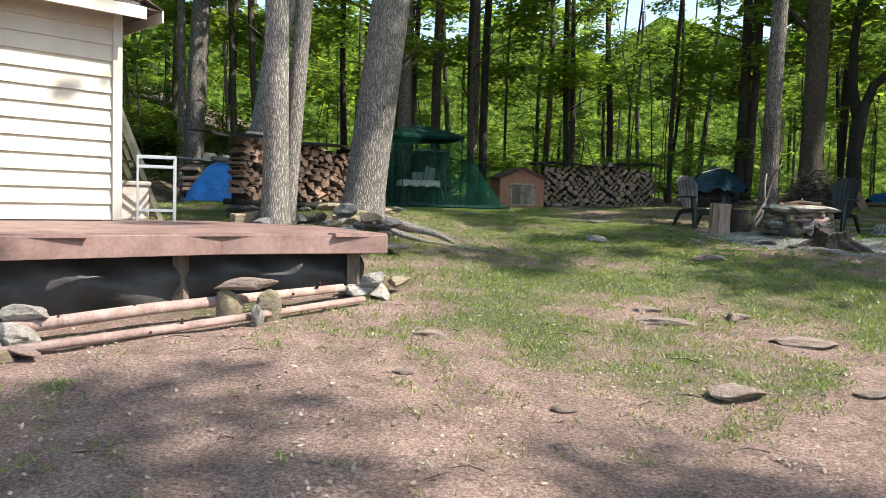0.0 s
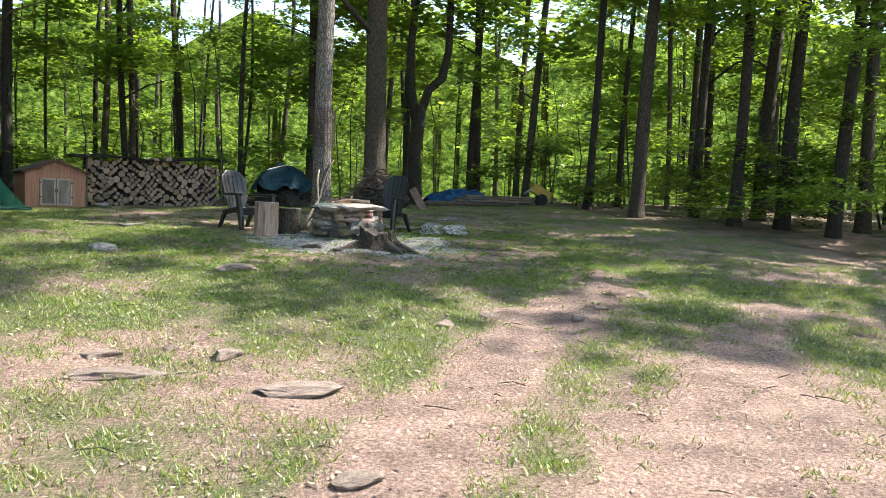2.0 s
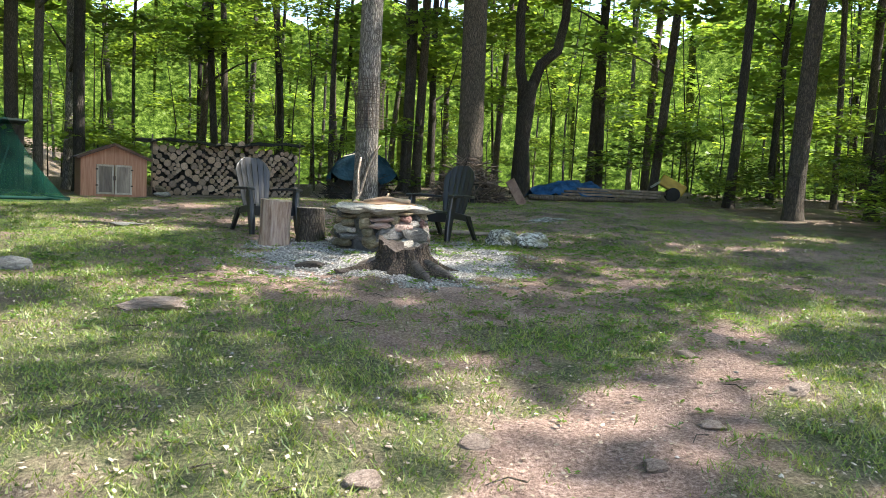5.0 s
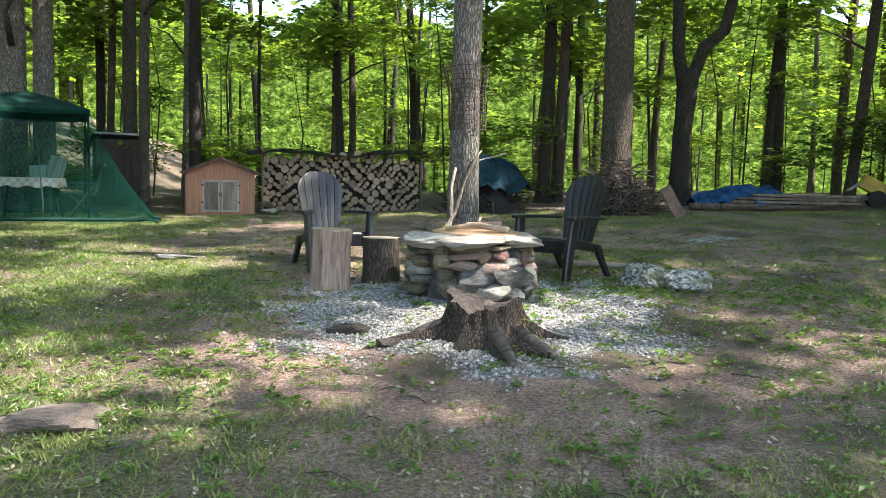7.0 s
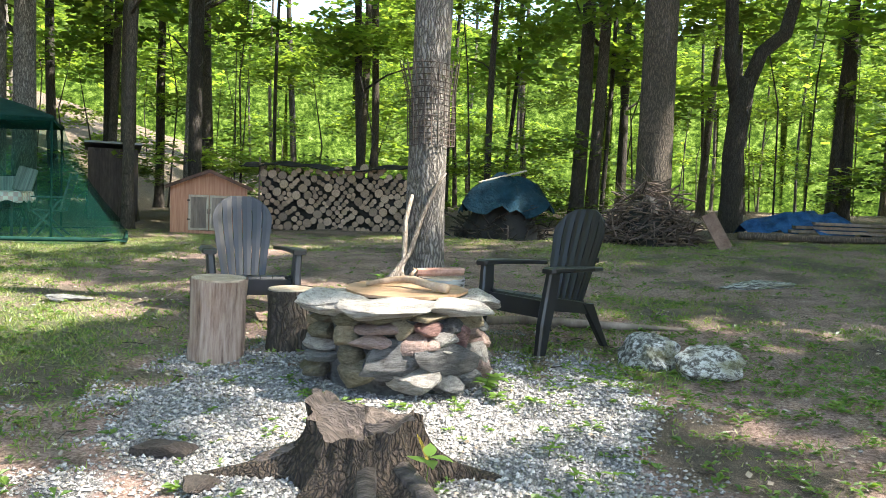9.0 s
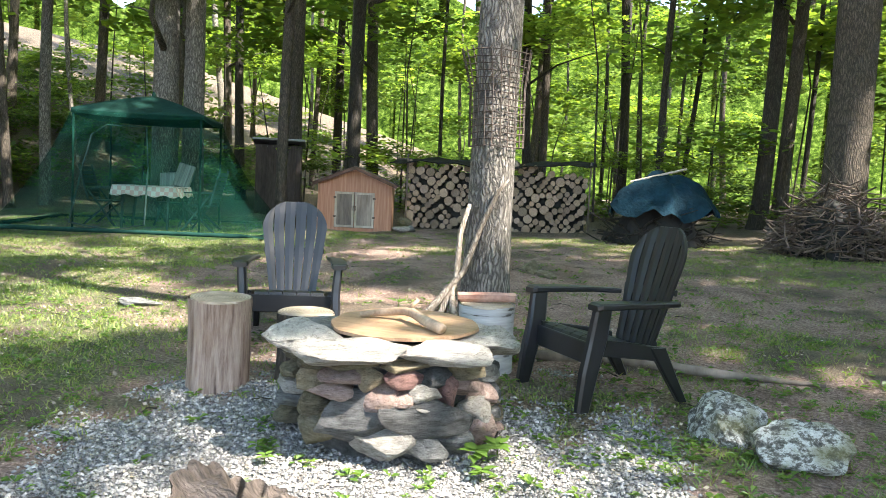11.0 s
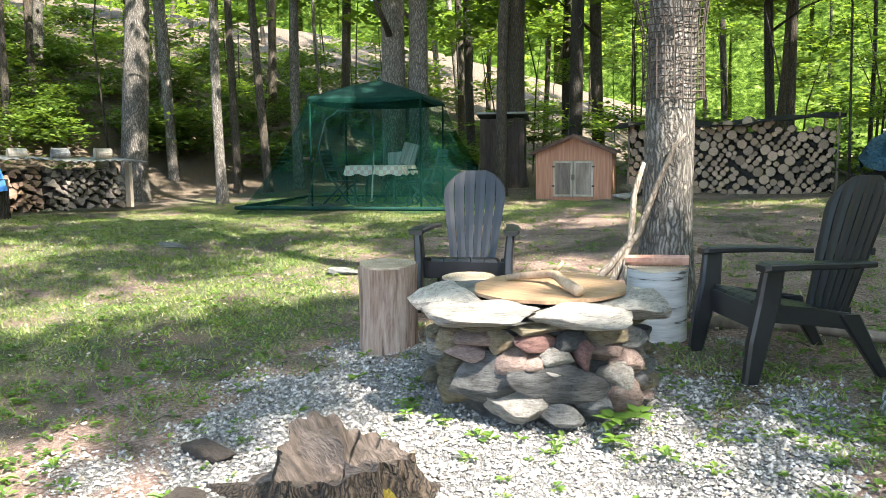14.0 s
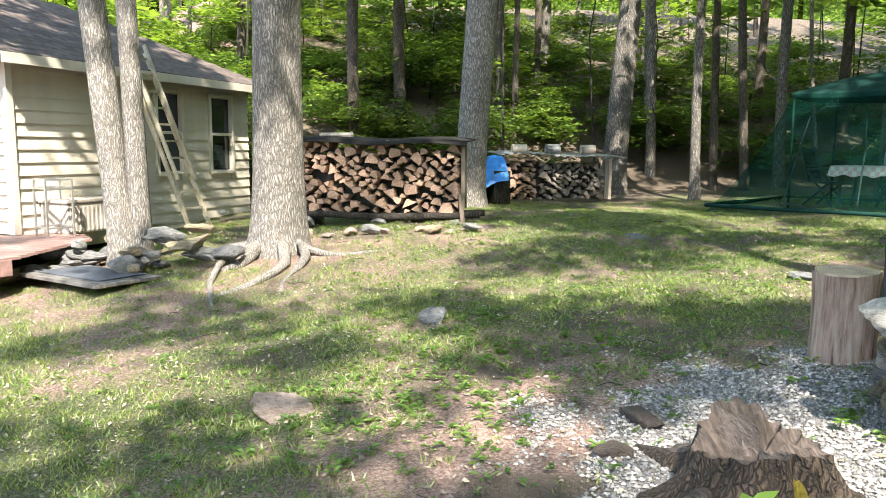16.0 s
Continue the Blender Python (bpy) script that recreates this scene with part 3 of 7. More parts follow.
def stone_material(name, dark, light, spots=0.5):
    m, nt, b = base_material(name, 0.85)
    a = noise_node(nt, 4.5, 6, "Object", (1, 1, 1.8), 0.7)
    f = noise_node(nt, 75, 5, rough=0.8)
    v = noise_node(nt, 9, 8, "Object", (1, 1, 3.5), 0.8)
    c = mix_color(nt, spots, ramp_node(nt, a, [(0.32, dark), (0.66, light)]), ramp_node(nt, f, [(0.36, (0.35, 0.34, 0.33)), (0.6, (1.08, 1.06, 1.04))]), "MULTIPLY")
    c = mix_color(nt, 0.8, c, ramp_node(nt, v, [(0.38, (0.28, 0.25, 0.22)), (0.46, (0.9, 0.9, 0.9)), (0.65, (1.1, 1.1, 1.1))]), "MULTIPLY")
    nt.links.new(vary(nt, c, 0.18), b.inputs["Base Color"])
    h = nt.nodes.new("ShaderNodeMath")
    h.operation = "MULTIPLY_ADD"
    h.inputs[1].default_value = 0.25
    nt.links.new(f, h.inputs[0])
    nt.links.new(v, h.inputs[2])
    bump(nt, b, h.outputs[0], 1.0, 0.03)
    return m


ST_WHITE = stone_material("stone_white", (0.30, 0.275, 0.245), (0.66, 0.62, 0.565), 0.5)
ST_GREY = stone_material("stone_grey", (0.13, 0.13, 0.13), (0.34, 0.34, 0.33))
ST_DARK = stone_material("stone_dark", (0.06, 0.06, 0.062), (0.20, 0.20, 0.20))
ST_PINK = stone_material("stone_pink", (0.33, 0.22, 0.19), (0.56, 0.42, 0.37))
ST_RED = stone_material("stone_red", (0.20, 0.10, 0.09), (0.42, 0.24, 0.21))
ST_TAN = stone_material("stone_tan", (0.28, 0.22, 0.13), (0.52, 0.44, 0.31))
ST_MOSSY = stone_material("stone_mossy", (0.12, 0.105, 0.055), (0.34, 0.29, 0.20))
MATS = {"w": ST_WHITE, "g": ST_GREY, "d": ST_DARK, "p": ST_PINK, "r": ST_RED, "t": ST_TAN, "m": ST_MOSSY}
STONES = {k: [stone_mesh("stone", 100 * i + j, m, 3, 0.18, 13) for j in range(4)] for i, (k, m) in enumerate(MATS.items())}


def fire_pit():
    z0 = ground(*PIT) - 0.01
    pit = thing("fire_pit", Matrix.Translation((PIT[0], PIT[1], z0)) @ Matrix.Rotation(radians(24), 4, "Z"), "round dry-stacked fieldstone fire pit with flat white cap stones", "fire pit")
    rng = random.Random(5)
    # (sideways, height, width, tall, stone); sideways along the front, which faces -y
    front = [(-0.02, 0.055, 0.30, 0.13, "w"), (0.19, 0.045, 0.19, 0.12, "g"), (0.32, 0.04, 0.13, 0.13, "g"), (0.44, 0.085, 0.22, 0.17, "p"), (-0.34, 0.075, 0.24, 0.13, "m"),
             (-0.16, 0.15, 0.34, 0.20, "d"), (0.17, 0.165, 0.42, 0.17, "d"), (-0.40, 0.17, 0.15, 0.09, "m"), (-0.42, 0.26, 0.15, 0.12, "t"), (-0.28, 0.235, 0.23, 0.08, "p"),
             (-0.26, 0.295, 0.25, 0.065, "p"), (-0.10, 0.30, 0.13, 0.10, "t"), (-0.06, 0.22, 0.16, 0.13, "p"), (0.045, 0.225, 0.11, 0.085, "p"), (0.07, 0.305, 0.18, 0.08, "r"),
             (0.165, 0.25, 0.14, 0.07, "w"), (0.185, 0.205, 0.18, 0.055, "w"), (0.23, 0.305, 0.14, 0.08, "d"), (0.28, 0.245, 0.09, 0.13, "r"), (0.38, 0.26, 0.2, 0.11, "p"),
             (0.47, 0.20, 0.14, 0.14, "p"), (0.42, 0.14, 0.12, 0.13, "w"), (0.50, 0.11, 0.12, 0.12, "g"), (0.43, 0.32, 0.26, 0.09, "t"), (-0.44, 0.335, 0.2, 0.07, "m"), (-0.22, 0.35, 0.3, 0.05, "m"), (0.13, 0.355, 0.3, 0.04, "t")]
    R = 0.50

    def put(theta, z, w, h, key, d=None, tilt=0.0, rad=R):
        me = STONES[key][rng.randrange(4)]
        dd = d or rng.uniform(0.16, 0.22)
        m = Matrix.Rotation(theta, 4, "Z") @ Matrix.Translation((0, -rad - 0.05 * (1 - z / 0.4) + dd * 0.32, z)) @ Matrix.Rotation(tilt, 4, "Y") @ Matrix.Diagonal((w * 1.08, dd, h * 1.22, 1))
        part_mesh("stone", me, pit, "", m)

    for u, z, w, h, k in front:
        put(math.asin(max(-0.97, min(0.97, u / 0.53))), z * 1.12 + 0.015, w, h, k, None, rng.uniform(-0.12, 0.12))
    th = 1.25
    while th < 2 * math.pi - 1.2:
        z = 0.03
        while z < 0.40:
            h = rng.uniform(0.06, 0.13)
            w = rng.uniform(0.14, 0.26)
            put(th + rng.uniform(-0.06, 0.06), z + h / 2, w, h, rng.choice("mmtgdwp"), None, rng.uniform(-0.1, 0.1))
            z += h * 0.92
        th += 0.36
    # back-up ring so that no gap shows through, dark for shade between stones
    v, f = tube_arrays([(0, 0, -0.05), (0, 0, 0.40)], [0.42, 0.42], 24, 0.04, 3)
    part_mesh("core", mesh_of("core", v, f, ST_DARK), pit, "dark backing ring for the shaded gaps between stones")
    # cap stones
    caps = [(-0.40, 0.54, 0.36, 0.12, "w", -0.07), (0.58, 0.50, 0.36, 0.095, "w", 0.05), (1.38, 0.42, 0.34, 0.12, "w", -0.02), (2.12, 0.40, 0.26, 0.07, "w", 0.03), (2.75, 0.42, 0.26, 0.07, "t", 0.0), (3.45, 0.42, 0.26, 0.07, "w", 0.03), (4.2, 0.42, 0.27, 0.07, "g", 0), (5.08, 0.52, 0.34, 0.13, "w", 0.10)]
    for th, w, d, h, k, tl in caps:
        me = stone_mesh("cap_stone", int(th * 100), MATS[k], 4, 0.22, 12)
        m = Matrix.Rotation(th, 4, "Z") @ Matrix.Translation((0, -0.46, 0.455)) @ Matrix.Rotation(tl, 4, "Y") @ Matrix.Rotation(0.06, 4, "X") @ Matrix.Diagonal((w, d, h, 1))
        part_mesh("cap_stone", me, pit, "flat pale cap stone" if k == "w" else "", m)
    # cover board: a disc with a worn edge
    n = 36
    v, f = [], []
    for zz in (0.0, 0.016):
        for k in range(n):
            a = 2 * math.pi * k / n
            r = 0.365 + 0.01 * math.sin(3 * a + 1) + 0.006 * math.sin(11 * a)
            v.append((r * math.cos(a), r * math.sin(a), zz))
    f = [tuple(range(n))[::-1], tuple(range(n, 2 * n))] + [(k, (k + 1) % n, n + (k + 1) % n, n + k) for k in range(n)]
    ply = mottled("plywood", (0.34, 0.20, 0.11), (0.54, 0.35, 0.21), 5, 0.7, (1, 6, 1), 0.2, 0.003, 30)
    lid = part_mesh("pit_cover", mesh_of("pit_cover", v, f, ply), None, "", Matrix.Translation((PIT[0] + 0.03, PIT[1] + 0.05, z0 + 0.505)) @ Matrix.Rotation(0.03, 4, "X"))
    tagged(lid, "round brown plywood cover lying on the fire pit", "cover")
    st = thing("driftwood_stick", Matrix.Translation((PIT[0] + 0.05, PIT[1] + 0.03, z0 + 0.527)) @ Matrix.Rotation(radians(-8), 4, "Z"), "pale bent driftwood branch lying on the plywood cover", "branch")
    WOODP = mottled("bare_branch", (0.32, 0.21, 0.13), (0.60, 0.45, 0.32), 9, 0.7, (1, 1, 1), 0.4, 0.004, 60)
    v, f = join_arrays([tube_arrays([(-0.26, -0.02, 0.01), (-0.14, 0.03, 0.03), (-0.04, 0.05, 0.045), (0.02, 0.03, 0.045), (0.14, -0.05, 0.03), (0.27, -0.12, 0.018)], [0.016, 0.019, 0.021, 0.023, 0.024, 0.026], 10, 0.14, 3)])
    part_mesh("branch", mesh_of("branch", v, f, WOODP, True), st)
    v, f = join_arrays([tube_arrays([(0.0, 0.04, 0.07), (0.02, 0.07, 0.10), (0.0, 0.09, 0.11)], [0.012, 0.01, 0.005], 7, 0.1, 3)])
    part_mesh("twig", mesh_of("twig", v, f, WOODP, True), st)


fire_pit()

# ---- chairs ----
PLASTIC, pnt, pb = base_material("charcoal_plastic", 0.36)
pc = ramp_node(pnt, noise_node(pnt, 5, 3), [(0.3, (0.009, 0.009, 0.010)), (0.7, (0.016, 0.016, 0.019))])
pnt.links.new(pc, pb.inputs["Base Color"])
bump(pnt, pb, noise_node(pnt, 220, 2), 0.12, 0.001)


def loft(profiles, closed=True):
    """Quads between rows of points."""
    n = len(profiles[0])
    v = [p for row in profiles for p in row]
    f = []
    for i in range(len(profiles) - 1):
        for k in range(n if closed else n - 1):
            k2 = (k + 1) % n
            f.append((i * n + k, i * n + k2, (i + 1) * n + k2, (i + 1) * n + k))
    f.append(tuple(range(n))[::-1])
    f.append(tuple((len(profiles) - 1) * n + k for k in range(n)))
    return v, f


def rect(c, ux, uy, w, h, r=0.0):
    """The outline of a rounded bar at c."""
    c, ux, uy = Vector(c), Vector(ux), Vector(uy)
    k = min(w, h) * 0.22
    pts = [(-w / 2 + k, -h / 2), (w / 2 - k, -h / 2), (w / 2, -h / 2 + k), (w / 2, h / 2 - k), (w / 2 - k, h / 2), (-w / 2 + k, h / 2), (-w / 2, h / 2 - k), (-w / 2, -h / 2 + k)]
    return [c + ux * a + uy * b for a, b in pts]


def build_chair(label):
    ch = thing("adirondack_chair", Matrix.Identity(4), label, "chair", "chairs round the fire pit")
    X, Y, Z = (1, 0, 0), (0, 1, 0), (0, 0, 1)
    # seat: curved slab with a rolled front apron, slatted
    prof = [(-0.315, 0.29), (-0.32, 0.335), (-0.30, 0.365), (-0.26, 0.375), (-0.1, 0.335), (0.05, 0.30), (0.16, 0.28)]
    for i in range(5):
        x0 = -0.235 + i * 0.0945
        rows = []
        for y, z in prof:
            t = 0.016
            rows.append([Vector((x0, y, z)), Vector((x0 + 0.088, y, z)), Vector((x0 + 0.088, y + 0.004, z - t)), Vector((x0, y + 0.004, z - t))])
        v, f = loft(rows)
        part_mesh("seat_slat", mesh_of("seat_slat", v, f, PLASTIC), ch)
    v, f = loft([rect((x, -0.312, 0.29), Y, Z, 0.02, 0.12) for x in (-0.28, 0.28)])
    part_mesh("apron", mesh_of("apron", v, f, PLASTIC), ch)
    # back: tall slats under one arched outline
    slats, wid = 6, 0.0
    n = 14
    zs = [i / n for i in range(n + 1)]

    def half(t):
        if t < 0.70:
            return 0.165 + 0.075 * math.sin(t / 0.70 * math.pi / 2)
        q = (t - 0.70) / 0.30
        return 0.24 * math.sqrt(max(0.0, 1 - q * q)) if q < 1 else 0.0

    def back_pt(x, t, off):
        yy = 0.13 + 0.20 * t + 0.035 * (1 - (x / 0.25) ** 2) + off
        return Vector((x, yy, 0.26 + 0.72 * t))

    for s in range(slats):
        a, b2 = -1 + 2 * s / slats, -1 + 2 * (s + 1) / slats
        rows = []
        for k in range(51):
            t = k / 50
            h = half(t)
            gap = 0.0035 if 0.08 < t < 0.42 or 0.48 < t < 0.86 else 0.0006
            hb = 0.165 + 0.075 * min(1, t / 0.7)
            xl, xr = a * hb + gap, b2 * hb - gap
            xl, xr = max(xl, -h), min(xr, h)
            if xr - xl < 0.002:
                break
            rows.append([back_pt(xl, t, 0), back_pt((xl + xr) / 2, t, -0.004), back_pt(xr, t, 0), back_pt(xr, t, 0.016), back_pt(xl, t, 0.016)])
        v, f = loft(rows)
        part_mesh("back_slat", mesh_of("back_slat", v, f, PLASTIC), ch)
    for t in (0.06, 0.48, 0.86):
        h = half(t) - 0.01
        v, f = loft([rect(back_pt(-h + 2 * h * k / 8, t, 0.026), Y, Z, 0.018, 0.035) for k in range(9)])
        part_mesh("back_rail", mesh_of("back_rail", v, f, PLASTIC), ch)
    for sx in (-1, 1):
        # front leg: broad, tapering to the foot, rising to carry the arm
        v, f = loft([rect((sx * 0.315, -0.385, 0.0), X, Y, 0.055, 0.075), rect((sx * 0.312, -0.355, 0.20), X, Y, 0.065, 0.10), rect((sx * 0.312, -0.315, 0.38), X, Y, 0.06, 0.11), rect((sx * 0.325, -0.30, 0.545), X, Y, 0.055, 0.10)])
        part_mesh("front_leg", mesh_of("front_leg", v, f, PLASTIC), ch)
        v, f = loft([rect((sx * 0.330, -0.365, 0.552), X, Z, 0.09, 0.03), rect((sx * 0.332, -0.34, 0.560), X, Z, 0.11, 0.036), rect((sx * 0.330, -0.15, 0.562), X, Z, 0.11, 0.034), rect((sx * 0.310, 0.08, 0.558), X, Z, 0.085, 0.03), rect((sx * 0.270, 0.235, 0.552), X, Z, 0.05, 0.028)])
        part_mesh("arm", mesh_of("arm", v, f, PLASTIC), ch)
        v, f = loft([rect((sx * 0.272, -0.30, 0.33), X, Z, 0.03, 0.09), rect((sx * 0.262, 0.0, 0.295), X, Z, 0.03, 0.085), rect((sx * 0.25, 0.18, 0.265), X, Z, 0.03, 0.08)])
        part_mesh("side_rail", mesh_of("side_rail", v, f, PLASTIC), ch)
        v, f = loft([rect((sx * 0.258, 0.12, 0.31), X, Y, 0.045, 0.11), rect((sx * 0.262, 0.23, 0.13), X, Y, 0.045, 0.08), rect((sx * 0.268, 0.31, 0.0), X, Y, 0.045, 0.06)])
        part_mesh("back_leg", mesh_of("back_leg", v, f, PLASTIC), ch)
    return ch


chair_a = build_chair("charcoal plastic fan-back garden chair beside the upright log")
chair_a.matrix_basis = pose(4.05, 13.09, ground(4.05, 13.09) - 0.005, 0, 0, 29.5)
chair_b = copy_thing(chair_a, pose(6.39, 12.76, ground(6.39, 12.76) - 0.005, 0, 0, -45.8))
chair_b["label"] = "charcoal plastic fan-back garden chair between the fire pit and the boulder"

# ---- logs and stump ----
BARKLESS, blt, blb = base_material("barkless_log", 0.8)
bl1, bl2 = noise_node(blt, 26, 6, "Object", (1, 1, 0.07), 0.7), noise_node(blt, 3.5, 4, "Object", (1, 1, 0.5))
blc = ramp_node(blt, bl1, [(0.34, (0.07, 0.045, 0.035)), (0.44, (0.27, 0.19, 0.15)), (0.66, (0.52, 0.42, 0.35))])
blc = mix_color(blt, 0.7, blc, ramp_node(blt, bl2, [(0.35, (0.62, 0.48, 0.38)), (0.62, (1.05, 1.03, 1.02))]), "MULTIPLY")
blt.links.new(blc, blb.inputs["Base Color"])
bump(blt, blb, bl1, 0.9, 0.02)
ENDGRAIN, ent, enb = base_material("end_grain", 0.8)
w = ent.nodes.new("ShaderNodeTexWave")
w.wave_type, w.rings_direction = "RINGS", "Z"
tcn = ent.nodes.new("ShaderNodeTexCoord")
ent.links.new(tcn.outputs["Object"], w.inputs[0])
w.inputs["Scale"].default_value, w.inputs["Distortion"].default_value = 18, 1.5
ec = mix_color(ent, 0.35, ramp_node(ent, noise_node(ent, 8, 4), [(0.3, (0.26, 0.19, 0.13)), (0.7, (0.54, 0.44, 0.33))]), w.outputs[0], "MULTIPLY")
ent.links.new(ec, enb.inputs["Base Color"])


def log_thing(name, m, r, h, mat, label, cat="log", seed=1, group="", endmat=None):
    lg = thing(name, m, label, cat, group)
    v, f = tube_arrays([(0, 0, 0), (0.004, 0, h * 0.3), (0, 0.004, h * 0.7), (0, 0, h)], [r * 1.03, r, r * 0.98, r], 28, 0.06, seed, False)
    part_mesh("bark", mesh_of("bark", v, f, mat, True), lg)
    for z, nm in ((h, "cut_end"), (0, "cut_end")):
        v, f = tube_arrays([(0, 0, z - 0.012), (0, 0, z - 0.002 + (0.004 if z else 0.0))], [r * 0.985, r * 0.97], 28, 0.06, seed)
        part_mesh(nm, mesh_of(nm, v, f, endmat or ENDGRAIN), lg)
    return lg


log_thing("upright_log", pose(4.255, 11.98, ground(4.255, 11.98) - 0.01, 1.5, 1, 30), 0.178, 0.53, BARKLESS, "tall upright barkless log with cracked grain on the gravel")
log_thing("log_stool", pose(4.66, 12.28, ground(4.66, 12.28) - 0.01), 0.17, 0.41, BARK_BROWN, "short upright log section with rough bark beside the fire pit", seed=4)
BIRCH, bnt, bb = base_material("birch_bark", 0.6)
bc = ramp_node(bnt, noise_node(bnt, 9, 4, "Object", (0.5, 0.5, 4)), [(0.33, (0.07, 0.06, 0.05)), (0.38, (0.36, 0.34, 0.32)), (0.7, (0.58, 0.56, 0.53))])
bnt.links.new(bc, bb.inputs["Base Color"])
log_thing("birch_log", pose(5.61, 12.84, ground(5.61, 12.84) - 0.01, 0, 0, 0), 0.17, 0.42, BIRCH, "short upright white birch log behind the fire pit", seed=7)
pk = thing("split_stick", pose(5.60, 12.85, ground(5.6, 12.85) + 0.445, 0, 0, 22), "reddish split stick lying on the birch log", "branch")
v_, f_ = tube_arrays([(-0.18, 0, 0), (0, 0.01, 0.005), (0.18, 0, 0.01)], [0.03, 0.034, 0.03], 7, 0.2, 2)
part_mesh("stick", mesh_of("stick", v_, f_, mottled("red_wood", (0.30, 0.14, 0.10), (0.55, 0.33, 0.25), 9)), pk)

ROT = bark_material("rotten_wood", (0.014, 0.010, 0.008), (0.155, 0.110, 0.080), 30, 0.05)
GREYROT = mottled("grey_weathered_wood", (0.045, 0.034, 0.028), (0.20, 0.155, 0.13), 11, 0.9, (1, 4, 1), 0.9, 0.02, 35)
MOSS = mottled("golden_moss", (0.16, 0.12, 0.01), (0.36, 0.29, 0.03), 12, 1.0, fine=120, relief=1.0)


def build_stump():
    sx, sy = 5.56, 10.37
    z0 = ground(sx, sy)
    st = thing("tree_stump", Matrix.Translation((sx, sy, z0)), "rotten dark tree stump with jagged rim, roots and golden moss", "stump")
    n, rows = 144, 16
    v, f = [], []
    roots = [(0.2, 0.75), (1.35, 0.5), (2.35, 0.6), (3.3, 0.95), (4.35, 0.45), (4.95, 0.75), (5.5, 0.7)]
    H = 0.245

    def prof(a):
        s = 0.0
        for ra, amt in roots:
            dlt = (a - ra + math.pi) % (2 * math.pi) - math.pi
            s += amt * math.exp(-(dlt / 0.20) ** 2)
        return s

    for k in range(rows + 1):
        t = k / rows
        for i in range(n):
            a = 2 * math.pi * i / n
            top = H + 0.025 * math.sin(a * 2 + 2.2) + 0.04 * noise.noise(Vector((math.cos(a) * 4, math.sin(a) * 4, 0))) + 0.07 * math.exp(-(((a - 3.0 + math.pi) % (2 * math.pi) - math.pi) / 0.5) ** 2)
            z = -0.08 + (top + 0.08) * t
            u = max(0.0, 1 - max(z, 0) / 0.25)
            r = 0.215 + 0.08 * u ** 1.3 + 0.40 * prof(a) * u ** 3.6 + 0.02 * abs(math.sin(a * 9 + z * 3)) + 0.03 * noise.noise(Vector((math.cos(a) * 6, math.sin(a) * 6, z * 4))) + 0.015 * math.sin(a * 17 + z * 6)
            r *= 1 + 0.05 * noise.noise(Vector((math.cos(a) * 16, math.sin(a) * 16, z * 9)))
            v.append((math.cos(a) * r, math.sin(a) * r, z))
    for k in range(rows):
        for i in range(n):
            i2 = (i + 1) % n
            f.append((k * n + i, k * n + i2, (k + 1) * n + i2, (k + 1) * n + i))
    part_mesh("body", mesh_of("body", v, f, ROT, True), st, "dark furrowed rotten bark")
    tv, tf = [], []
    rings = 7
    for k in range(rings + 1):
        q = 1 - k / rings
        for i in range(n):
            bx, by, bz = v[rows * n + i]
            zz = bz - 0.06 * (1 - q) ** 0.5 + 0.05 * noise.noise(Vector((bx * q * 19, by * q * 11, 2.0)))
            tv.append((bx * q, by * q, zz if k else bz))
    for k in range(rings):
        for i in range(n):
            i2 = (i + 1) % n
            tf.append((k * n + i, k * n + i2, (k + 1) * n + i2, (k + 1) * n + i))
    part_mesh("top", mesh_of("top", tv, tf, GREYROT, True), st, "grey splintered cut surface")
    for j, (ra, amt) in enumerate(((4.95, 0.62), (5.5, 0.55), (3.3, 0.5))):
        d = Vector((math.cos(ra), math.sin(ra), 0))
        vv, ff = tube_arrays([d * 0.27 + Vector((0, 0, 0.09)), d * 0.42 + Vector((0, 0, 0.045)), d * amt + Vector((0, 0, -0.005)), d * (amt + 0.08) + Vector((0, 0, -0.05))], [0.05, 0.04, 0.03, 0.02], 8, 0.2, j)
        part_mesh("root", mesh_of("root", vv, ff, GREYROT, True), st, "bare pale root")
    # moss cushion on the side next to the gravel
    me = stone_mesh("moss", 55, MOSS, 3, 0.25, 2)
    part_mesh("moss", me, st, "golden moss cushion", Matrix.Translation((0.235, 0.0, 0.09)) @ Matrix.Rotation(-0.42, 4, "Y") @ Matrix.Diagonal((0.09, 0.17, 0.27, 1)))


build_stump()


def boulder(x, y, sx, sy, sz, rz, mats, label, seed, sink=0.3):
    z = ground(x, y)
    t = thing("boulder", Matrix.Translation((x, y, z)) @ Matrix.Rotation(radians(rz), 4, "Z"), label, "rock", "rocks in the yard")
    me = stone_mesh("rock", seed, mats, 4 if max(sx, sy) > 0.4 else 3, 0.3, 8)
    part_mesh("rock", me, t, "", Matrix.Translation((0, 0, sz * (0.5 - sink))) @ Matrix.Diagonal((sx, sy, sz, 1)))
    return t


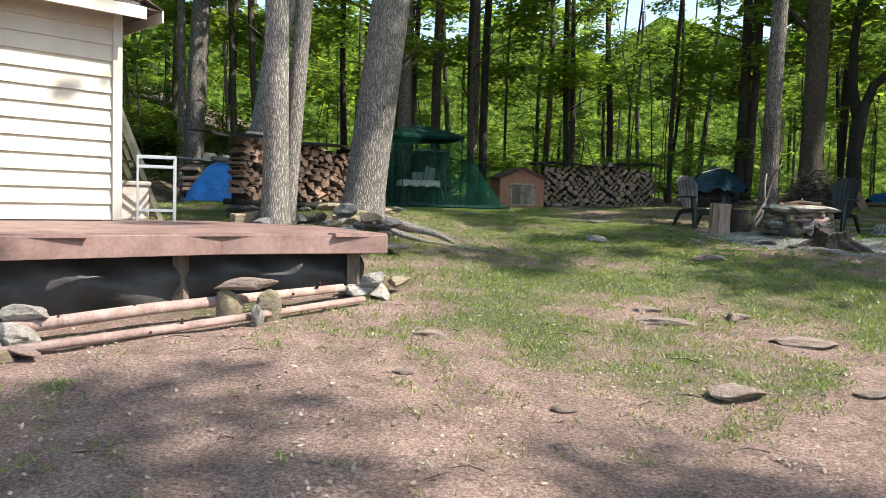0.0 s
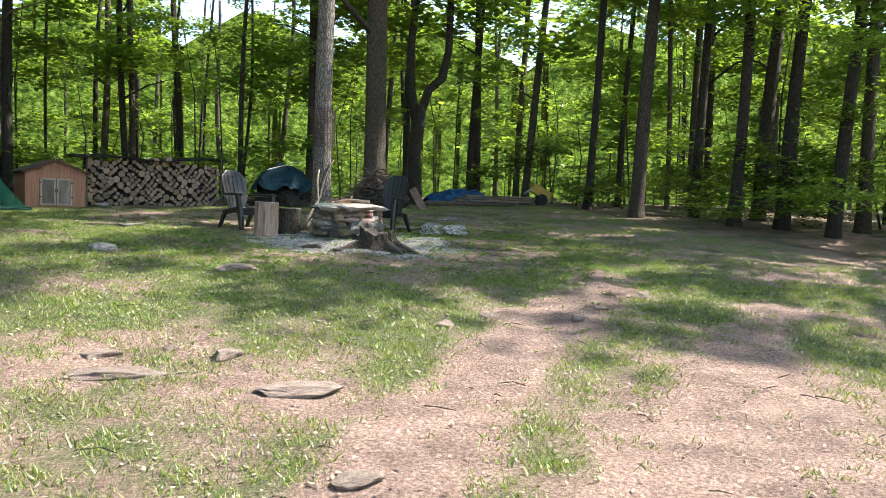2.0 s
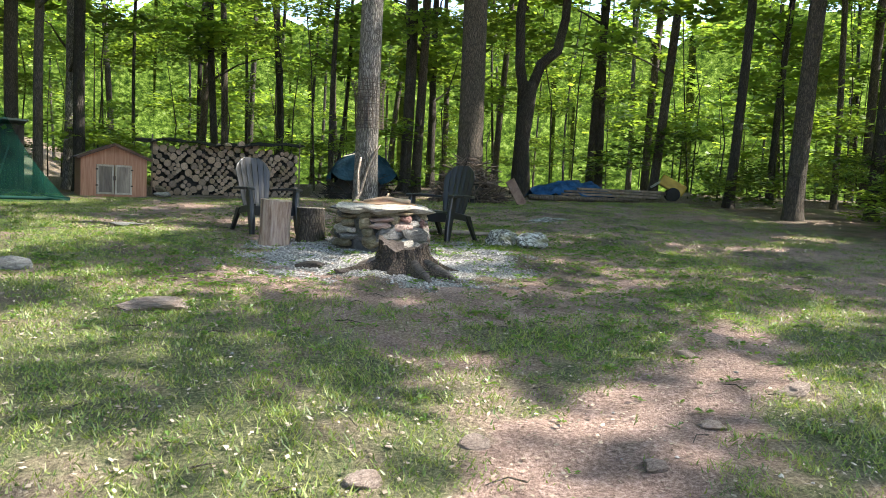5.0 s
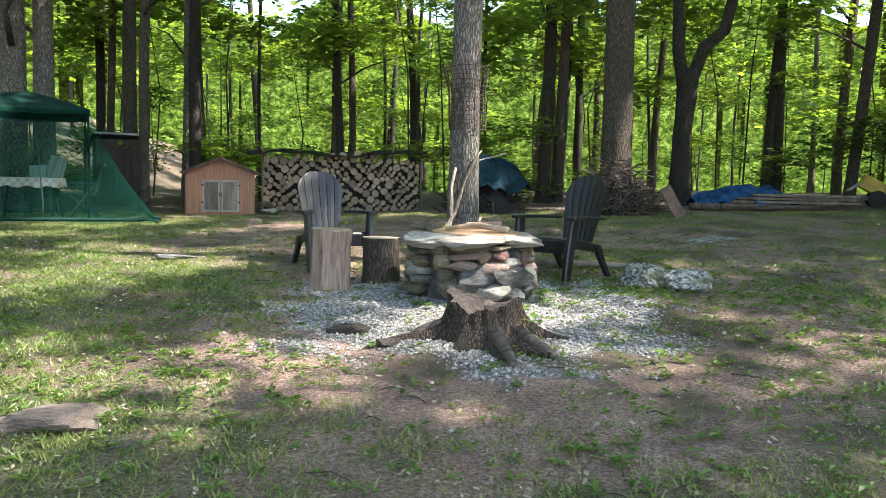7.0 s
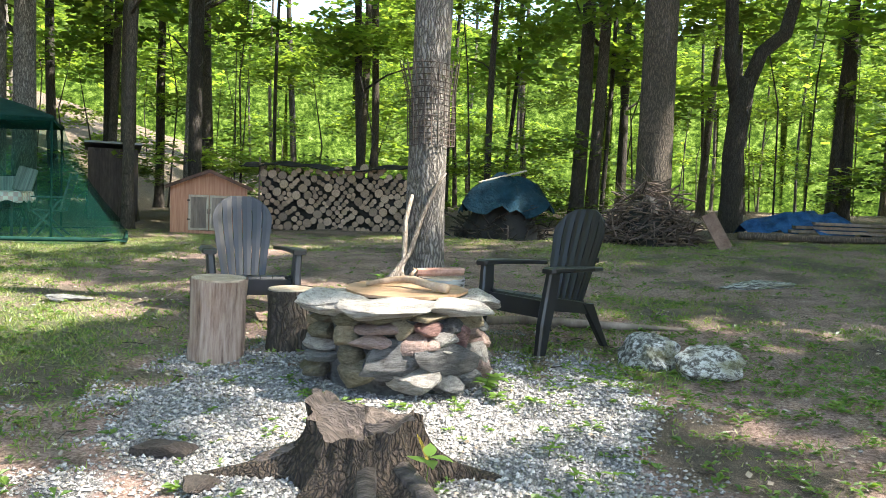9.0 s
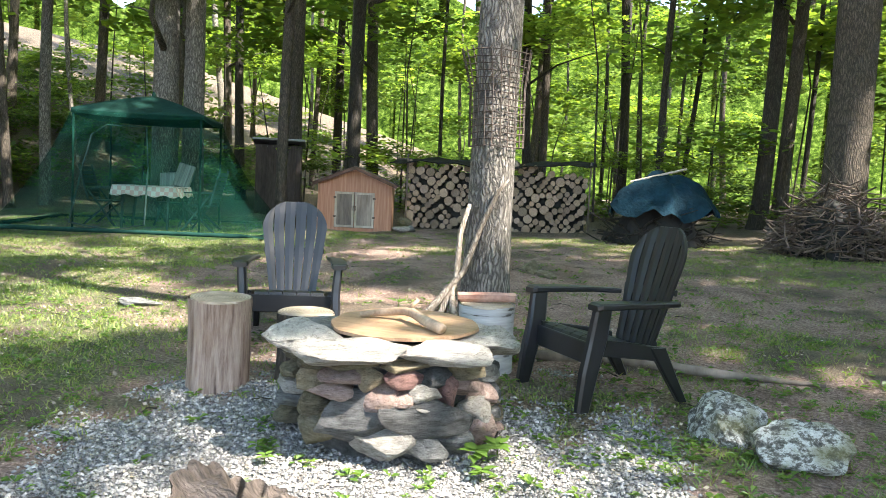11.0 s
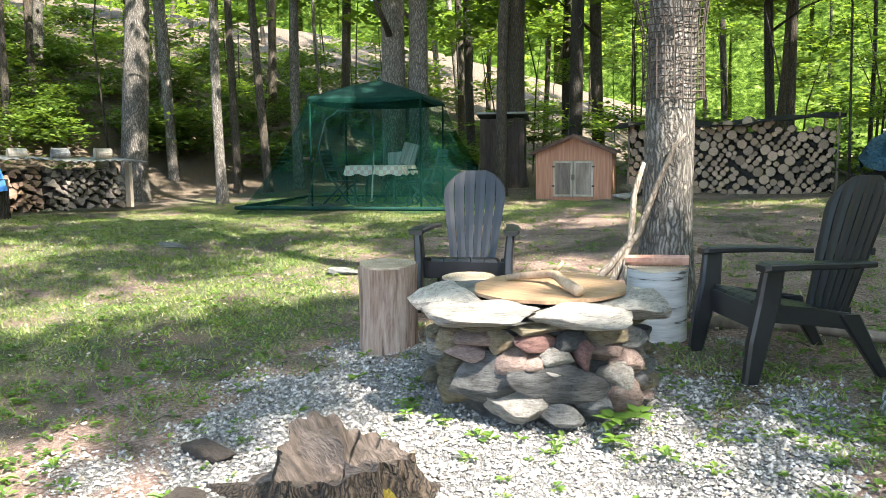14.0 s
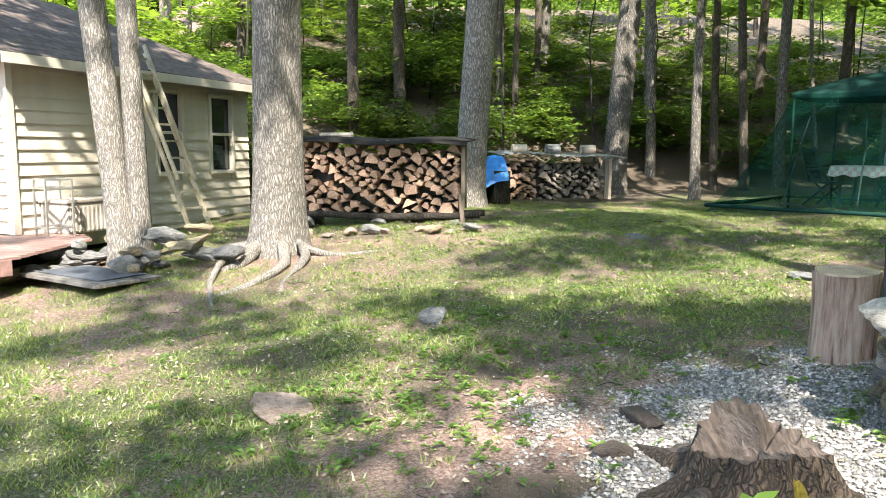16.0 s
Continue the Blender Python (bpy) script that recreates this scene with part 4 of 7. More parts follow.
LICHEN, lnt, lb = base_material("lichen_rock", 0.9)
lc = ramp_node(lnt, noise_node(lnt, 9, 6, rough=0.75), [(0.40, (0.05, 0.048, 0.042)), (0.49, (0.16, 0.15, 0.13)), (0.54, (0.44, 0.435, 0.41)), (0.70, (0.66, 0.65, 0.62))])
lc = mix_color(lnt, ramp_node(lnt, noise_node(lnt, 2.2, 4), [(0.5, (0, 0, 0)), (0.62, (0.7, 0.7, 0.7))]), lc, (0.13, 0.12, 0.04))
lnt.links.new(lc, lb.inputs["Base Color"])
bump(lnt, lb, noise_node(lnt, 30, 5), 0.8, 0.02)
boulder(7.04, 12.36, 0.42, 0.36, 0.34, -30, LICHEN, "grey boulder with white lichen and moss in the grass", 301, 0.35)
boulder(7.37, 12.10, 0.44, 0.40, 0.31, 20, LICHEN, "cracked grey boulder with white lichen in the grass", 302, 0.35)
DUST = stone_material("dusty_rock", (0.24, 0.175, 0.145), (0.50, 0.40, 0.345), 0.6)
for i, (x, y, sx, sy, sz, rz, mt, lab) in enumerate([
        (3.50, 4.55, 0.56, 0.38, 0.10, 10, DUST, "flat pale rock just out of the dusty soil"), (2.48, 5.02, 0.70, 0.30, 0.09, -5, DUST, "long flat dusty rock in the thin grass"),
        (2.39, 5.50, 0.32, 0.2, 0.08, 0, DUST, "small flat rock in the thin grass"), (3.14, 5.34, 0.27, 0.22, 0.09, 30, DUST, "small dusty rock in the grass"), (2.80, 5.58, 0.13, 0.11, 0.07, 0, DUST, "small dusty rock in the grass"),
        (3.50, 3.20, 0.26, 0.18, 0.09, 20, DUST, "small pale rock half buried in the soil"), (0.62, 3.87, 0.27, 0.20, 0.07, 0, DUST, "flat pale rock in the bare soil"),
        (0.63, 2.90, 0.16, 0.12, 0.06, 0, DUST, "small pale rock in the bare soil"), (1.63, 2.59, 0.17, 0.12, 0.06, 0, DUST, "small pale rock in the bare soil"),
        (2.67, 3.05, 0.40, 0.30, 0.11, 15, DUST, "crumbling pink rock half buried in the soil"), (3.55, 8.76, 0.60, 0.36, 0.13, 25, DUST, "flat dusty rock in the shaded grass"), (5.38, 6.17, 0.18, 0.13, 0.08, 20, DUST, "small pale stone on the wheel track"),
        (6.09, 5.87, 0.16, 0.13, 0.07, 50, DUST, "small pale stone on the wheel track"), (7.35, 6.78, 0.24, 0.17, 0.09, 10, DUST, "pale stone on the wheel track"), (7.06, 7.50, 0.22, 0.15, 0.06, 80, DUST, "flat pale stone in the grass"),
        (6.62, 6.34, 0.17, 0.13, 0.06, 0, DUST, "small pale stone on the wheel track"), (4.86, 5.80, 0.20, 0.16, 0.08, 0, DUST, "small pale stone in the thin grass"),
        (2.33, 13.44, 0.50, 0.26, 0.08, 0, ST_GREY, "flat grey rock in the grass"), (-0.27, 13.33, 0.46, 0.3, 0.09, 0, ST_GREY, "flat grey rock in the lawn"),
        (2.12, 10.10, 0.36, 0.26, 0.17, 0, ST_GREY, "grey rock among tree roots"), (4.86, 16.85, 0.24, 0.22, 0.26, 0, ST_MOSSY, "small pointed rock in the grass"),
        (5.08, 16.72, 0.26, 0.2, 0.13, 0, ST_MOSSY, "small low rock in the grass"), (8.8, 16.0, 1.1, 0.35, 0.12, 20, LICHEN, "long flat pale rock in the lawn"), (4.66, 10.42, 0.34, 0.17, 0.12, 10, GREYROT, "chunk of rotten wood beside the stump"),
        (4.95, 10.12, 0.22, 0.16, 0.08, 60, GREYROT, "chunk of rotten wood beside the stump")]):
    boulder(x, y, sx * 0.9, sy * 0.9, sz, rz, mt, lab, 320 + i, 0.42)


def round_rocks(spots, seed, label, group):
    rng = random.Random(seed)
    for x, y, s, k, zz in spots:
        t = thing("rock", Matrix.Translation((x, y, ground(x, y) + zz)), label, "rock", group)
        part_mesh("rock", STONES[k][rng.randrange(4)], t, "", Matrix.Translation((0, 0, s * 0.22)) @ Matrix.Rotation(rng.uniform(0, 3), 4, "Z") @ Matrix.Rotation(rng.uniform(-0.4, 0.4), 4, "X") @ Matrix.Diagonal((s, s * rng.uniform(0.6, 0.9), s * rng.uniform(0.28, 0.55), 1)))


rr = random.Random(17)
spots = []
for _ in range(46):
    u = rr.random()
    x, y = -2.1 + 1.25 * u + rr.uniform(-0.5, 0.5), 7.0 + 1.2 * u + rr.uniform(-0.9, 0.5)
    if math.hypot(x + 1.95, y - 7.45) > 0.3 and not (x > -1.6 and y < 7.5):
        spots.append((x, y, rr.uniform(0.2, 0.5), rr.choice("ggggdgt"), rr.choice([0, 0.02, 0.14, 0.24]) * (1 if abs(u - 0.5) < 0.4 else 0.3)))
round_rocks(spots, 3, "grey rock in the heap between the deck and the trees", "rock heap by the deck")
round_rocks([(-0.2, 5.0, 0.34, "w", 0), (-0.02, 5.02, 0.28, "w", 0), (-0.1, 5.0, 0.26, "w", 0.12), (0.08, 5.35, 0.22, "t", 0.05), (-0.35, 5.1, 0.2, "w", 0)], 4, "knobbly white quartz rock under the deck corner", "white rocks")
round_rocks([(-1.95, 2.75, 0.36, "w", 0), (-1.75, 2.55, 0.26, "p", 0), (-2.0, 2.9, 0.3, "w", 0.14), (-2.05, 2.55, 0.3, "w", 0), (-1.85, 2.45, 0.2, "t", 0)], 5, "white rock in a small heap on the bare soil", "white rocks")
round_rocks([(-2.25 + 0.10 * i + rr.uniform(-0.1, 0.1), 9.3 + 0.25 * i + rr.uniform(-0.3, 0.0), rr.uniform(0.12, 0.32), rr.choice("gtpgt"), 0) for i in range(11)], 6, "rock at the foot of the firewood rack", "rocks by the firewood")


# ---- garden shed ----
SHEDWALL, snt, sb = base_material("shed_siding", 0.75)
swave = noise_node(snt, 30, 3, "Object", (1, 1, 0.05))
sc = ramp_node(snt, swave, [(0.3, (0.30, 0.13, 0.075)), (0.7, (0.48, 0.245, 0.155))])
snt.links.new(sc, sb.inputs["Base Color"])
bump(snt, sb, swave, 0.5, 0.006)
DOORWOOD = mottled("old_door_wood", (0.12, 0.09, 0.075), (0.36, 0.29, 0.24), 6, 0.85, (1, 1, 0.15), 0.6, 0.006, 40)
IRON, int_, ib = base_material("rusty_iron", 0.5)
ib.inputs["Metallic"].default_value = 0.8
ib.inputs["Base Color"].default_value = (0.10, 0.07, 0.055, 1)


def build_shed():
    x, y = 0.42, 21.0
    z = ground(x, y) - 0.02
    sh = thing("garden_shed", pose(x, y, z, 0, 0, 22), "small reddish-brown plywood shed with gabled roof and grey double doors", "shed")
    W, D, he, ha = 1.36, 1.0, 0.90, 1.18
    # front and back gables with a door opening in front
    dw, dh, d0 = 0.74, 0.66, 0.09
    for yy, front in ((0, True), (D, False)):
        bm = bmesh.new()
        t = 0.03
        if front:
            polys = [[(-W / 2, 0), (-dw / 2, 0), (-dw / 2, d0 + dh), (-W / 2, d0 + dh)], [(dw / 2, 0), (W / 2, 0), (W / 2, d0 + dh), (dw / 2, d0 + dh)], [(-dw / 2, 0), (dw / 2, 0), (dw / 2, d0), (-dw / 2, d0)], [(-W / 2, d0 + dh), (W / 2, d0 + dh), (W / 2, he), (0, ha), (-W / 2, he)]]
        else:
            polys = [[(-W / 2, 0), (W / 2, 0), (W / 2, he), (0, ha), (-W / 2, he)]]
        for p in polys:
            a = [bm.verts.new((q[0], yy, q[1])) for q in p]
            b = [bm.verts.new((q[0], yy + t, q[1])) for q in p]
            bm.faces.new(a)
            bm.faces.new(b[::-1])
            for i in range(len(p)):
                j = (i + 1) % len(p)
                bm.faces.new((a[j], a[i], b[i], b[j]))
        bmesh.ops.recalc_face_normals(bm, faces=bm.faces)
        part("wall", bm, SHEDWALL, sh)
    for sx in (-1, 1):
        part("wall", boxes([((sx * (W / 2 - 0.015), D / 2 + 0.015, he / 2), (0.03, D - 0.035, he))]), SHEDWALL, sh)
    sl = math.atan2(ha - he, W / 2)
    for sx in (-1, 1):
        ln = (W / 2 + 0.09) / math.cos(sl)
        c = (sx * (W / 2 + 0.09) / 2, D / 2, ha + 0.028 - (W / 2 + 0.09) / 2 * math.tan(sl))
        part("roof", boxes([(c, (ln, D + 0.22, 0.028), Matrix.Rotation(sx * sl, 3, "Y"))], 0.004), SHINGLE, sh, "dark brown weathered roof")
        c2 = (c[0], -0.115, c[2] - 0.02)
        part("bargeboard", boxes([(c2, (ln, 0.02, 0.06), Matrix.Rotation(sx * sl, 3, "Y"))]), mottled("dark_board", (0.07, 0.035, 0.025), (0.15, 0.08, 0.06), 5), sh)
    part("floor_board", boxes([((0, D / 2, 0.03), (W - 0.06, D - 0.06, 0.04))]), TIMBER, sh)
    for sx in (-1, 1):
        door = part("door", boxes([((sx * dw / 4, 0.0, d0 + dh / 2), (dw / 2 - 0.012, 0.02, dh - 0.01))]), DOORWOOD, sh, "weathered grey plank door")
        cx, hw, hh = sx * dw / 4, dw / 4 - 0.008, dh / 2 - 0.006
        fr = [((cx - hw + 0.02, -0.018, d0 + dh / 2), (0.04, 0.016, 2 * hh)), ((cx + hw - 0.02, -0.018, d0 + dh / 2), (0.04, 0.016, 2 * hh)), ((cx, -0.018, d0 + 0.026), (2 * hw - 0.08, 0.016, 0.04)), ((cx, -0.018, d0 + dh - 0.026), (2 * hw - 0.08, 0.016, 0.04))]
        part("door_frame", boxes(fr, 0.003), PALEWOOD if sx else DOORWOOD, door)
        for zz in (0.2, 0.55):
            part("hinge", boxes([((sx * (dw / 2 - 0.01), -0.03, d0 + zz), (0.05, 0.01, 0.03))]), IRON, door)
        part("door_handle", boxes([((sx * 0.02, -0.04, d0 + 0.36), (0.015, 0.02, 0.09))], 0.004), IRON, door)


build_shed()


# ---- firewood ----
BARK_LOG = bark_material("log_bark", (0.05, 0.038, 0.03), (0.22, 0.17, 0.13), 20, 0.01)
CUT = mottled("cut_face", (0.15, 0.10, 0.07), (0.46, 0.345, 0.25), 14, 0.85, fine=60, amount=0.35)
CUT_RED = mottled("split_face", (0.26, 0.145, 0.095), (0.60, 0.42, 0.31), 9, 0.85, (1, 0.2, 1), fine=45, amount=0.35)
CUT_GREY = mottled("grey_split_face", (0.13, 0.11, 0.095), (0.38, 0.33, 0.29), 9, 0.85, (1, 0.2, 1), fine=45, amount=0.3)


def log_mesh(seed, kind, cut):
    """A unit log along y from 0 (the cut face) to 1, one wide."""
    rng = random.Random(seed)
    if kind == "round":
        n = 12
        out = [(0.5 * (1 + 0.07 * math.sin(2 * 6.283 * k / n + seed)) * math.cos(6.283 * k / n), 0.5 * (1 + 0.05 * math.sin(3 * 6.283 * k / n + seed)) * math.sin(6.283 * k / n)) for k in range(n)]
    elif kind == "split":
        base = [(-0.5, -0.28), (0.45, -0.35), (0.52, -0.1), (0.2, 0.3), (-0.1, 0.42), (-0.42, 0.15)]
        out = [(a + rng.uniform(-0.1, 0.1), b + rng.uniform(-0.08, 0.08)) for a, b in base]
        n = len(out)
    else:
        base = [(-0.5, -0.2), (0.5, -0.24), (0.05, 0.42)]
        out = [(a + rng.uniform(-0.12, 0.12), b + rng.uniform(-0.1, 0.1)) for a, b in base]
        n = 3
    v = [(a * 0.93, -0.0, b * 0.93) for a, b in out] + [(a, 0.03, b) for a, b in out] + [(a * 0.97, 1.0, b * 0.97) for a, b in out]
    f = [tuple(range(n))] + [(i, n + i, n + (i + 1) % n, (i + 1) % n) for i in range(n)] + [(n + i, 2 * n + i, 2 * n + (i + 1) % n, n + (i + 1) % n) for i in range(n)] + [tuple(2 * n + k for k in range(n))[::-1]]
    me = mesh_of("log", v, f, cut)
    me.materials.append(BARK_LOG)
    side = [0] + [1 if kind == "round" else 0] * n + [1 if (kind == "round" or i % 3 == 0) else 0 for i in range(n)] + [0]
    me.polygons.foreach_set("material_index", side)
    return me


ROUNDS = [log_mesh(i, "round", CUT) for i in range(5)]
SPLITS = [log_mesh(i, "split", CUT_RED) for i in range(4)] + [log_mesh(i, "wedge", CUT_RED) for i in range(3)]
SPLITS_G = [log_mesh(i, "split", CUT_GREY) for i in range(4)] + [log_mesh(i, "wedge", CUT_GREY) for i in range(3)]


def stack(parent, length, height, meshes, smin, smax, depth, seed, top=None, round_=True, off=Matrix.Identity(4)):
    """Logs packed course on course in the plane x, z, with their cut faces at y = 0."""
    rng = random.Random(seed)
    x = 0.0
    CW = 0.025
    cols = int(length / CW)
    level = [0.0] * cols
    placed = 0
    while placed < 620:
        i = min(range(cols), key=lambda k: level[k] + 0.02 * rng.random())
        if level[i] > height * 1.05:
            break
        s = rng.uniform(smin, smax) if rng.random() < 0.85 else smax * 1.25
        w = max(1, int(round(s / CW)))
        j = max(0, min(cols - w, i - w // 2))
        base = max(level[j:j + w]) * 0.55 + 0.45 * sum(level[j:j + w]) / w
        lim = height if top is None else top((j + w / 2) * CW)
        if base + s * 0.6 > lim:
            for k in range(j, j + w):
                level[k] = height * 3
            continue
        hh = s * (0.95 if round_ else rng.uniform(0.6, 0.9))
        m = Matrix.Translation(((j + w / 2) * CW, rng.uniform(-0.035, 0.03), base + hh / 2)) @ Matrix.Rotation(rng.uniform(-0.06, 0.06), 4, "Z") @ Matrix.Rotation(rng.uniform(0, 6.28) if round_ else rng.choice([0, 3.14, 0.5, -0.5, 0.2]), 4, "Y") @ Matrix.Diagonal((s * 1.04, depth, (s if round_ else hh * 1.35) * 1.04, 1))
        part_mesh("log", rng.choice(meshes), parent, "", off @ m)
        for k in range(j, j + w):
            level[k] = base + hh * 0.93
        placed += 1
    return placed


def sheet(name, x0, x1, y0, y1, zf, mat, nx=24, ny=6, thick=0.012):
    v, f = [], []
    for s in (0, 1):
        for i in range(nx + 1):
            for j in range(ny + 1):
                x, y = x0 + (x1 - x0) * i / nx, y0 + (y1 - y0) * j / ny
                v.append((x, y, zf(x, y) + s * thick))
    q = (nx + 1) * (ny + 1)
    for i in range(nx):
        for j in range(ny):
            a, b, c, d = i * (ny + 1) + j, (i + 1) * (ny + 1) + j, (i + 1) * (ny + 1) + j + 1, i * (ny + 1) + j + 1
            f.append((a, d, c, b))
            f.append((q + a, q + b, q + c, q + d))
    rim = [i * (ny + 1) for i in range(nx + 1)] + [nx * (ny + 1) + j for j in range(1, ny + 1)] + [i * (ny + 1) + ny for i in range(nx - 1, -1, -1)] + [j for j in range(ny - 1, 0, -1)]
    for a, b in zip(rim, rim[1:] + rim[:1]):
        f.append((a, b, q + b, q + a))
    return mesh_of(name, v, f, mat, True)


TARP_DARK = mottled("dark_tarp", (0.010, 0.010, 0.010), (0.04, 0.036, 0.032), 4, 0.95, fine=18, relief=0.5, depth=0.02)
TIN = mottled("old_tin", (0.14, 0.14, 0.13), (0.33, 0.33, 0.32), 3, 0.5, fine=20)
GREYBOARD = mottled("grey_board", (0.10, 0.095, 0.088), (0.27, 0.25, 0.23), 4, 0.9, (1, 6, 1))


def long_pile():
    a, b = Vector((1.0, 22.0)), Vector((4.38, 22.75))
    d = b - a
    ang = math.degrees(math.atan2(d.y, d.x))
    z = ground(*((a + b) / 2)) - 0.03
    p = thing("firewood_stack", pose(a.x, a.y, z, 0, 0, ang), "long stack of round cut logs under a sagging dark sheet", "firewood")
    L = d.length
    stack(p, L, 1.26, ROUNDS, 0.078, 0.14, 0.45, 8, lambda x: 1.26 - 0.05 * math.sin(x * 2.1) - 0.07 * (x > L * 0.72))
    # added black box, painted shade behind the logs
    part("filler", boxes([((L / 2, 0.27, 0.55), (L - 0.1, 0.22, 1.1))]), DARK, p, "added black box painted as the shaded inside of the stack")
    part_mesh("cover_sheet", sheet("cover_sheet", -0.35, L + 0.12, -0.2, 0.75, lambda x, y: 1.25 + 0.03 * math.sin(x * 3) + 0.12 * y + 0.02 * math.sin(x * 9 + y * 5) + 0.10 * max(0, x - L * 0.7), TARP_DARK), p, "dark sagging roofing sheet")
    for x in (0.02, L + 0.02):
        part("post", boxes([((x, -0.03, 0.70), (0.03, 0.03, 1.42))]), TIMBER, p)


long_pile()


def left_pile():
    a, b = Vector((-3.35, 9.62)), Vector((-2.09, 11.68))
    d = b - a
    z = ground(*((a + b) / 2))
    p = thing("firewood_rack", pose(a.x, a.y, z, 0, 0, math.degrees(math.atan2(d.y, d.x))), "rack of split reddish firewood under a dark rubber sheet", "firewood")
    L = d.length
    stack(p, L, 0.97, SPLITS, 0.08, 0.15, 0.4, 21, lambda x: 1.01 - 0.03 * math.sin(3 * x) - 0.06 * x / L, False, Matrix.Translation((0, 0, 0.16)))
    # added black box in place of the shade between the split pieces
    part("filler", boxes([((L / 2, 0.25, 0.56), (L - 0.1, 0.2, 0.78))]), DARK, p, "added black box painted as the shaded inside of the stack")
    for yy in (0.0, 0.32):
        v, f = tube_arrays([(-0.1, yy, 0.14), (L * 0.5, yy, 0.105), (L + 0.25, yy, 0.17)], [0.05, 0.05, 0.045], 10, 0.08, 4)
        part_mesh("rail", mesh_of("rail", v, f, BARK_DARK, True), p)
    for x, yy in ((0.1, 0.0), (L * 0.5, 0.02), (L - 0.1, 0.0), (0.1, 0.33), (L - 0.1, 0.33)):
        part_mesh("foot_stone", STONES["g"][1], p, "", Matrix.Translation((x, yy, 0.02)) @ Matrix.Diagonal((0.3, 0.25, 0.16, 1)))
    part_mesh("cover_sheet", sheet("cover_sheet", -0.6, L + 0.08, -0.14, 0.55, lambda x, y: 1.18 + 0.08 * y - 0.035 * x / L + 0.02 * math.sin(4 * x) - 0.04 * (y < -0.08), TARP_DARK), p, "dark curled rubber sheet")
    part("post", boxes([((L + 0.02, 0.05, 0.68), (0.05, 0.12, 0.86))]), TIMBER, p)
    v, f = tube_arrays([(L + 0.05, -0.10, -0.05), (L - 0.02, -0.02, 0.45)], [0.035, 0.03], 6, 0.1, 2)
    part_mesh("prop", mesh_of("prop", v, f, TIMBER), p)
    lg = part_mesh("plank", mesh_of("plank", *tube_arrays([(0, 0, 0), (0.5, 0.02, 0)], [0.035, 0.035], 6, 0.2, 3), PALEWOOD), None, "", pose(a.x - 0.1, a.y + 0.35, z + 1.24, 0, 0, 60))
    tagged(lg, "pale split plank lying on the firewood cover", "plank")


left_pile()


def far_pile():
    a, b = Vector((-6.0, 13.55)), Vector((-6.0, 15.95))
    z = ground(-6, 14.7) + 0.03
    p = thing("firewood_stack", pose(a.x, a.y, z, 0, 0, 90), "low stack of grey and reddish split wood under tin sheets", "firewood")
    L = 2.4
    stack(p, 0.95, 0.80, SPLITS, 0.08, 0.15, 0.4, 31, None, False)
    stack(p, L - 0.97, 0.74, SPLITS_G, 0.07, 0.14, 0.4, 32, None, False, Matrix.Translation((0.97, 0.04, 0)))
    # black box put in so that gaps in the stack look shaded
    part("filler", boxes([((L / 2, 0.26, 0.36), (L - 0.1, 0.2, 0.68))]), DARK, p, "added black box painted as the shaded inside of the stack")
    part_mesh("tin_sheet", sheet("tin_sheet", 0.1, L + 0.35, -0.25, 0.6, lambda x, y: 0.88 + 0.07 * y - 0.10 * max(0, x - 1.9) + 0.012 * math.sin(x * 40) + 0.03 * math.sin(x * 3), TIN, 60, 4, 0.006), p, "grey corrugated tin sheet")
    part("post", boxes([((L + 0.03, -0.05, 0.4), (0.06, 0.16, 0.8))]), PALEWOOD, p)
    for x, c, lab in ((0.55, PALEWOOD, "pale sawn log round lying on the tin sheet"), (1.25, ST_GREY, "grey stone lying on the tin sheet"), (2.0, PALEWOOD, "small pale block lying on the tin sheet")):
        v, f = tube_arrays([(-0.14, 0, 0), (0.14, 0, 0)], [0.09, 0.09], 14, 0.06, int(x * 10))
        o = part_mesh("log_round", mesh_of("log_round", v, f, c), None, "", pose(a.x - 0.02, a.y + x, z + 0.98, 0, 0, 80))
        tagged(o, lab, "log" if c is PALEWOOD else "rock")
    # blue tarp hanging over the near end
    BLUE, n_, b_ = base_material("blue_tarp", 0.45)
    bcol = ramp_node(n_, noise_node(n_, 5, 4), [(0.3, (0.015, 0.16, 0.48)), (0.7, (0.03, 0.27, 0.70))])
    n_.links.new(bcol, b_.inputs["Base Color"])
    bump(n_, b_, noise_node(n_, 6, 4), 0.8, 0.06)
    heap = thing("blue_tarp", pose(-5.22, 13.02, z, 0, 0, 0), "bright blue tarp draped over a firewood heap", "tarp")
    vs, fs = [], []
    nu, nv = 26, 14
    for i in range(nu):
        for j in range(nv):
            u, w_ = i / (nu - 1), j / (nv - 1)
            x = -0.62 + 1.2 * u
            prof = math.sin(min(1, w_ * 1.15) * math.pi * 0.5)
            y = -0.5 + 0.85 * w_
            zz = 0.86 * prof * (1 - 0.5 * abs(2 * u - 1) ** 3) + 0.05 * math.sin(x * 13 + w_ * 7) * (1 - w_) + 0.04 * noise.noise(Vector((x * 4, y * 4, 1)))
            vs.append((x, y, max(0.03, zz)))
    for i in range(nu - 1):
        for j in range(nv - 1):
            fs.append((i * nv + j, (i + 1) * nv + j, (i + 1) * nv + j + 1, i * nv + j + 1))
    part_mesh("sheet", mesh_of("sheet", vs, fs, BLUE, True), heap)
    part_mesh("weight_log", mesh_of("weight_log", *tube_arrays([(-0.3, 0.1, 0.90), (0.2, 0.0, 0.86)], [0.05, 0.05], 7, 0.2, 3), TIMBER), heap, "weathered log holding the tarp down")
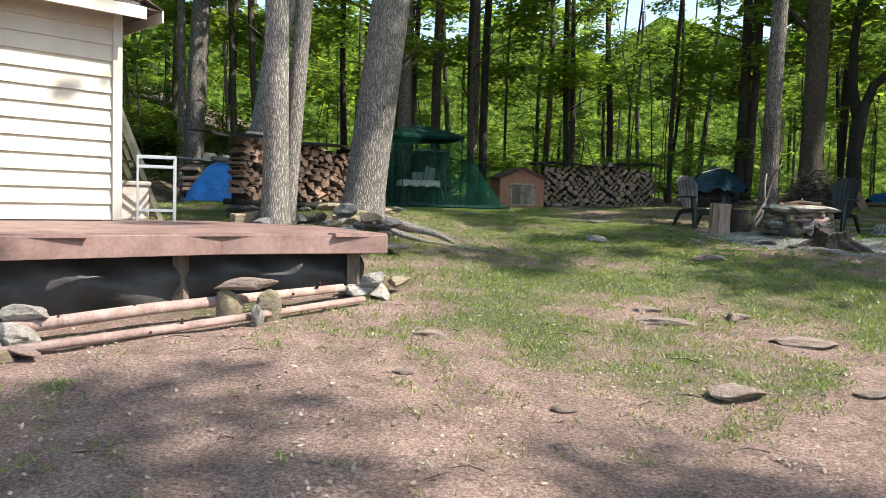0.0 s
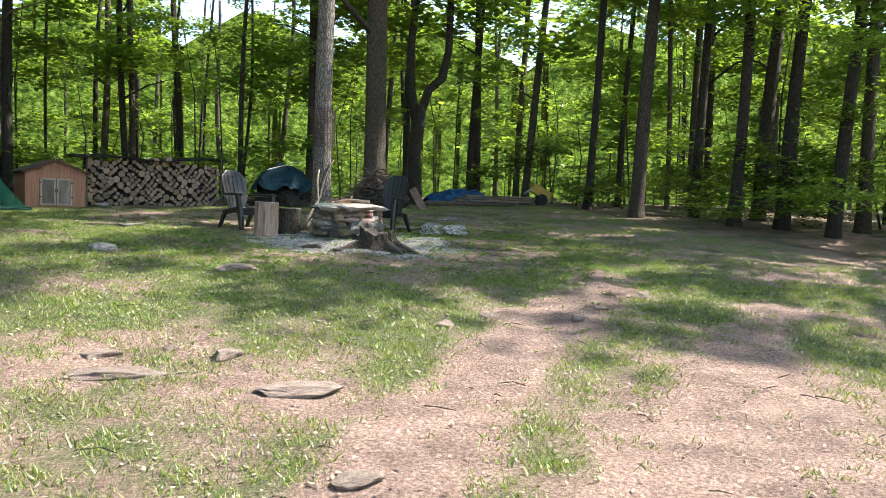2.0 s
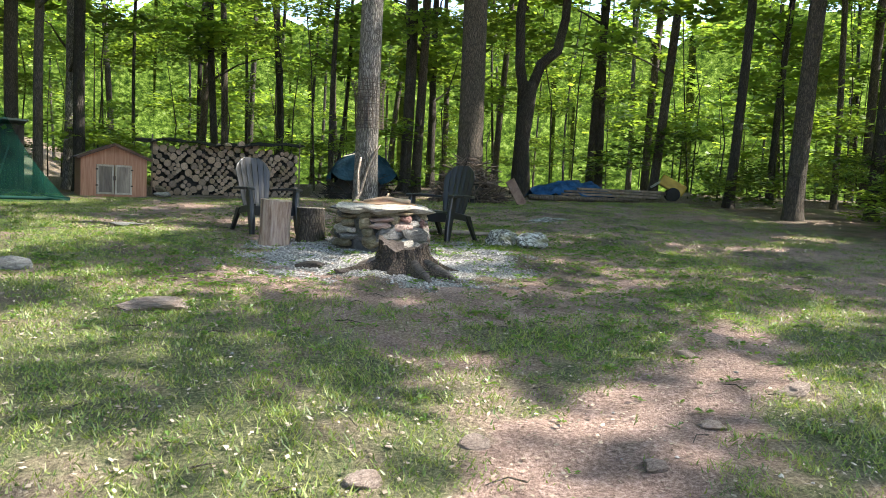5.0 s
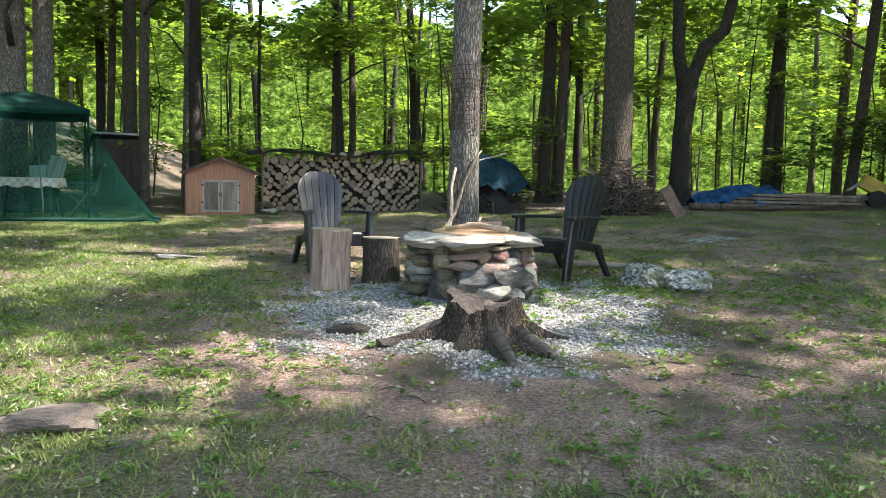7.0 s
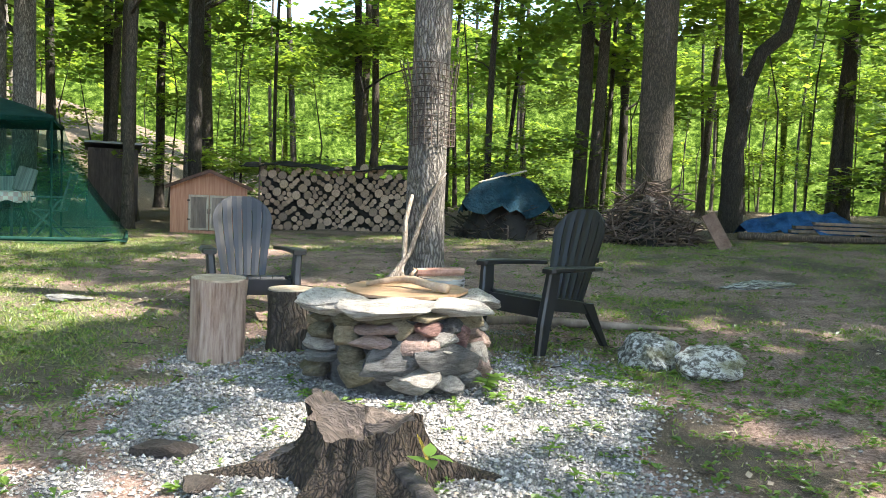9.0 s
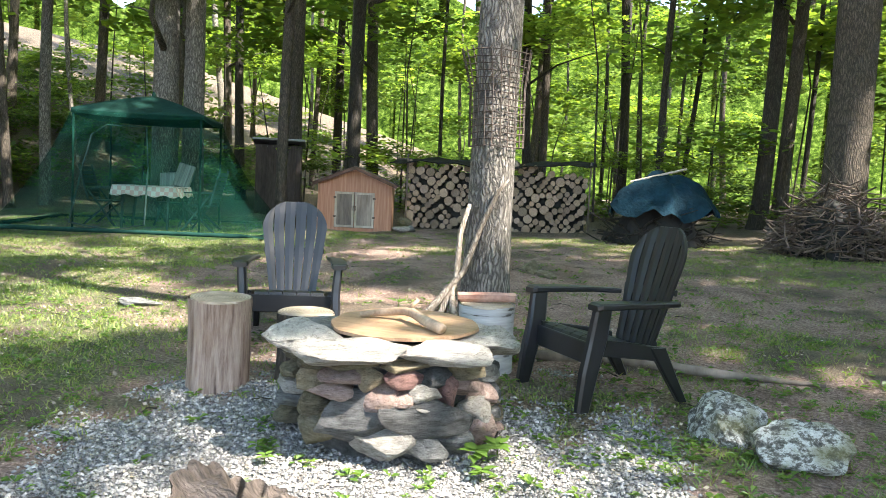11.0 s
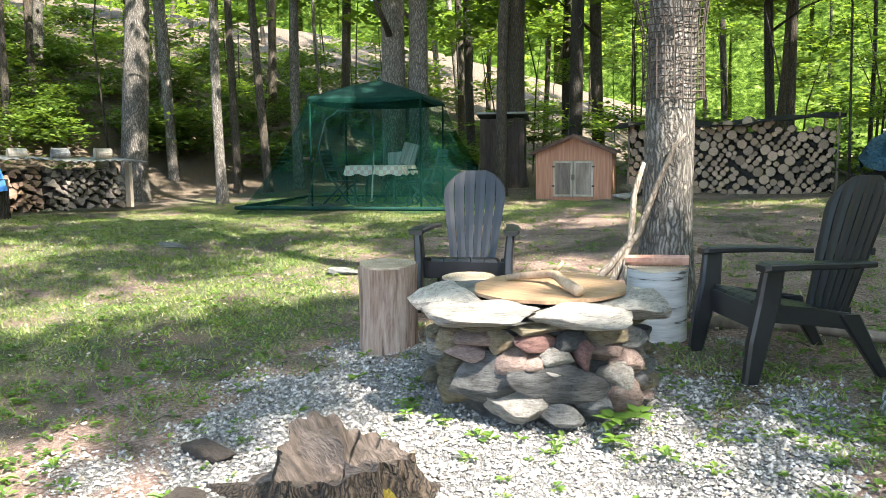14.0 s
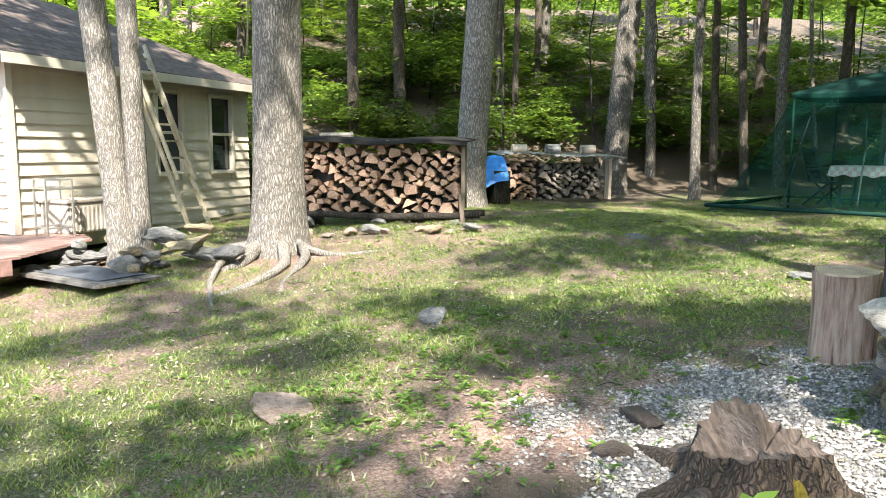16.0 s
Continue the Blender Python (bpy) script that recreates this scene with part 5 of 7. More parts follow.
    # plain dark box stands for the firewood in the tarp's shade
    part("filler", boxes([((0, 0.25, 0.3), (1.0, 0.3, 0.6))]), BARK_DARK, heap, "added dark box standing in for shaded firewood")


far_pile()


# ---- screened gazebo ----
def net_material():
    m = bpy.data.materials.new("green_net")
    m.use_nodes = True
    nt = m.node_tree
    nt.nodes.clear()
    out, mx, tr, df, tl, ad = (nt.nodes.new("ShaderNode" + k) for k in ("OutputMaterial", "MixShader", "BsdfTransparent", "BsdfDiffuse", "BsdfTranslucent", "MixShader"))
    df.inputs[0].default_value = (0.012, 0.07, 0.055, 1)
    tl.inputs[0].default_value = (0.012, 0.075, 0.058, 1)
    tr.inputs[0].default_value = (0.80, 0.93, 0.88, 1)
    ad.inputs[0].default_value = 0.4
    nt.links.new(df.outputs[0], ad.inputs[1])
    nt.links.new(tl.outputs[0], ad.inputs[2])
    fac = nt.nodes.new("ShaderNodeMapRange")
    fac.inputs[3].default_value, fac.inputs[4].default_value = 0.10, 0.34
    nt.links.new(noise_node(nt, 2.2, 4, "Object", (1, 1, 0.3)), fac.inputs[0])
    nt.links.new(fac.outputs[0], mx.inputs[0])
    nt.links.new(tr.outputs[0], mx.inputs[1])
    nt.links.new(ad.outputs[0], mx.inputs[2])
    nt.links.new(mx.outputs[0], out.inputs[0])
    return m


NET = net_material()
CANOPY = mottled("green_canopy", (0.004, 0.022, 0.018), (0.011, 0.045, 0.037), 3, 0.85, fine=30, relief=0.2)
GREEN_PLASTIC = mottled("green_plastic", (0.004, 0.02, 0.017), (0.010, 0.04, 0.035), 4, 0.6)


def build_gazebo():
    x, y = -2.38, 18.9
    z = ground(x, y) + 0.0
    g = thing("screen_gazebo", pose(x, y, z, 0, 0, 28), "dark green canopy gazebo with net walls spread out on the grass", "gazebo")
    h, e, ez = 2.24, 1.0, 1.90
    # canopy: four sagging panels
    v, f = [], []
    n = 12
    ring = []
    for s in range(4):
        for k in range(n):
            t = k / n
            a, b = [(-e, -e), (e, -e), (e, e), (-e, e)][s], [(e, -e), (e, e), (-e, e), (-e, -e)][s]
            ring.append((a[0] + (b[0] - a[0]) * t, a[1] + (b[1] - a[1]) * t, -0.05 * math.sin(math.pi * t)))
    rings = 8
    for r in range(rings + 1):
        q = r / rings
        for px, py, dz in ring:
            v.append((px * q, py * q, h - (h - ez) * (q ** 1.25) - dz * 0 + dz * 0.8 * q))
    for px, py, dz in ring:
        v.append((px * 1.0, py * 1.0, ez - 0.07 + dz * 0.8))
    m4 = len(ring)
    for r in range(rings + 1):
        for k in range(m4):
            k2 = (k + 1) % m4
            f.append((r * m4 + k, (r + 1) * m4 + k, (r + 1) * m4 + k2, r * m4 + k2))
    part_mesh("canopy", mesh_of("canopy", v, f, CANOPY, True), g, "faded dark green fabric canopy")
    v, f = tube_arrays([(0, 0, h - 0.03), (0, 0, h + 0.07)], [0.05, 0.02], 8)
    part_mesh("finial", mesh_of("finial", v, f, CANOPY), g)
    # net: flares from the canopy's edge to a wide hem on the grass
    v, f = [], []
    rows = 14
    for r in range(rows + 1):
        t = r / rows
        for k, (px, py, dz) in enumerate(ring):
            fl = 1 + 1.05 * t ** 1.2 + 0.02 * math.sin(k * 1.1) * t
            wob = 0.05 * math.sin(k * 0.9 + t * 3) * t
            xx, yy = px * fl, py * (1 + 0.70 * t ** 1.15) + wob
            wx = x + xx * math.cos(radians(28)) - yy * math.sin(radians(28))
            wy = y + xx * math.sin(radians(28)) + yy * math.cos(radians(28))
            zb = ground(wx, wy) - z + 0.02
            v.append((xx, yy, (ez - 0.03) * (1 - t) + zb * t - 0.10 * math.sin(math.pi * t)))
    for r in range(rows):
        for k in range(m4):
            k2 = (k + 1) % m4
            f.append((r * m4 + k, (r + 1) * m4 + k, (r + 1) * m4 + k2, r * m4 + k2))
    part_mesh("net", mesh_of("net", v, f, NET, True), g, "translucent green mosquito net")
    # rumpled hem
    v, f = tube_arrays([(px * 2.05, py * 1.70, ground(x, y) - z + 0.05) for px, py, _ in ring] + [(ring[0][0] * 2.05, ring[0][1] * 1.70, 0.05)], [0.035] * (m4 + 1), 6, 0.3, 3)
    part_mesh("hem", mesh_of("hem", v, f, CANOPY, True), g)
    for px, py in ((-1, -1), (1, -1), (1, 1), (-1, 1)):
        v, f = tube_arrays([(px * e * 0.97, py * e * 0.97, 0.0), (px * e * 0.97, py * e * 0.97, ez)], [0.018, 0.018], 8)
        part_mesh("pole", mesh_of("pole", v, f, CANOPY, True), g)
    # zipped doorway outline
    pts = [(-0.80, -1.62, 0.15), (-0.75, -1.28, 0.9), (-0.66, -1.08, 1.5), (-0.45, -1.03, 1.66), (0.15, -1.03, 1.66), (0.22, -1.20, 1.0), (0.28, -1.60, 0.15), (-0.2, -1.66, 0.06), (-0.80, -1.62, 0.15)]
    v, f = tube_arrays(pts, [0.014] * len(pts), 5)
    part_mesh("zip", mesh_of("zip", v, f, GREEN_PLASTIC), g)
    # furniture inside
    tb = thing("garden_table", pose(x + 0.1, y - 0.1, z, 0, 0, 20), "green garden table with a pink checked tablecloth under the gazebo", "table")
    CLOTH, cn, cb_ = base_material("pink_cloth", 0.9)
    ck = cn.nodes.new("ShaderNodeTexChecker")
    ck.inputs["Scale"].default_value = 14
    ck.inputs["Color1"].default_value, ck.inputs["Color2"].default_value = (0.62, 0.38, 0.38, 1), (0.68, 0.60, 0.58, 1)
    tc_ = cn.nodes.new("ShaderNodeTexCoord")
    cn.links.new(tc_.outputs["Object"], ck.inputs[0])
    cn.links.new(ck.outputs[0], cb_.inputs["Base Color"])
    part("tabletop", boxes([((0, 0, 0.70), (1.05, 0.75, 0.03))], 0.008), GREEN_PLASTIC, tb)
    for sx in (-1, 1):
        for sy in (-1, 1):
            part("leg", boxes([beam_items((sx * 0.38, sy * 0.28, 0.69), (sx * 0.48 * (1 if sy > 0 else 0.8), sy * 0.33, 0.0), 0.035, 0.035)]), GREEN_PLASTIC, tb)
    cl = sheet("tablecloth", -0.56, 0.56, -0.43, 0.43, lambda a, b: 0.723 - (0.16 + 0.02 * math.sin(a * 20 + b * 20)) * (abs(b) > 0.40 or abs(a) > 0.53), CLOTH, 28, 24, 0.004)
    tagged(part_mesh("tablecloth", cl, None, "", pose(x + 0.1, y - 0.1, z, 0, 0, 20)), "pink and white checked tablecloth hanging over the table edge", "tablecloth")

    def chair(m, lab):
        c = thing("garden_chair", m, lab, "chair", "chairs round the garden table")
        for i in range(5):
            part("seat_slat", boxes([((0, -0.2 + i * 0.09, 0.43), (0.46, 0.075, 0.02))], 0.004), GREEN_PLASTIC, c)
        for i in range(7):
            part("back_slat", boxes([((0, 0.235 + i * 0.022, 0.52 + i * 0.075), (0.44, 0.016, 0.06))], 0.004), GREEN_PLASTIC, c)
        for sx in (-1, 1):
            part("frame", boxes([beam_items((sx * 0.23, -0.25, 0.0), (sx * 0.23, 0.22, 0.62), 0.03, 0.03), beam_items((sx * 0.235, 0.3, 0.0), (sx * 0.235, -0.2, 0.45), 0.03, 0.03), beam_items((sx * 0.225, 0.21, 0.43), (sx * 0.225, 0.38, 1.04), 0.03, 0.03), beam_items((sx * 0.25, -0.2, 0.65), (sx * 0.25, 0.27, 0.66), 0.05, 0.025)]), GREEN_PLASTIC, c)
        return c

    chair(pose(x + 0.95, y + 0.1, z, 0, 0, -70), "dark green slatted folding chair beside the garden table")
    chair(pose(x - 0.85, y - 0.15, z, 0, 0, 110), "dark green slatted folding chair at the other end of the table")
    chair(pose(x - 0.1, y + 0.65, z, 0, 0, 15), "dark green slatted chair behind the garden table")
    WHITE = mottled("white_fabric", (0.16, 0.17, 0.17), (0.50, 0.51, 0.50), 3, 0.8, (9, 1, 0.3))
    for i, (dx, dz, w_, h_, r_) in enumerate(((0.30, 0.92, 0.30, 0.42, 14), (0.02, 0.84, 0.40, 0.26, -4))):
        cu = part("cushion", boxes([((0, 0, 0), (w_, 0.09, h_))], 0.035), WHITE, None, "", pose(x + dx, y + 0.45, z + dz, -12, r_, 20))
        tagged(cu, "pale striped chair cushion leaning by the table", "cushion")


build_gazebo()


# ---- heaps at the wood's edge ----
TARP_BLUE = mottled("navy_tarp", (0.004, 0.018, 0.030), (0.014, 0.05, 0.078), 5, 0.85, fine=14, relief=0.9, depth=0.03)
TARP_BRIGHT = mottled("blue_sheet", (0.008, 0.035, 0.10), (0.035, 0.12, 0.28), 5, 0.75, fine=14, relief=0.9, depth=0.03)

for tarp_ in (TARP_DARK, TARP_BLUE, TARP_BRIGHT, CANOPY):
    tarp_.node_tree.nodes["Principled BSDF"].inputs["Specular IOR Level"].default_value = 0.12


def brush_mesh(name, seed, n, rx, ry, h, mat, r=0.014, ln=0.8):
    rng = random.Random(seed)
    parts_ = []
    for k in range(n):
        a, q = rng.uniform(0, 6.28), math.sqrt(rng.random())
        x, y = math.cos(a) * q * rx, math.sin(a) * q * ry
        z = h * rng.random() * (1 - q * q * 0.9) + 0.02
        d = Vector((rng.gauss(0, 1), rng.gauss(0, 1), rng.gauss(0, 0.35))).normalized() * ln * rng.uniform(0.3, 0.7)
        c = Vector((x, y, z))
        b = Vector((rng.gauss(0, 0.05), rng.gauss(0, 0.05), rng.gauss(0, 0.06)))
        p0, p1, p2 = c - d, c + b, c + d
        p0.z, p2.z = max(p0.z, 0.0), max(p2.z, 0.0)
        rr_ = r * rng.uniform(0.4, 1.5)
        parts_.append(tube_arrays([p0, p1, p2], [rr_, rr_, rr_ * 0.5], 5, 0, k, False))
    v, f = join_arrays(parts_)
    return mesh_of(name, v, f, mat, True)


def mound(name, rx, ry, h, mat, seed, droop=0.12, z0=0.0):
    v, f = [], []
    nu, nv = 40, 14
    for j in range(nv + 1):
        q = j / nv
        for i in range(nu):
            a = 6.283 * i / nu
            rad = q * (1 + 0.10 * math.sin(3 * a + seed) + 0.06 * math.sin(7 * a))
            zz = z0 + h * (1 - q ** 2.2) + droop * noise.noise(Vector((math.cos(a) * q * 3, math.sin(a) * q * 3, seed))) * (0.4 + q) - 0.04 * abs(math.sin(a * 6 + seed)) * q
            v.append((math.cos(a) * rad * rx, math.sin(a) * rad * ry, zz))
    for j in range(nv):
        for i in range(nu):
            i2 = (i + 1) % nu
            f.append((j * nu + i, (j + 1) * nu + i, (j + 1) * nu + i2, j * nu + i2))
    return mesh_of(name, v, f, mat, True)


def build_heaps():
    x, y = 5.85, 21.0
    t = thing("tarped_brush_pile", pose(x, y, ground(x, y), 0, 0, 10), "brush pile under a dark blue tarp with branches sticking out below", "brush pile")
    part_mesh("tarp", mound("tarp", 0.85, 0.7, 0.62, TARP_BLUE, 2, 0.2, 0.52), t, "crumpled dark blue tarp")
    part_mesh("branches", brush_mesh("branches", 3, 170, 0.8, 0.6, 0.75, BARK_DARK, 0.014, 0.7), t)["kind"] = "stuff"
    # black mound in place of the shade under tarp and branches
    part_mesh("core", mound("core", 0.7, 0.55, 0.9, DARK, 5), t)
    part_mesh("pole", mesh_of("pole", *tube_arrays([(-0.5, -0.3, 0.98), (0.35, -0.15, 1.22)], [0.02, 0.02], 6), PALEWOOD), t)
    x, y = 8.25, 20.2
    t = thing("brush_pile", pose(x, y, ground(x, y), 0, 0, 0), "large tangled pile of dead brown branches against the oak", "brush pile")
    part_mesh("branches", brush_mesh("branches", 8, 800, 0.78, 0.65, 1.08, mottled("dead_twigs", (0.05, 0.035, 0.03), (0.22, 0.16, 0.13), 6, island=True, amount=0.5), 0.010, 0.55), t)["kind"] = "stuff"
    # black mound added so that the tangle looks shaded inside
    part_mesh("core", mound("core", 0.65, 0.5, 0.8, DARK, 7), t)
    bd = part("board", boxes([((0, 0, 0), (0.22, 0.03, 0.62))], 0.004), mottled("rust_board", (0.14, 0.08, 0.06), (0.28, 0.18, 0.14), 5), None, "", pose(9.2, 19.6, ground(9.2, 19.6) + 0.28, -14, -26, 12))
    tagged(bd, "brown board leaning on the brush pile", "board")
    x, y = 11.2, 21.6
    z = ground(x, y)
    t = thing("lumber_pile", pose(x, y, z, 0, 0, 6), "low pile of planks and logs partly under a blue tarp", "lumber")
    rng = random.Random(4)
    for i in range(9):
        zz = 0.10 + 0.07 * (i // 3)
        part("plank", boxes([((0.95 + rng.uniform(-0.15, 0.15), -0.45 + 0.24 * (i % 3), zz + 0.08), (2.7 - 0.2 * (i // 3), 0.2, 0.05))], 0.004), TIMBER, t)
    for i in range(3):
        part_mesh("log", mesh_of("log", *tube_arrays([(-1.4 + 0.3 * i, -0.62 - 0.05 * i, 0.07), (0.9 + 0.3 * i, -0.55, 0.07)], [0.07, 0.06], 9, 0.1, i), BARK_LOG, True), t)
    part_mesh("tarp", mound("tarp", 1.15, 0.6, 0.36, TARP_BRIGHT, 4, 0.16, 0.16), t, "crumpled blue tarp")
    x, y = 14.2, 22.4
    z = ground(x, y)
    t = thing("log_splitter", pose(x, y, z, 0, 0, -20), "small yellow and grey log splitter at the wood's edge", "machine")
    YEL = mottled("yellow_paint", (0.40, 0.24, 0.03), (0.60, 0.40, 0.06), 6, 0.5)
    part("hood", boxes([((0.1, 0, 0.42), (0.7, 0.4, 0.3), Matrix.Rotation(0.5, 3, "Y"))], 0.05), YEL, t, "faded yellow hood")
    part("tray", boxes([((-0.25, 0, 0.5), (0.5, 0.36, 0.05), Matrix.Rotation(-0.6, 3, "Y"))], 0.01), TIN, t)
    for yy in (-0.26, 0.26):
        v, f = tube_arrays([(0.1, yy - 0.05, 0.18), (0.1, yy + 0.05, 0.18)], [0.18, 0.18], 18)
        part_mesh("wheel", mesh_of("wheel", v, f, DARK), t)
    part("frame", boxes([((0, 0, 0.2), (1.2, 0.12, 0.1))], 0.01), TIMBER, t)
    # privy among the trees
    x, y = -2.9, 23.6
    z = ground(x, y) - 0.05
    t = thing("outhouse", pose(x, y, z, 0, 0, 30), "narrow dark wooden hut with a grey tin roof among the trees", "shed")
    DB = mottled("dark_boards", (0.035, 0.025, 0.022), (0.10, 0.075, 0.065), 4, 0.9, (6, 6, 1))
    for i in range(8):
        part("board", boxes([((-0.44 + i * 0.125, -0.45, 0.8), (0.118, 0.03, 1.6))]), DB, t)
    part("wall", boxes([((-0.485, 0.0, 0.8), (0.03, 0.86, 1.6)), ((0.485, 0, 0.8), (0.03, 0.86, 1.6)), ((0, 0.45, 0.8), (0.98, 0.03, 1.6))]), DB, t)
    part("roof", boxes([((0, 0, 1.66), (1.15, 1.1, 0.05), Matrix.Rotation(-0.12, 3, "X"))], 0.006), TIN, t)
    part_mesh("stovepipe", mesh_of("stovepipe", *tube_arrays([(0.35, 0.1, 1.6), (0.35, 0.1, 2.35)], [0.05, 0.05], 10), TIN, True), t)


build_heaps()


# ---- things by the deck and the cottage ----
def small_things():
    # stone bench by the deck
    x, y = -0.86, 3.95
    z = ground(x, y)
    t = thing("stone_bench", pose(x, y, z, 0, 0, 22), "low bench of a weathered slab on two stone feet", "bench")
    part_mesh("seat", stone_mesh("seat", 71, DUST, 3, 0.2, 12), t, "flat weathered slab", Matrix.Translation((0, 0, 0.30)) @ Matrix.Diagonal((0.50, 0.22, 0.10, 1)))
    for dx, s in ((-0.13, 0.22), (0.17, 0.2)):
        part_mesh("foot", stone_mesh("foot", 72 + int(dx * 10), ST_TAN, 2, 0.2, 6), t, "rough stone foot", Matrix.Translation((dx, 0, 0.12)) @ Matrix.Diagonal((s, 0.18, 0.28, 1)))
    o = part_mesh("rock", STONES["w"][2], None, "", pose(x + 0.16, y - 0.18, z + 0.07) @ Matrix.Diagonal((0.10, 0.08, 0.18, 1)))
    tagged(o, "small upright white stone against the bench", "rock")
    # two long poles lying below the deck
    for i, (r, pts) in enumerate(((0.05, [(-2.6, 2.2, 0.12), (-1.4, 3.5, 0.14), (-0.35, 4.9, 0.10)]), (0.035, [(-2.35, 2.0, 0.05), (-1.1, 3.4, 0.05), (-0.1, 4.7, 0.05)]))):
        pl = thing("pole", Matrix.Identity(4), "long debarked sapling pole with branch stubs lying along the deck", "pole", "poles by the deck")
        pp = [(a, b, ground(a, b) + c) for a, b, c in pts]
        part_mesh("shaft", mesh_of("shaft", *tube_arrays(pp, [r, r * 0.9, r * 0.7], 10, 0.08, i), mottled("pinkish_wood", (0.20, 0.13, 0.11), (0.46, 0.33, 0.29), 6), True), pl)
        rng = random.Random(i)
        for k in range(9):
            q = rng.random()
            a = Vector(pp[0]).lerp(Vector(pp[1]), q * 2) if q < 0.5 else Vector(pp[1]).lerp(Vector(pp[2]), q * 2 - 1)
            part_mesh("stub", mesh_of("stub", *tube_arrays([a, a + Vector((rng.uniform(-0.03, 0.06), rng.uniform(-0.08, 0.0), rng.uniform(-0.03, 0.09)))], [0.012, 0.008], 5), BARK_DARK), pl)
    # black tube of rolled fabric edge
    o = thing("step_platform", pose(-1.02, 7.18, ground(-1.0, 7.2) + 0.05, 0, 0, 40), "low grey plank platform with a ribbed grey mat beside the deck", "platform")
    for i in range(6):
        part("plank", boxes([((0, -0.32 + i * 0.13, 0.02), (1.35, 0.122, 0.035))], 0.003), GREYBOARD, o)
    m_ = part("doormat", boxes([((0, 0, 0), (1.1, 0.55, 0.012))], 0.004), MATGREY, None, "", pose(-1.08, 7.18, ground(-1.0, 7.2) + 0.096, 0, 0, 40))
    tagged(m_, "dark grey ribbed doormat lying on the plank platform", "doormat")
    # storage box
    BOXM = mottled("resin_box", (0.34, 0.30, 0.26), (0.50, 0.45, 0.40), 2, 0.5)
    bx = thing("storage_box", pose(-3.78, 6.76, DECK_Z, 0, 0, -37 + 180), "beige ribbed plastic storage box with a lid on the deck", "storage box")
    part("body", boxes([((0, 0, 0.2), (1.05, 0.48, 0.4))], 0.02), BOXM, bx)
    for i in range(14):
        part("rib", boxes([((-0.48 + i * 0.074, -0.245, 0.19), (0.03, 0.014, 0.32))], 0.003), BOXM, bx)
    part("lid", boxes([((0, 0, 0.425), (1.10, 0.52, 0.05))], 0.015), BOXM, bx, "paler flat lid")
    part("label_plate", boxes([((0.22, -0.248, 0.33), (0.12, 0.012, 0.06))]), TRIM, bx)
    # metal cart beside the cottage corner
    ALU, an, ab = base_material("aluminium", 0.35)
    ab.inputs["Metallic"].default_value = 0.9
    ab.inputs["Base Color"].default_value = (0.6, 0.6, 0.58, 1)
    ct = thing("metal_stand", pose(-3.05, 6.5, DECK_Z, 0, 0, 30), "light metal frame stand on the deck at the cottage corner", "stand")
    for dx in (-0.2, 0.2):
        for dy in (-0.16, 0.16):
            part("leg", boxes([((dx, dy, 0.37), (0.025, 0.025, 0.74))], 0.003), ALU, ct)
    for zz in (0.12, 0.62, 0.73):
        part("rail", boxes([((0, -0.16, zz), (0.38, 0.02, 0.025)), ((0, 0.16, zz), (0.38, 0.02, 0.025)), ((-0.2, 0, zz), (0.02, 0.30, 0.025)), ((0.2, 0, zz), (0.02, 0.30, 0.025))]), ALU, ct)
    # ladder against the eaves
    foot, top = Vector((-4.05, 8.30, 0)), Vector((-4.75, 7.40, 2.62))
    foot.z = ground(foot.x, foot.y) - 0.05
    ld = thing("ladder", Matrix.Identity(4), "old wooden extension ladder leaning on the cottage roof", "ladder")
    side = Vector((-0.80, 0.60, 0)) * 0.23
    LW = mottled("ladder_wood", (0.34, 0.29, 0.20), (0.56, 0.50, 0.38), 5, 0.75)
    for s in (-1, 1):
        part("rail", boxes([beam_items(foot + side * s, top + side * s, 0.03, 0.07)], 0.004), LW, ld)
        part("rail", boxes([beam_items(foot + side * s * 0.8 + (top - foot) * 0.3 + Vector((0.05, 0.06, 0)), foot + side * s * 0.8 + (top - foot) * 1.04 + Vector((0.05, 0.06, 0)), 0.03, 0.06)], 0.004), LW, ld)
    for k in range(11):
        c = foot + (top - foot) * ((k + 0.6) / 11)
        part("rung", boxes([beam_items(c - side, c + side, 0.03, 0.03)]), LW, ld)
    # leaning prop and sticks round the fire-pit tree
    tx, ty = 5.40, 13.45
    z = ground(tx, ty)
    VINE = bark_material("vine_bark", (0.16, 0.12, 0.09), (0.50, 0.42, 0.35), 22, 0.01)
    vn = thing("vine", Matrix.Translation((tx + 0.05, ty + 0.02, z)), "thick pale twisted dead vine rooted beside the trunk", "vine")
    for i, pts in enumerate(([(-0.50, -0.62, 0.0), (-0.30, -0.45, 0.28), (-0.13, -0.27, 0.55), (-0.05, -0.20, 0.85), (0.06, -0.19, 1.10), (0.12, -0.16, 1.18)],
                             [(-0.42, -0.66, 0.02), (-0.25, -0.42, 0.20), (-0.17, -0.30, 0.50), (-0.18, -0.24, 0.80), (-0.14, -0.19, 1.0)],
                             [(-0.30, -0.75, 0.0), (-0.12, -0.50, 0.10), (0.0, -0.34, 0.22), (0.03, -0.27, 0.34)],
                             [(0.05, -0.7, 0.0), (-0.02, -0.5, 0.15), (-0.15, -0.4, 0.3), (-0.2, -0.3, 0.45)])):
        part_mesh("stem", mesh_of("stem", *tube_arrays(pts, [0.036, 0.028, 0.022, 0.019, 0.014, 0.006][:len(pts)], 9, 0.15, i), VINE, True), vn)
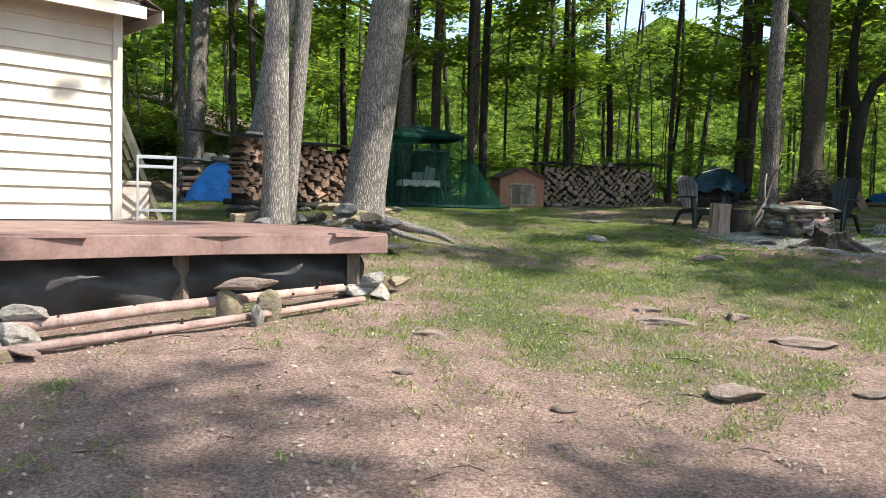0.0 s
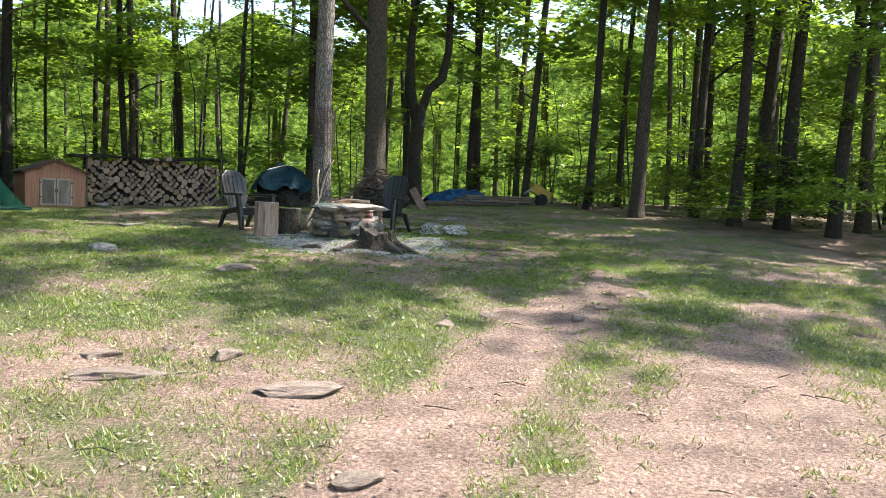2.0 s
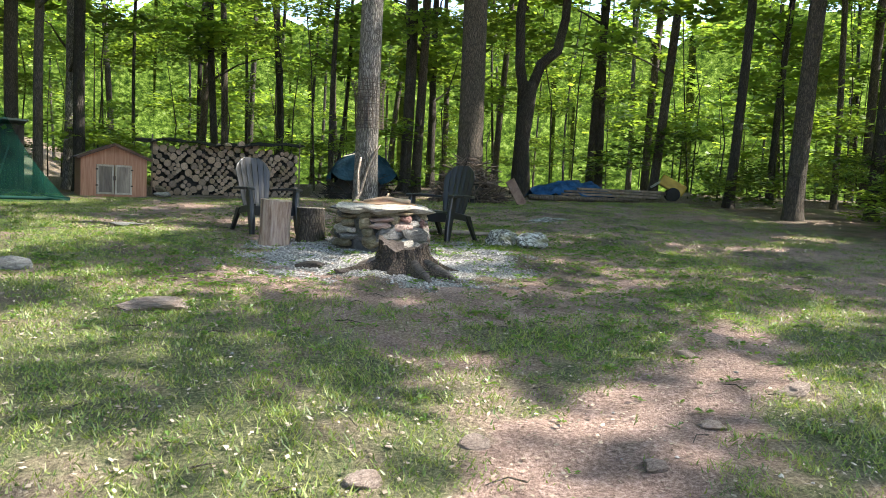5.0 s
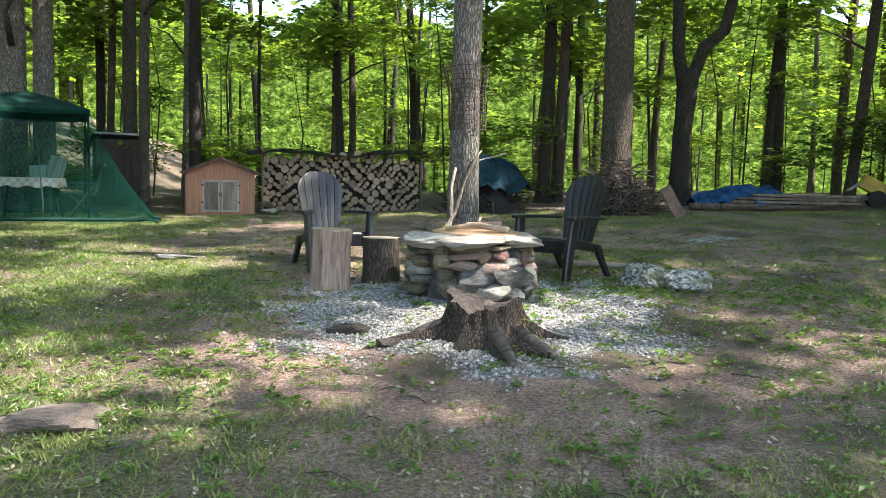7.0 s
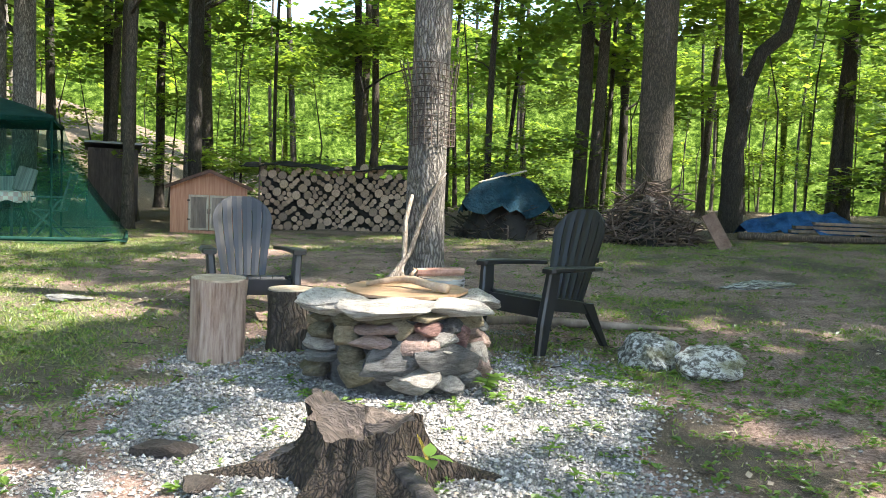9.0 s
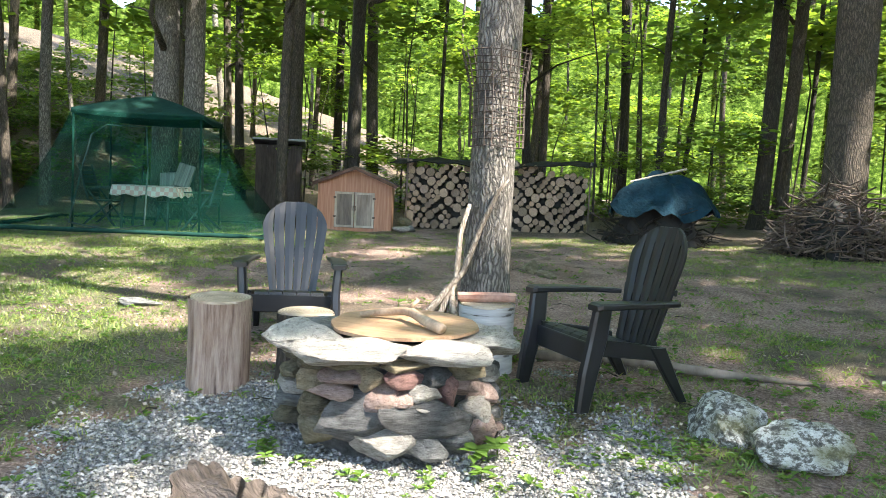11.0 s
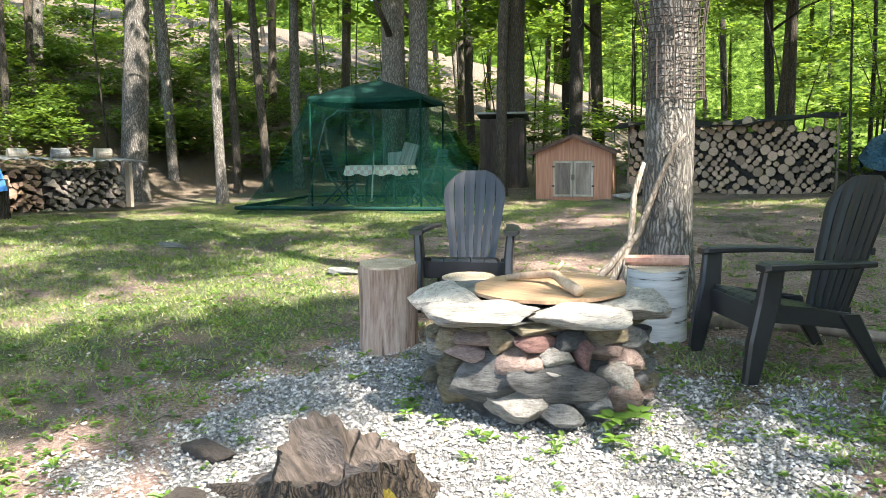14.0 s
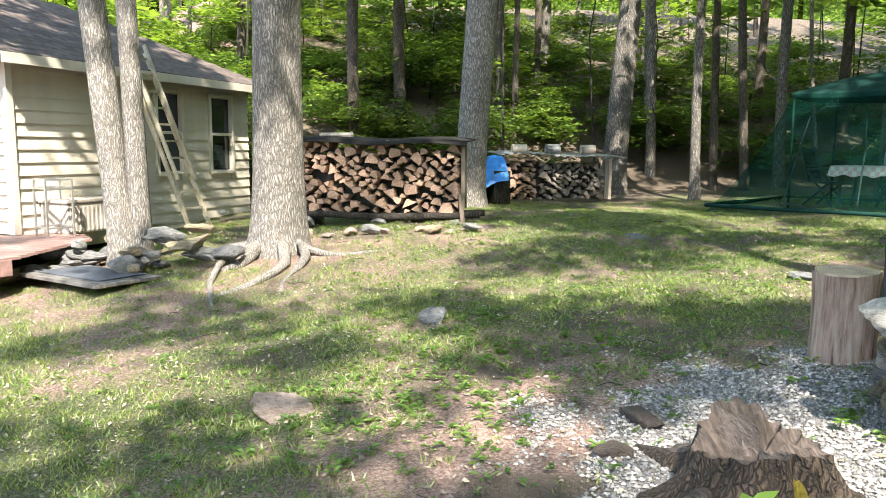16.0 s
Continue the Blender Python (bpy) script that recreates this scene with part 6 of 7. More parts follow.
    # wire basket round the trunk
    WIRE = mottled("rusty_wire", (0.03, 0.022, 0.018), (0.09, 0.06, 0.045), 9, 0.6)
    wb = thing("wire_mesh", Matrix.Translation((tx + 0.02, ty, z + 1.40)), "rusty wire mesh wrapped round the trunk", "wire mesh")
    lst = []
    for k in range(15):
        zz = k * 0.045
        fl = 0.19 + 0.05 * (k > 9) * (k - 9) / 5
        lst.append(tube_arrays([(fl * math.cos(a) - 0.03 * (k > 7), fl * math.sin(a), zz + 0.006 * math.sin(3 * a)) for a in [i * 0.4488 for i in range(15)]], [0.004] * 15, 4, 0, 0, False))
    for i in range(22):
        a = i * 0.2856
        lst.append(tube_arrays([(0.19 * math.cos(a), 0.19 * math.sin(a), 0), (0.19 * math.cos(a) - 0.01, 0.19 * math.sin(a), 0.4), (0.24 * math.cos(a) - 0.03, 0.24 * math.sin(a), 0.66)], [0.004] * 3, 4, 0, 0, False))
    part_mesh("mesh", mesh_of("mesh", *join_arrays(lst), WIRE), wb)
    # a fallen branch behind the second chair and pale stone by the shed
    br = thing("fallen_branch", Matrix.Translation((6.6, 13.4, ground(6.6, 13.4))), "fallen branch lying behind the chair", "branch")
    part_mesh("branch", mesh_of("branch", *tube_arrays([(-0.9, -0.25, 0.04), (-0.2, 0.0, 0.05), (0.4, -0.02, 0.04), (1.0, 0.1, 0.02)], [0.045, 0.04, 0.03, 0.012], 8, 0.12, 1), TIMBER, True), br)
    round_rocks([(1.42, 20.9, 0.30, "w", 0), (1.5, 21.15, 0.26, "g", 0), (1.35, 21.25, 0.36, "m", 0.1), (14.9, 20.5, 0.45, "g", 0)], 12, "grey rock by the shed and the wood's edge", "rocks by the shed")


small_things()

# ---- named trees ----
FT = make_tree(5.40, 13.45, 0.165, 13, BARK_GREY, (0.012, 0.0), 0.03, 101, (5, 2.6), "straight maple with rough grey bark beside the fire pit", "yard trees", 0.45, crown_base=6.5)
make_tree(-1.34, 9.20, 0.29, 15, BARK_PALE, (0.12, 0.0), 0.03, 102, (6, 3.2), "thick old tree with furrowed pale grey bark and spreading roots", "yard trees", 0.45, crown_base=6.5)
make_tree(-1.98, 7.45, 0.165, 12, BARK_PALE, (0.015, -0.07), 0.02, 103, (4, 2.4), "slender pale trunk of a double tree at the deck", "yard trees", 0.35, crown_base=7)
make_tree(-1.93, 7.64, 0.125, 12, BARK_PALE, (0.07, -0.02), 0.02, 104, (3, 2.4), "slimmer second trunk of the double tree at the deck", "yard trees", 0.35, crown_base=7)
make_tree(-4.45, 12.55, 0.26, 15, BARK_PALE, (0.14, 0.03), 0.04, 105, (5, 3.2), "leaning white-barked tree behind the firewood", "yard trees", 0.4, crown_base=7)
make_tree(-8.0, 17.2, 0.27, 15, BARK_GREY, (0.0, 0.06), 0.04, 106, (5, 3.2), "grey trunk on the slope behind the tin-covered wood", "yard trees", 0.4, crown_base=6)
make_tree(8.45, 21.3, 0.33, 17, BARK_BROWN, (0.004, 0.0), 0.02, 107, (7, 4.0), "thick straight oak with brown furrowed bark at the wood's edge", "yard trees", 0.4, crown_base=6)
make_tree(-3.6, 20.6, 0.26, 15, BARK_GREY, (0.0, 0.0), 0.02, 108, (6, 3.2), "pair of grey trunks behind the gazebo, the thicker one", "yard trees", 0.3)
make_tree(-3.15, 20.9, 0.22, 15, BARK_GREY, (0.01, 0.0), 0.02, 109, (4, 3.0), "second of the paired grey trunks behind the gazebo", "yard trees", 0.3)


def surface_roots(x, y, specs, name="root"):
    """Roots that run out from a trunk over the ground."""
    for i, (a, ln, r) in enumerate(specs):
        pts, rad = [], []
        for k in range(7):
            t = k / 6
            aa = radians(a) + 0.35 * math.sin(t * 3 + i)
            px, py = x + math.cos(aa) * (0.22 + ln * t), y + math.sin(aa) * (0.22 + ln * t)
            pts.append((px, py, ground(px, py) + 0.14 * (1 - t) ** 2 + 0.012 * math.sin(k * 2 + i) - 0.02 * t))
            rad.append(r * (1 - 0.75 * t))
        ob = part_mesh("root", mesh_of("root", *tube_arrays(pts, rad, 8, 0.12, i), BARK_PALE, True))
        tagged(ob, "bare grey tree root running over the ground", "root", "roots of the old tree")


surface_roots(-1.34, 9.20, [(-60, 1.0, 0.09), (-20, 1.9, 0.08), (15, 1.5, 0.07), (-95, 0.9, 0.08), (50, 1.1, 0.06), (-40, 2.3, 0.05)])


def forked_tree():
    x, y = 10.5, 23.8
    t = thing("tree", Matrix.Translation((x, y, ground(x, y) - 0.02)), "dark tree forking into two crooked stems", "tree", "forest trees")
    part_mesh("trunk", mesh_of("trunk", *tube_arrays([(0, 0, -0.3), (0, 0, 0.2), (-0.05, 0, 1.6), (0.05, 0, 2.6), (0.1, 0, 3.2)], [0.34, 0.25, 0.21, 0.22, 0.2], 14, 0.08, 1), BARK_DARK, True), t)
    part_mesh("stem", mesh_of("stem", *tube_arrays([(0.05, 0, 2.7), (0.4, 0, 3.7), (0.85, 0, 4.1), (1.05, 0, 5.0), (1.1, 0, 7.5), (1.3, 0.1, 12)], [0.16, 0.14, 0.14, 0.12, 0.1, 0.04], 12, 0.08, 2), BARK_DARK, True), t)
    part_mesh("stem", mesh_of("stem", *tube_arrays([(0.0, 0, 2.6), (-0.2, 0, 3.6), (-0.25, 0, 5.0), (0.05, 0, 7.5), (0.1, 0.1, 12)], [0.16, 0.14, 0.13, 0.1, 0.04], 12, 0.08, 3), BARK_DARK, True), t)
    for k in range(5):
        part_mesh("crown", CROWNS[k], t, "", Matrix.Translation((0.5 * math.sin(k * 2) + 0.5, 0.8 * math.cos(k * 2), 6 + 1.4 * k)) @ Matrix.Diagonal((1.7, 1.7, 1.3, 1)))


forked_tree()
NORTH = [(-10.1, 31.4, 0.17), (-6.8, 27.6, 0.16), (-4.8, 26.7, 0.16), (-2.6, 23.8, 0.2), (-4.8, 29.7, 0.16), (-1.0, 23.6, 0.17), (-1.6, 25.9, 0.18), (-0.6, 27.9, 0.06), (1.8, 28.1, 0.14), (1.9, 29.1, 0.13), (5.3, 26.3, 0.1), (7.4, 25.5, 0.2), (7.8, 25.9, 0.17), (8.5, 30.5, 0.08), (9.3, 32.5, 0.17), (11.4, 30.7, 0.14), (13.6, 26.8, 0.15), (13.9, 26.8, 0.16), (15.1, 25.9, 0.14)]
EAST = [(14.1, 23.2, 0.15), (14.0, 19.0, 0.13), (17.0, 22.1, 0.11), (14.1, 16.8, 0.2), (16.1, 17.1, 0.15), (15.7, 15.1, 0.17), (17.7, 16.5, 0.21), (16.8, 14.7, 0.19), (16.7, 13.1, 0.17), (18.6, 14.0, 0.19)]
WEST = [(-5.7, 17.8, 0.12), (-7.9, 19.8, 0.11), (-7.4, 20.3, 0.12), (-7.6, 21.4, 0.15), (-1.1, 20.9, 0.12), (-3.8, 25.1, 0.12), (-1.5, 24.3, 0.15), (-14.1, 17.9, 0.12), (-11.5, 16.2, 0.1), (-17.5, 17.4, 0.18), (0.7, 32.4, 0.16), (-11.2, 26.5, 0.18), (-12.6, 16.2, 0.15), (-9.9, 11.6, 0.16), (-16.4, 14.1, 0.15), (-15.0, 18.5, 0.16), (-13.1, 9.2, 0.13), (-12.3, 24.4, 0.16)]
placed = [(5.4, 13.4), (-1.3, 9.2), (8.45, 21.3), (10.5, 23.8)]
rt = random.Random(77)
for grp, dark, lean in ((NORTH, BARK_DARK, 0.0), (EAST, BARK_DARK, 0.07), (WEST, BARK_BROWN, 0.0)):
    for i, (x, y, r) in enumerate(grp):
        make_tree(x, y, r * 0.88, rt.uniform(13, 17), dark if i % 3 else (BARK_GREY if grp is WEST else BARK_BROWN), (lean + rt.uniform(-0.03, 0.03), rt.uniform(-0.02, 0.02)), 0.08, 200 + len(placed), (4, 2.6), "straight forest tree with dark bark and thin green foliage" if grp is not WEST else "forest tree on the leafy slope", "forest trees", 0.35, limbs=i % 2 == 0, crown_base=4.0)
        placed.append((x, y))


# ---- forest ----
def clear_of(x, y, gap):
    return all((x - a) ** 2 + (y - b) ** 2 > gap * gap for a, b in placed)


def outside_yard(x, y):
    """Woods begin beyond the lawn."""
    if y > 24.0 and x < 14:
        return y > 24.5
    if x < -8.5 and y > 8:
        return True
    if x > 14.0 + max(0, (12 - y)) * 0.55:
        return True
    return y < -9 or (x < -14)


far_trunks = []
n_tr = 0
tries = 0
while n_tr < 150 and tries < 6000:
    tries += 1
    a = rt.uniform(-0.65 * math.pi, 0.75 * math.pi) + math.pi / 2
    d = 13 + 38 * rt.random() ** 0.8
    x, y = 4.5 + d * math.cos(a), 8 + d * math.sin(a)
    if not outside_yard(x, y) or not clear_of(x, y, 1.5):
        continue
    placed.append((x, y))
    n_tr += 1
    west = x < -7
    make_tree(x, y, rt.uniform(0.06, 0.17), rt.uniform(11, 18), (BARK_GREY if west else BARK_DARK) if rt.random() < 0.6 else BARK_BROWN, (rt.uniform(-0.04, 0.06), rt.uniform(-0.03, 0.03)), 0.12, 1000 + n_tr, (3, 2.6), "slender forest tree behind the yard's edge", "forest trees", 0.3, limbs=False, crown_base=3.5)

# thin saplings
sap = []
k = 0
while k < 170:
    a = rt.uniform(-0.6 * math.pi, 0.7 * math.pi) + math.pi / 2
    d = 14 + 26 * rt.random()
    x, y = 4.5 + d * math.cos(a), 8 + d * math.sin(a)
    if not outside_yard(x, y):
        continue
    k += 1
    z = ground(x, y)
    h = rt.uniform(3, 8)
    sap.append(tube_arrays([(x, y, z - 0.1), (x + rt.uniform(-0.3, 0.3), y + rt.uniform(-0.3, 0.3), z + h * 0.5), (x + rt.uniform(-0.8, 0.8), y, z + h)], [0.03, 0.022, 0.008], 5, 0, 0, False))
tagged(new("sapling_stems", mesh_of("sapling_stems", *join_arrays(sap), BARK_DARK, True)), "thin dark sapling stems in the understory", "saplings", "", "stuff")


# ---- understory foliage: bushes and low maple sprays ----
def understory(n, dmin, dmax, zlo, zhi, smin, smax, meshes, name, label, seed, amin=-0.6, amax=0.72, power=1.0):
    rng = random.Random(seed)
    k = 0
    root = thing(name, Matrix.Translation((4.5, 22, 0)), label, "foliage", "", "stuff")
    while k < n:
        a = rng.uniform(amin * math.pi, amax * math.pi) + math.pi / 2
        d = dmin + (dmax - dmin) * rng.random() ** power
        x, y = 4.5 + d * math.cos(a), 8 + d * math.sin(a)
        if not outside_yard(x, y) and not (zlo > 3 and y > 19):
            continue
        k += 1
        s = rng.uniform(smin, smax)
        z = ground(x, y) + rng.uniform(zlo, zhi) + s * 0.3
        part_mesh("foliage", rng.choice(meshes), root, "", Matrix.Translation((x - 4.5, y - 22, z)) @ Matrix.Rotation(rng.uniform(0, 6.28), 4, "Z") @ Matrix.Diagonal((s, s, s * rng.uniform(0.55, 0.9), 1)))


MAPLE = [clump_mesh("foliage", 60 + i, 1.0, 40, 18, 0.11, LEAF, 0.5, 0.30) for i in range(5)]
MAPLE_FAR = [clump_mesh("foliage", 70 + i, 1.0, 26, 14, 0.16, LEAF, 0.5, 0.36) for i in range(5)]
understory(270, 9.5, 30, 0.0, 1.2, 0.5, 1.2, CROWNS_LOW + MAPLE[:2], "undergrowth", "green bushes and saplings at the wood's edge", 51)
understory(310, 10.5, 34, 0.8, 6.0, 0.7, 1.6, MAPLE, "maple_understory", "sunlit yellow-green maple leaves among the trunks", 52)
understory(260, 24, 50, 1.0, 15.0, 1.6, 3.0, MAPLE_FAR, "forest_foliage", "bright green leaves deep in the woods", 53)


understory(330, 12.5, 32, 0.0, 1.0, 0.5, 1.1, CROWNS_LOW, "hillside_ferns", "ferns and seedlings on the leafy slope", 54, 0.16, 0.6)


# ---- unseen leaf clumps added to shade the yard ----
def shade_canopy():
    rng = random.Random(91)
    root = thing("tree_canopy", Matrix.Translation((8, 12, 0)), "unseen loose leaf clumps added to cast dappled shade on the yard", "foliage", "", "stuff")
    d = SUN / SUN.z
    k = 0
    for gx in np.arange(-9, 17, 1.5):
        for gy in np.arange(-6, 26, 1.5):
            px, py = gx + rng.uniform(-0.75, 0.75), gy + rng.uniform(-0.75, 0.75)
            shade = 0.0
            near_pit = math.hypot(px - 5.3, py - 12.2) < 1.8
            if py > 6.9 + 0.25 * max(0.0, px - 5.5):
                shade = 0.60 if py < 12.5 else 0.90
                if px > 6.6:
                    shade = 0.85
                elif px < 4.6 and py < 12:
                    shade = 0.62
            elif py < 2.2 and px < 3.4:
                shade = 0.90
            elif py < -1.5:
                shade = 0.7
            if 5.6 < py < 11.0 and -4.5 < px < -0.5:
                shade = 0.5
            if near_pit:
                shade = 0.95
            if rng.random() > shade:
                continue
            # The clump goes up the sun's ray from the ground spot it shades.
            h = rng.uniform(8, 13)
            s = rng.uniform(1.05, 1.45) if near_pit else rng.uniform(0.6, 1.25)
            part_mesh("foliage", rng.choice(CROWNS), root, "", Matrix.Translation((px + d.x * h - 8, py + d.y * h - 12, h)) @ Matrix.Rotation(rng.uniform(0, 6.28), 4, "Z") @ Matrix.Diagonal((s, s, s * 0.7, 1)))
            k += 1
    return k


shade_canopy()


# ---- far woods: a glowing painted curtain ----
def backdrop():
    m = bpy.data.materials.new("glowing_far_woods")
    m.use_nodes = True
    nt = m.node_tree
    nt.nodes.clear()
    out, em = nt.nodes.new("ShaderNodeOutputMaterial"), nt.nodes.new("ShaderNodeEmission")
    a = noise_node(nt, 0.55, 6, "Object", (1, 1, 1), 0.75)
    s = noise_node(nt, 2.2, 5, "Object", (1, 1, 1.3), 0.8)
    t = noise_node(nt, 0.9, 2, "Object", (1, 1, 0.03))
    # The curtain glows by itself; sunlit leaves and dark hollows are in its colour.
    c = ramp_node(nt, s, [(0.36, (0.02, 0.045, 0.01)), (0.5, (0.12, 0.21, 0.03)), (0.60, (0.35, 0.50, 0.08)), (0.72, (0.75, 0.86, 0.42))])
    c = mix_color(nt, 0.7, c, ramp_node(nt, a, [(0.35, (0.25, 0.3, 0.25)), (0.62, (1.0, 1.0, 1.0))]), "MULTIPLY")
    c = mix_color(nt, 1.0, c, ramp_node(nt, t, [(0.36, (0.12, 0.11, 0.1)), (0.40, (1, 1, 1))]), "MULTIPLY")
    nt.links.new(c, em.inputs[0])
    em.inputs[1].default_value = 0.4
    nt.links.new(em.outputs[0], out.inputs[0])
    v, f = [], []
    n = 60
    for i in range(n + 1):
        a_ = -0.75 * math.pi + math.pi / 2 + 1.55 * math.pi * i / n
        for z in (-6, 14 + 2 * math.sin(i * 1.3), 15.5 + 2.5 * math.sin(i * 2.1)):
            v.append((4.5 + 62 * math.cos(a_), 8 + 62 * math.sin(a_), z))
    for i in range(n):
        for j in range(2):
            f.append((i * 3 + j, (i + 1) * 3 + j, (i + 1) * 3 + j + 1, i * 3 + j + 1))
    tagged(new("backdrop", mesh_of("backdrop", v, f, m, True)), "glowing curtain painted as far woods with sunlit leaves", "backdrop", "", "structure")


backdrop()


# ---- grass, gravel, litter ----
def grass():
    rs = np.random.RandomState(3)
    # tufts, each of several blades
    n = 150000
    y = -3 + 24 * rs.rand(n) ** 1.25
    x = -5.5 + 19 * rs.rand(n)
    g, gr, li = covers(x, y)
    n3 = value_noise(x * 5, y * 5, 9)
    keep = (rs.rand(n) < np.clip((g + 0.55 * (n3 - 0.5) - 0.22) * 1.9, 0.012, 1) * (1 - gr * 0.96) * (1 - li)) & (np.hypot(x - PIT[0], y - PIT[1]) > 0.62)
    keep &= ~((x < -0.2) & (y < 5.9) & (y > 1.5) & (y - 5.28 > 1.0 * (x + 0.05) - 0.4)) & (np.hypot(x - 5.56, y - 10.42) > 0.33)
    x, y = x[keep], y[keep]
    b = 7
    X, Y = np.repeat(x, b) + rs.randn(len(x) * b) * 0.035, np.repeat(y, b) + rs.randn(len(x) * b) * 0.035
    m = len(X)
    Z = ground_np(X, Y) - 0.005 + 0.012 * value_noise(X * 6, Y * 6, 5)
    a = rs.rand(m) * 6.283
    h = 0.015 + 0.026 * rs.rand(m) * (0.5 + value_noise(X * 1.3, Y * 1.3, 12))
    w = 0.003 + 0.003 * rs.rand(m)
    lean = h * rs.uniform(0.3, 1.3, m)
    a2 = rs.rand(m) * 6.283
    p = np.stack([X, Y, Z], -1)
    side = np.stack([np.cos(a) * w, np.sin(a) * w, 0 * w], -1)
    tip = p + np.stack([np.cos(a2) * lean, np.sin(a2) * lean, h], -1)
    v = np.stack([p - side, p + side, tip], 1).reshape(-1, 3)
    tagged(new("grass", mesh_of("grass", v, np.arange(m * 3).reshape(-1, 3), GRASS)), "short patchy yellow-green grass", "grass", "", "stuff")


def scatter_stones():
    rs = np.random.RandomState(8)
    n = 90000
    x, y = rs.uniform(3.3, 8.0, n), rs.uniform(9.0, 13.4, n)
    g, gr, li = covers(x, y)
    keep = (rs.rand(n) < gr ** 0.7) & (np.hypot(x - 5.56, y - 10.42) > 0.3)
    x, y = x[keep], y[keep]
    n2 = 500
    x = np.r_[x, rs.uniform(-2, 9, n2)]
    y = np.r_[y, rs.uniform(-1.5, 9, n2)]
    m = len(x)
    s = 0.005 + 0.0105 * rs.rand(m) ** 2
    z = ground_np(x, y) + s * 0.4
    o = np.array([(1, 0, 0), (0, 1, 0), (-1, 0, 0), (0, -1, 0), (0, 0, 0.7), (0, 0, -0.7)], float)
    v = o[None] * s[:, None, None] * (0.7 + 0.6 * rs.rand(m, 6, 1))
    a = rs.rand(m) * 6.283
    c, q = np.cos(a)[:, None], np.sin(a)[:, None]
    v = np.stack([v[..., 0] * c - v[..., 1] * q, v[..., 0] * q + v[..., 1] * c, v[..., 2]], -1) + np.stack([x, y, z], -1)[:, None]
    tri = np.array([(0, 1, 4), (1, 2, 4), (2, 3, 4), (3, 0, 4), (1, 0, 5), (2, 1, 5), (3, 2, 5), (0, 3, 5)])
    f = (tri[None] + np.arange(m)[:, None, None] * 6).reshape(-1, 3)
    tagged(new("gravel", mesh_of("gravel", v.reshape(-1, 3), f, mottled("gravel", (0.14, 0.13, 0.12), (0.47, 0.445, 0.42), 30, 0.8, island=True, amount=0.5))), "loose pale grey crushed gravel", "gravel", "", "stuff")


def litter():
    rs = np.random.RandomState(6)
    n = 130000
    x, y = rs.uniform(-5, 14, n), -2.5 + 25 * rs.rand(n) ** 1.15
    s = rs.uniform(0.006, 0.022, n) * (rs.rand(n) ** 0.6)
    z = ground_np(x, y) + 0.014
    a = rs.rand(n) * 6.283
    tl = rs.randn(n) * 0.25
    ux = np.stack([np.cos(a), np.sin(a), tl], -1) * s[:, None]
    uy = np.stack([-np.sin(a), np.cos(a), rs.randn(n) * 0.25], -1) * (s * rs.uniform(0.35, 0.8, n))[:, None]
    p = np.stack([x, y, z], -1)
    v = np.stack([p - ux, p + uy, p + ux, p - uy], 1).reshape(-1, 3)
    tagged(new("leaf_litter", mesh_of("leaf_litter", v, np.arange(n * 4).reshape(-1, 4), LITTER)), "dry leaves and bark chips scattered on the ground", "leaf litter", "", "stuff")
    # twigs
    rng = random.Random(9)
    tw = []
    for _ in range(420):
        x, y = rng.uniform(-2, 10), rng.uniform(-1.5, 20)
        a, l = rng.uniform(0, 6.28), rng.uniform(0.05, 0.22)
        z = ground(x, y) + 0.015
        tw.append(tube_arrays([(x, y, z), (x + math.cos(a) * l * 0.5, y + math.sin(a) * l * 0.5, z + 0.012), (x + math.cos(a + 0.3) * l, y + math.sin(a + 0.3) * l, z)], [0.004, 0.0035, 0.002], 4, 0, 0, False))
    tagged(new("twigs", mesh_of("twigs", *join_arrays(tw), BARK_BROWN)), "small dry twigs on the ground", "twigs", "", "stuff")


grass()
scatter_stones()
litter()


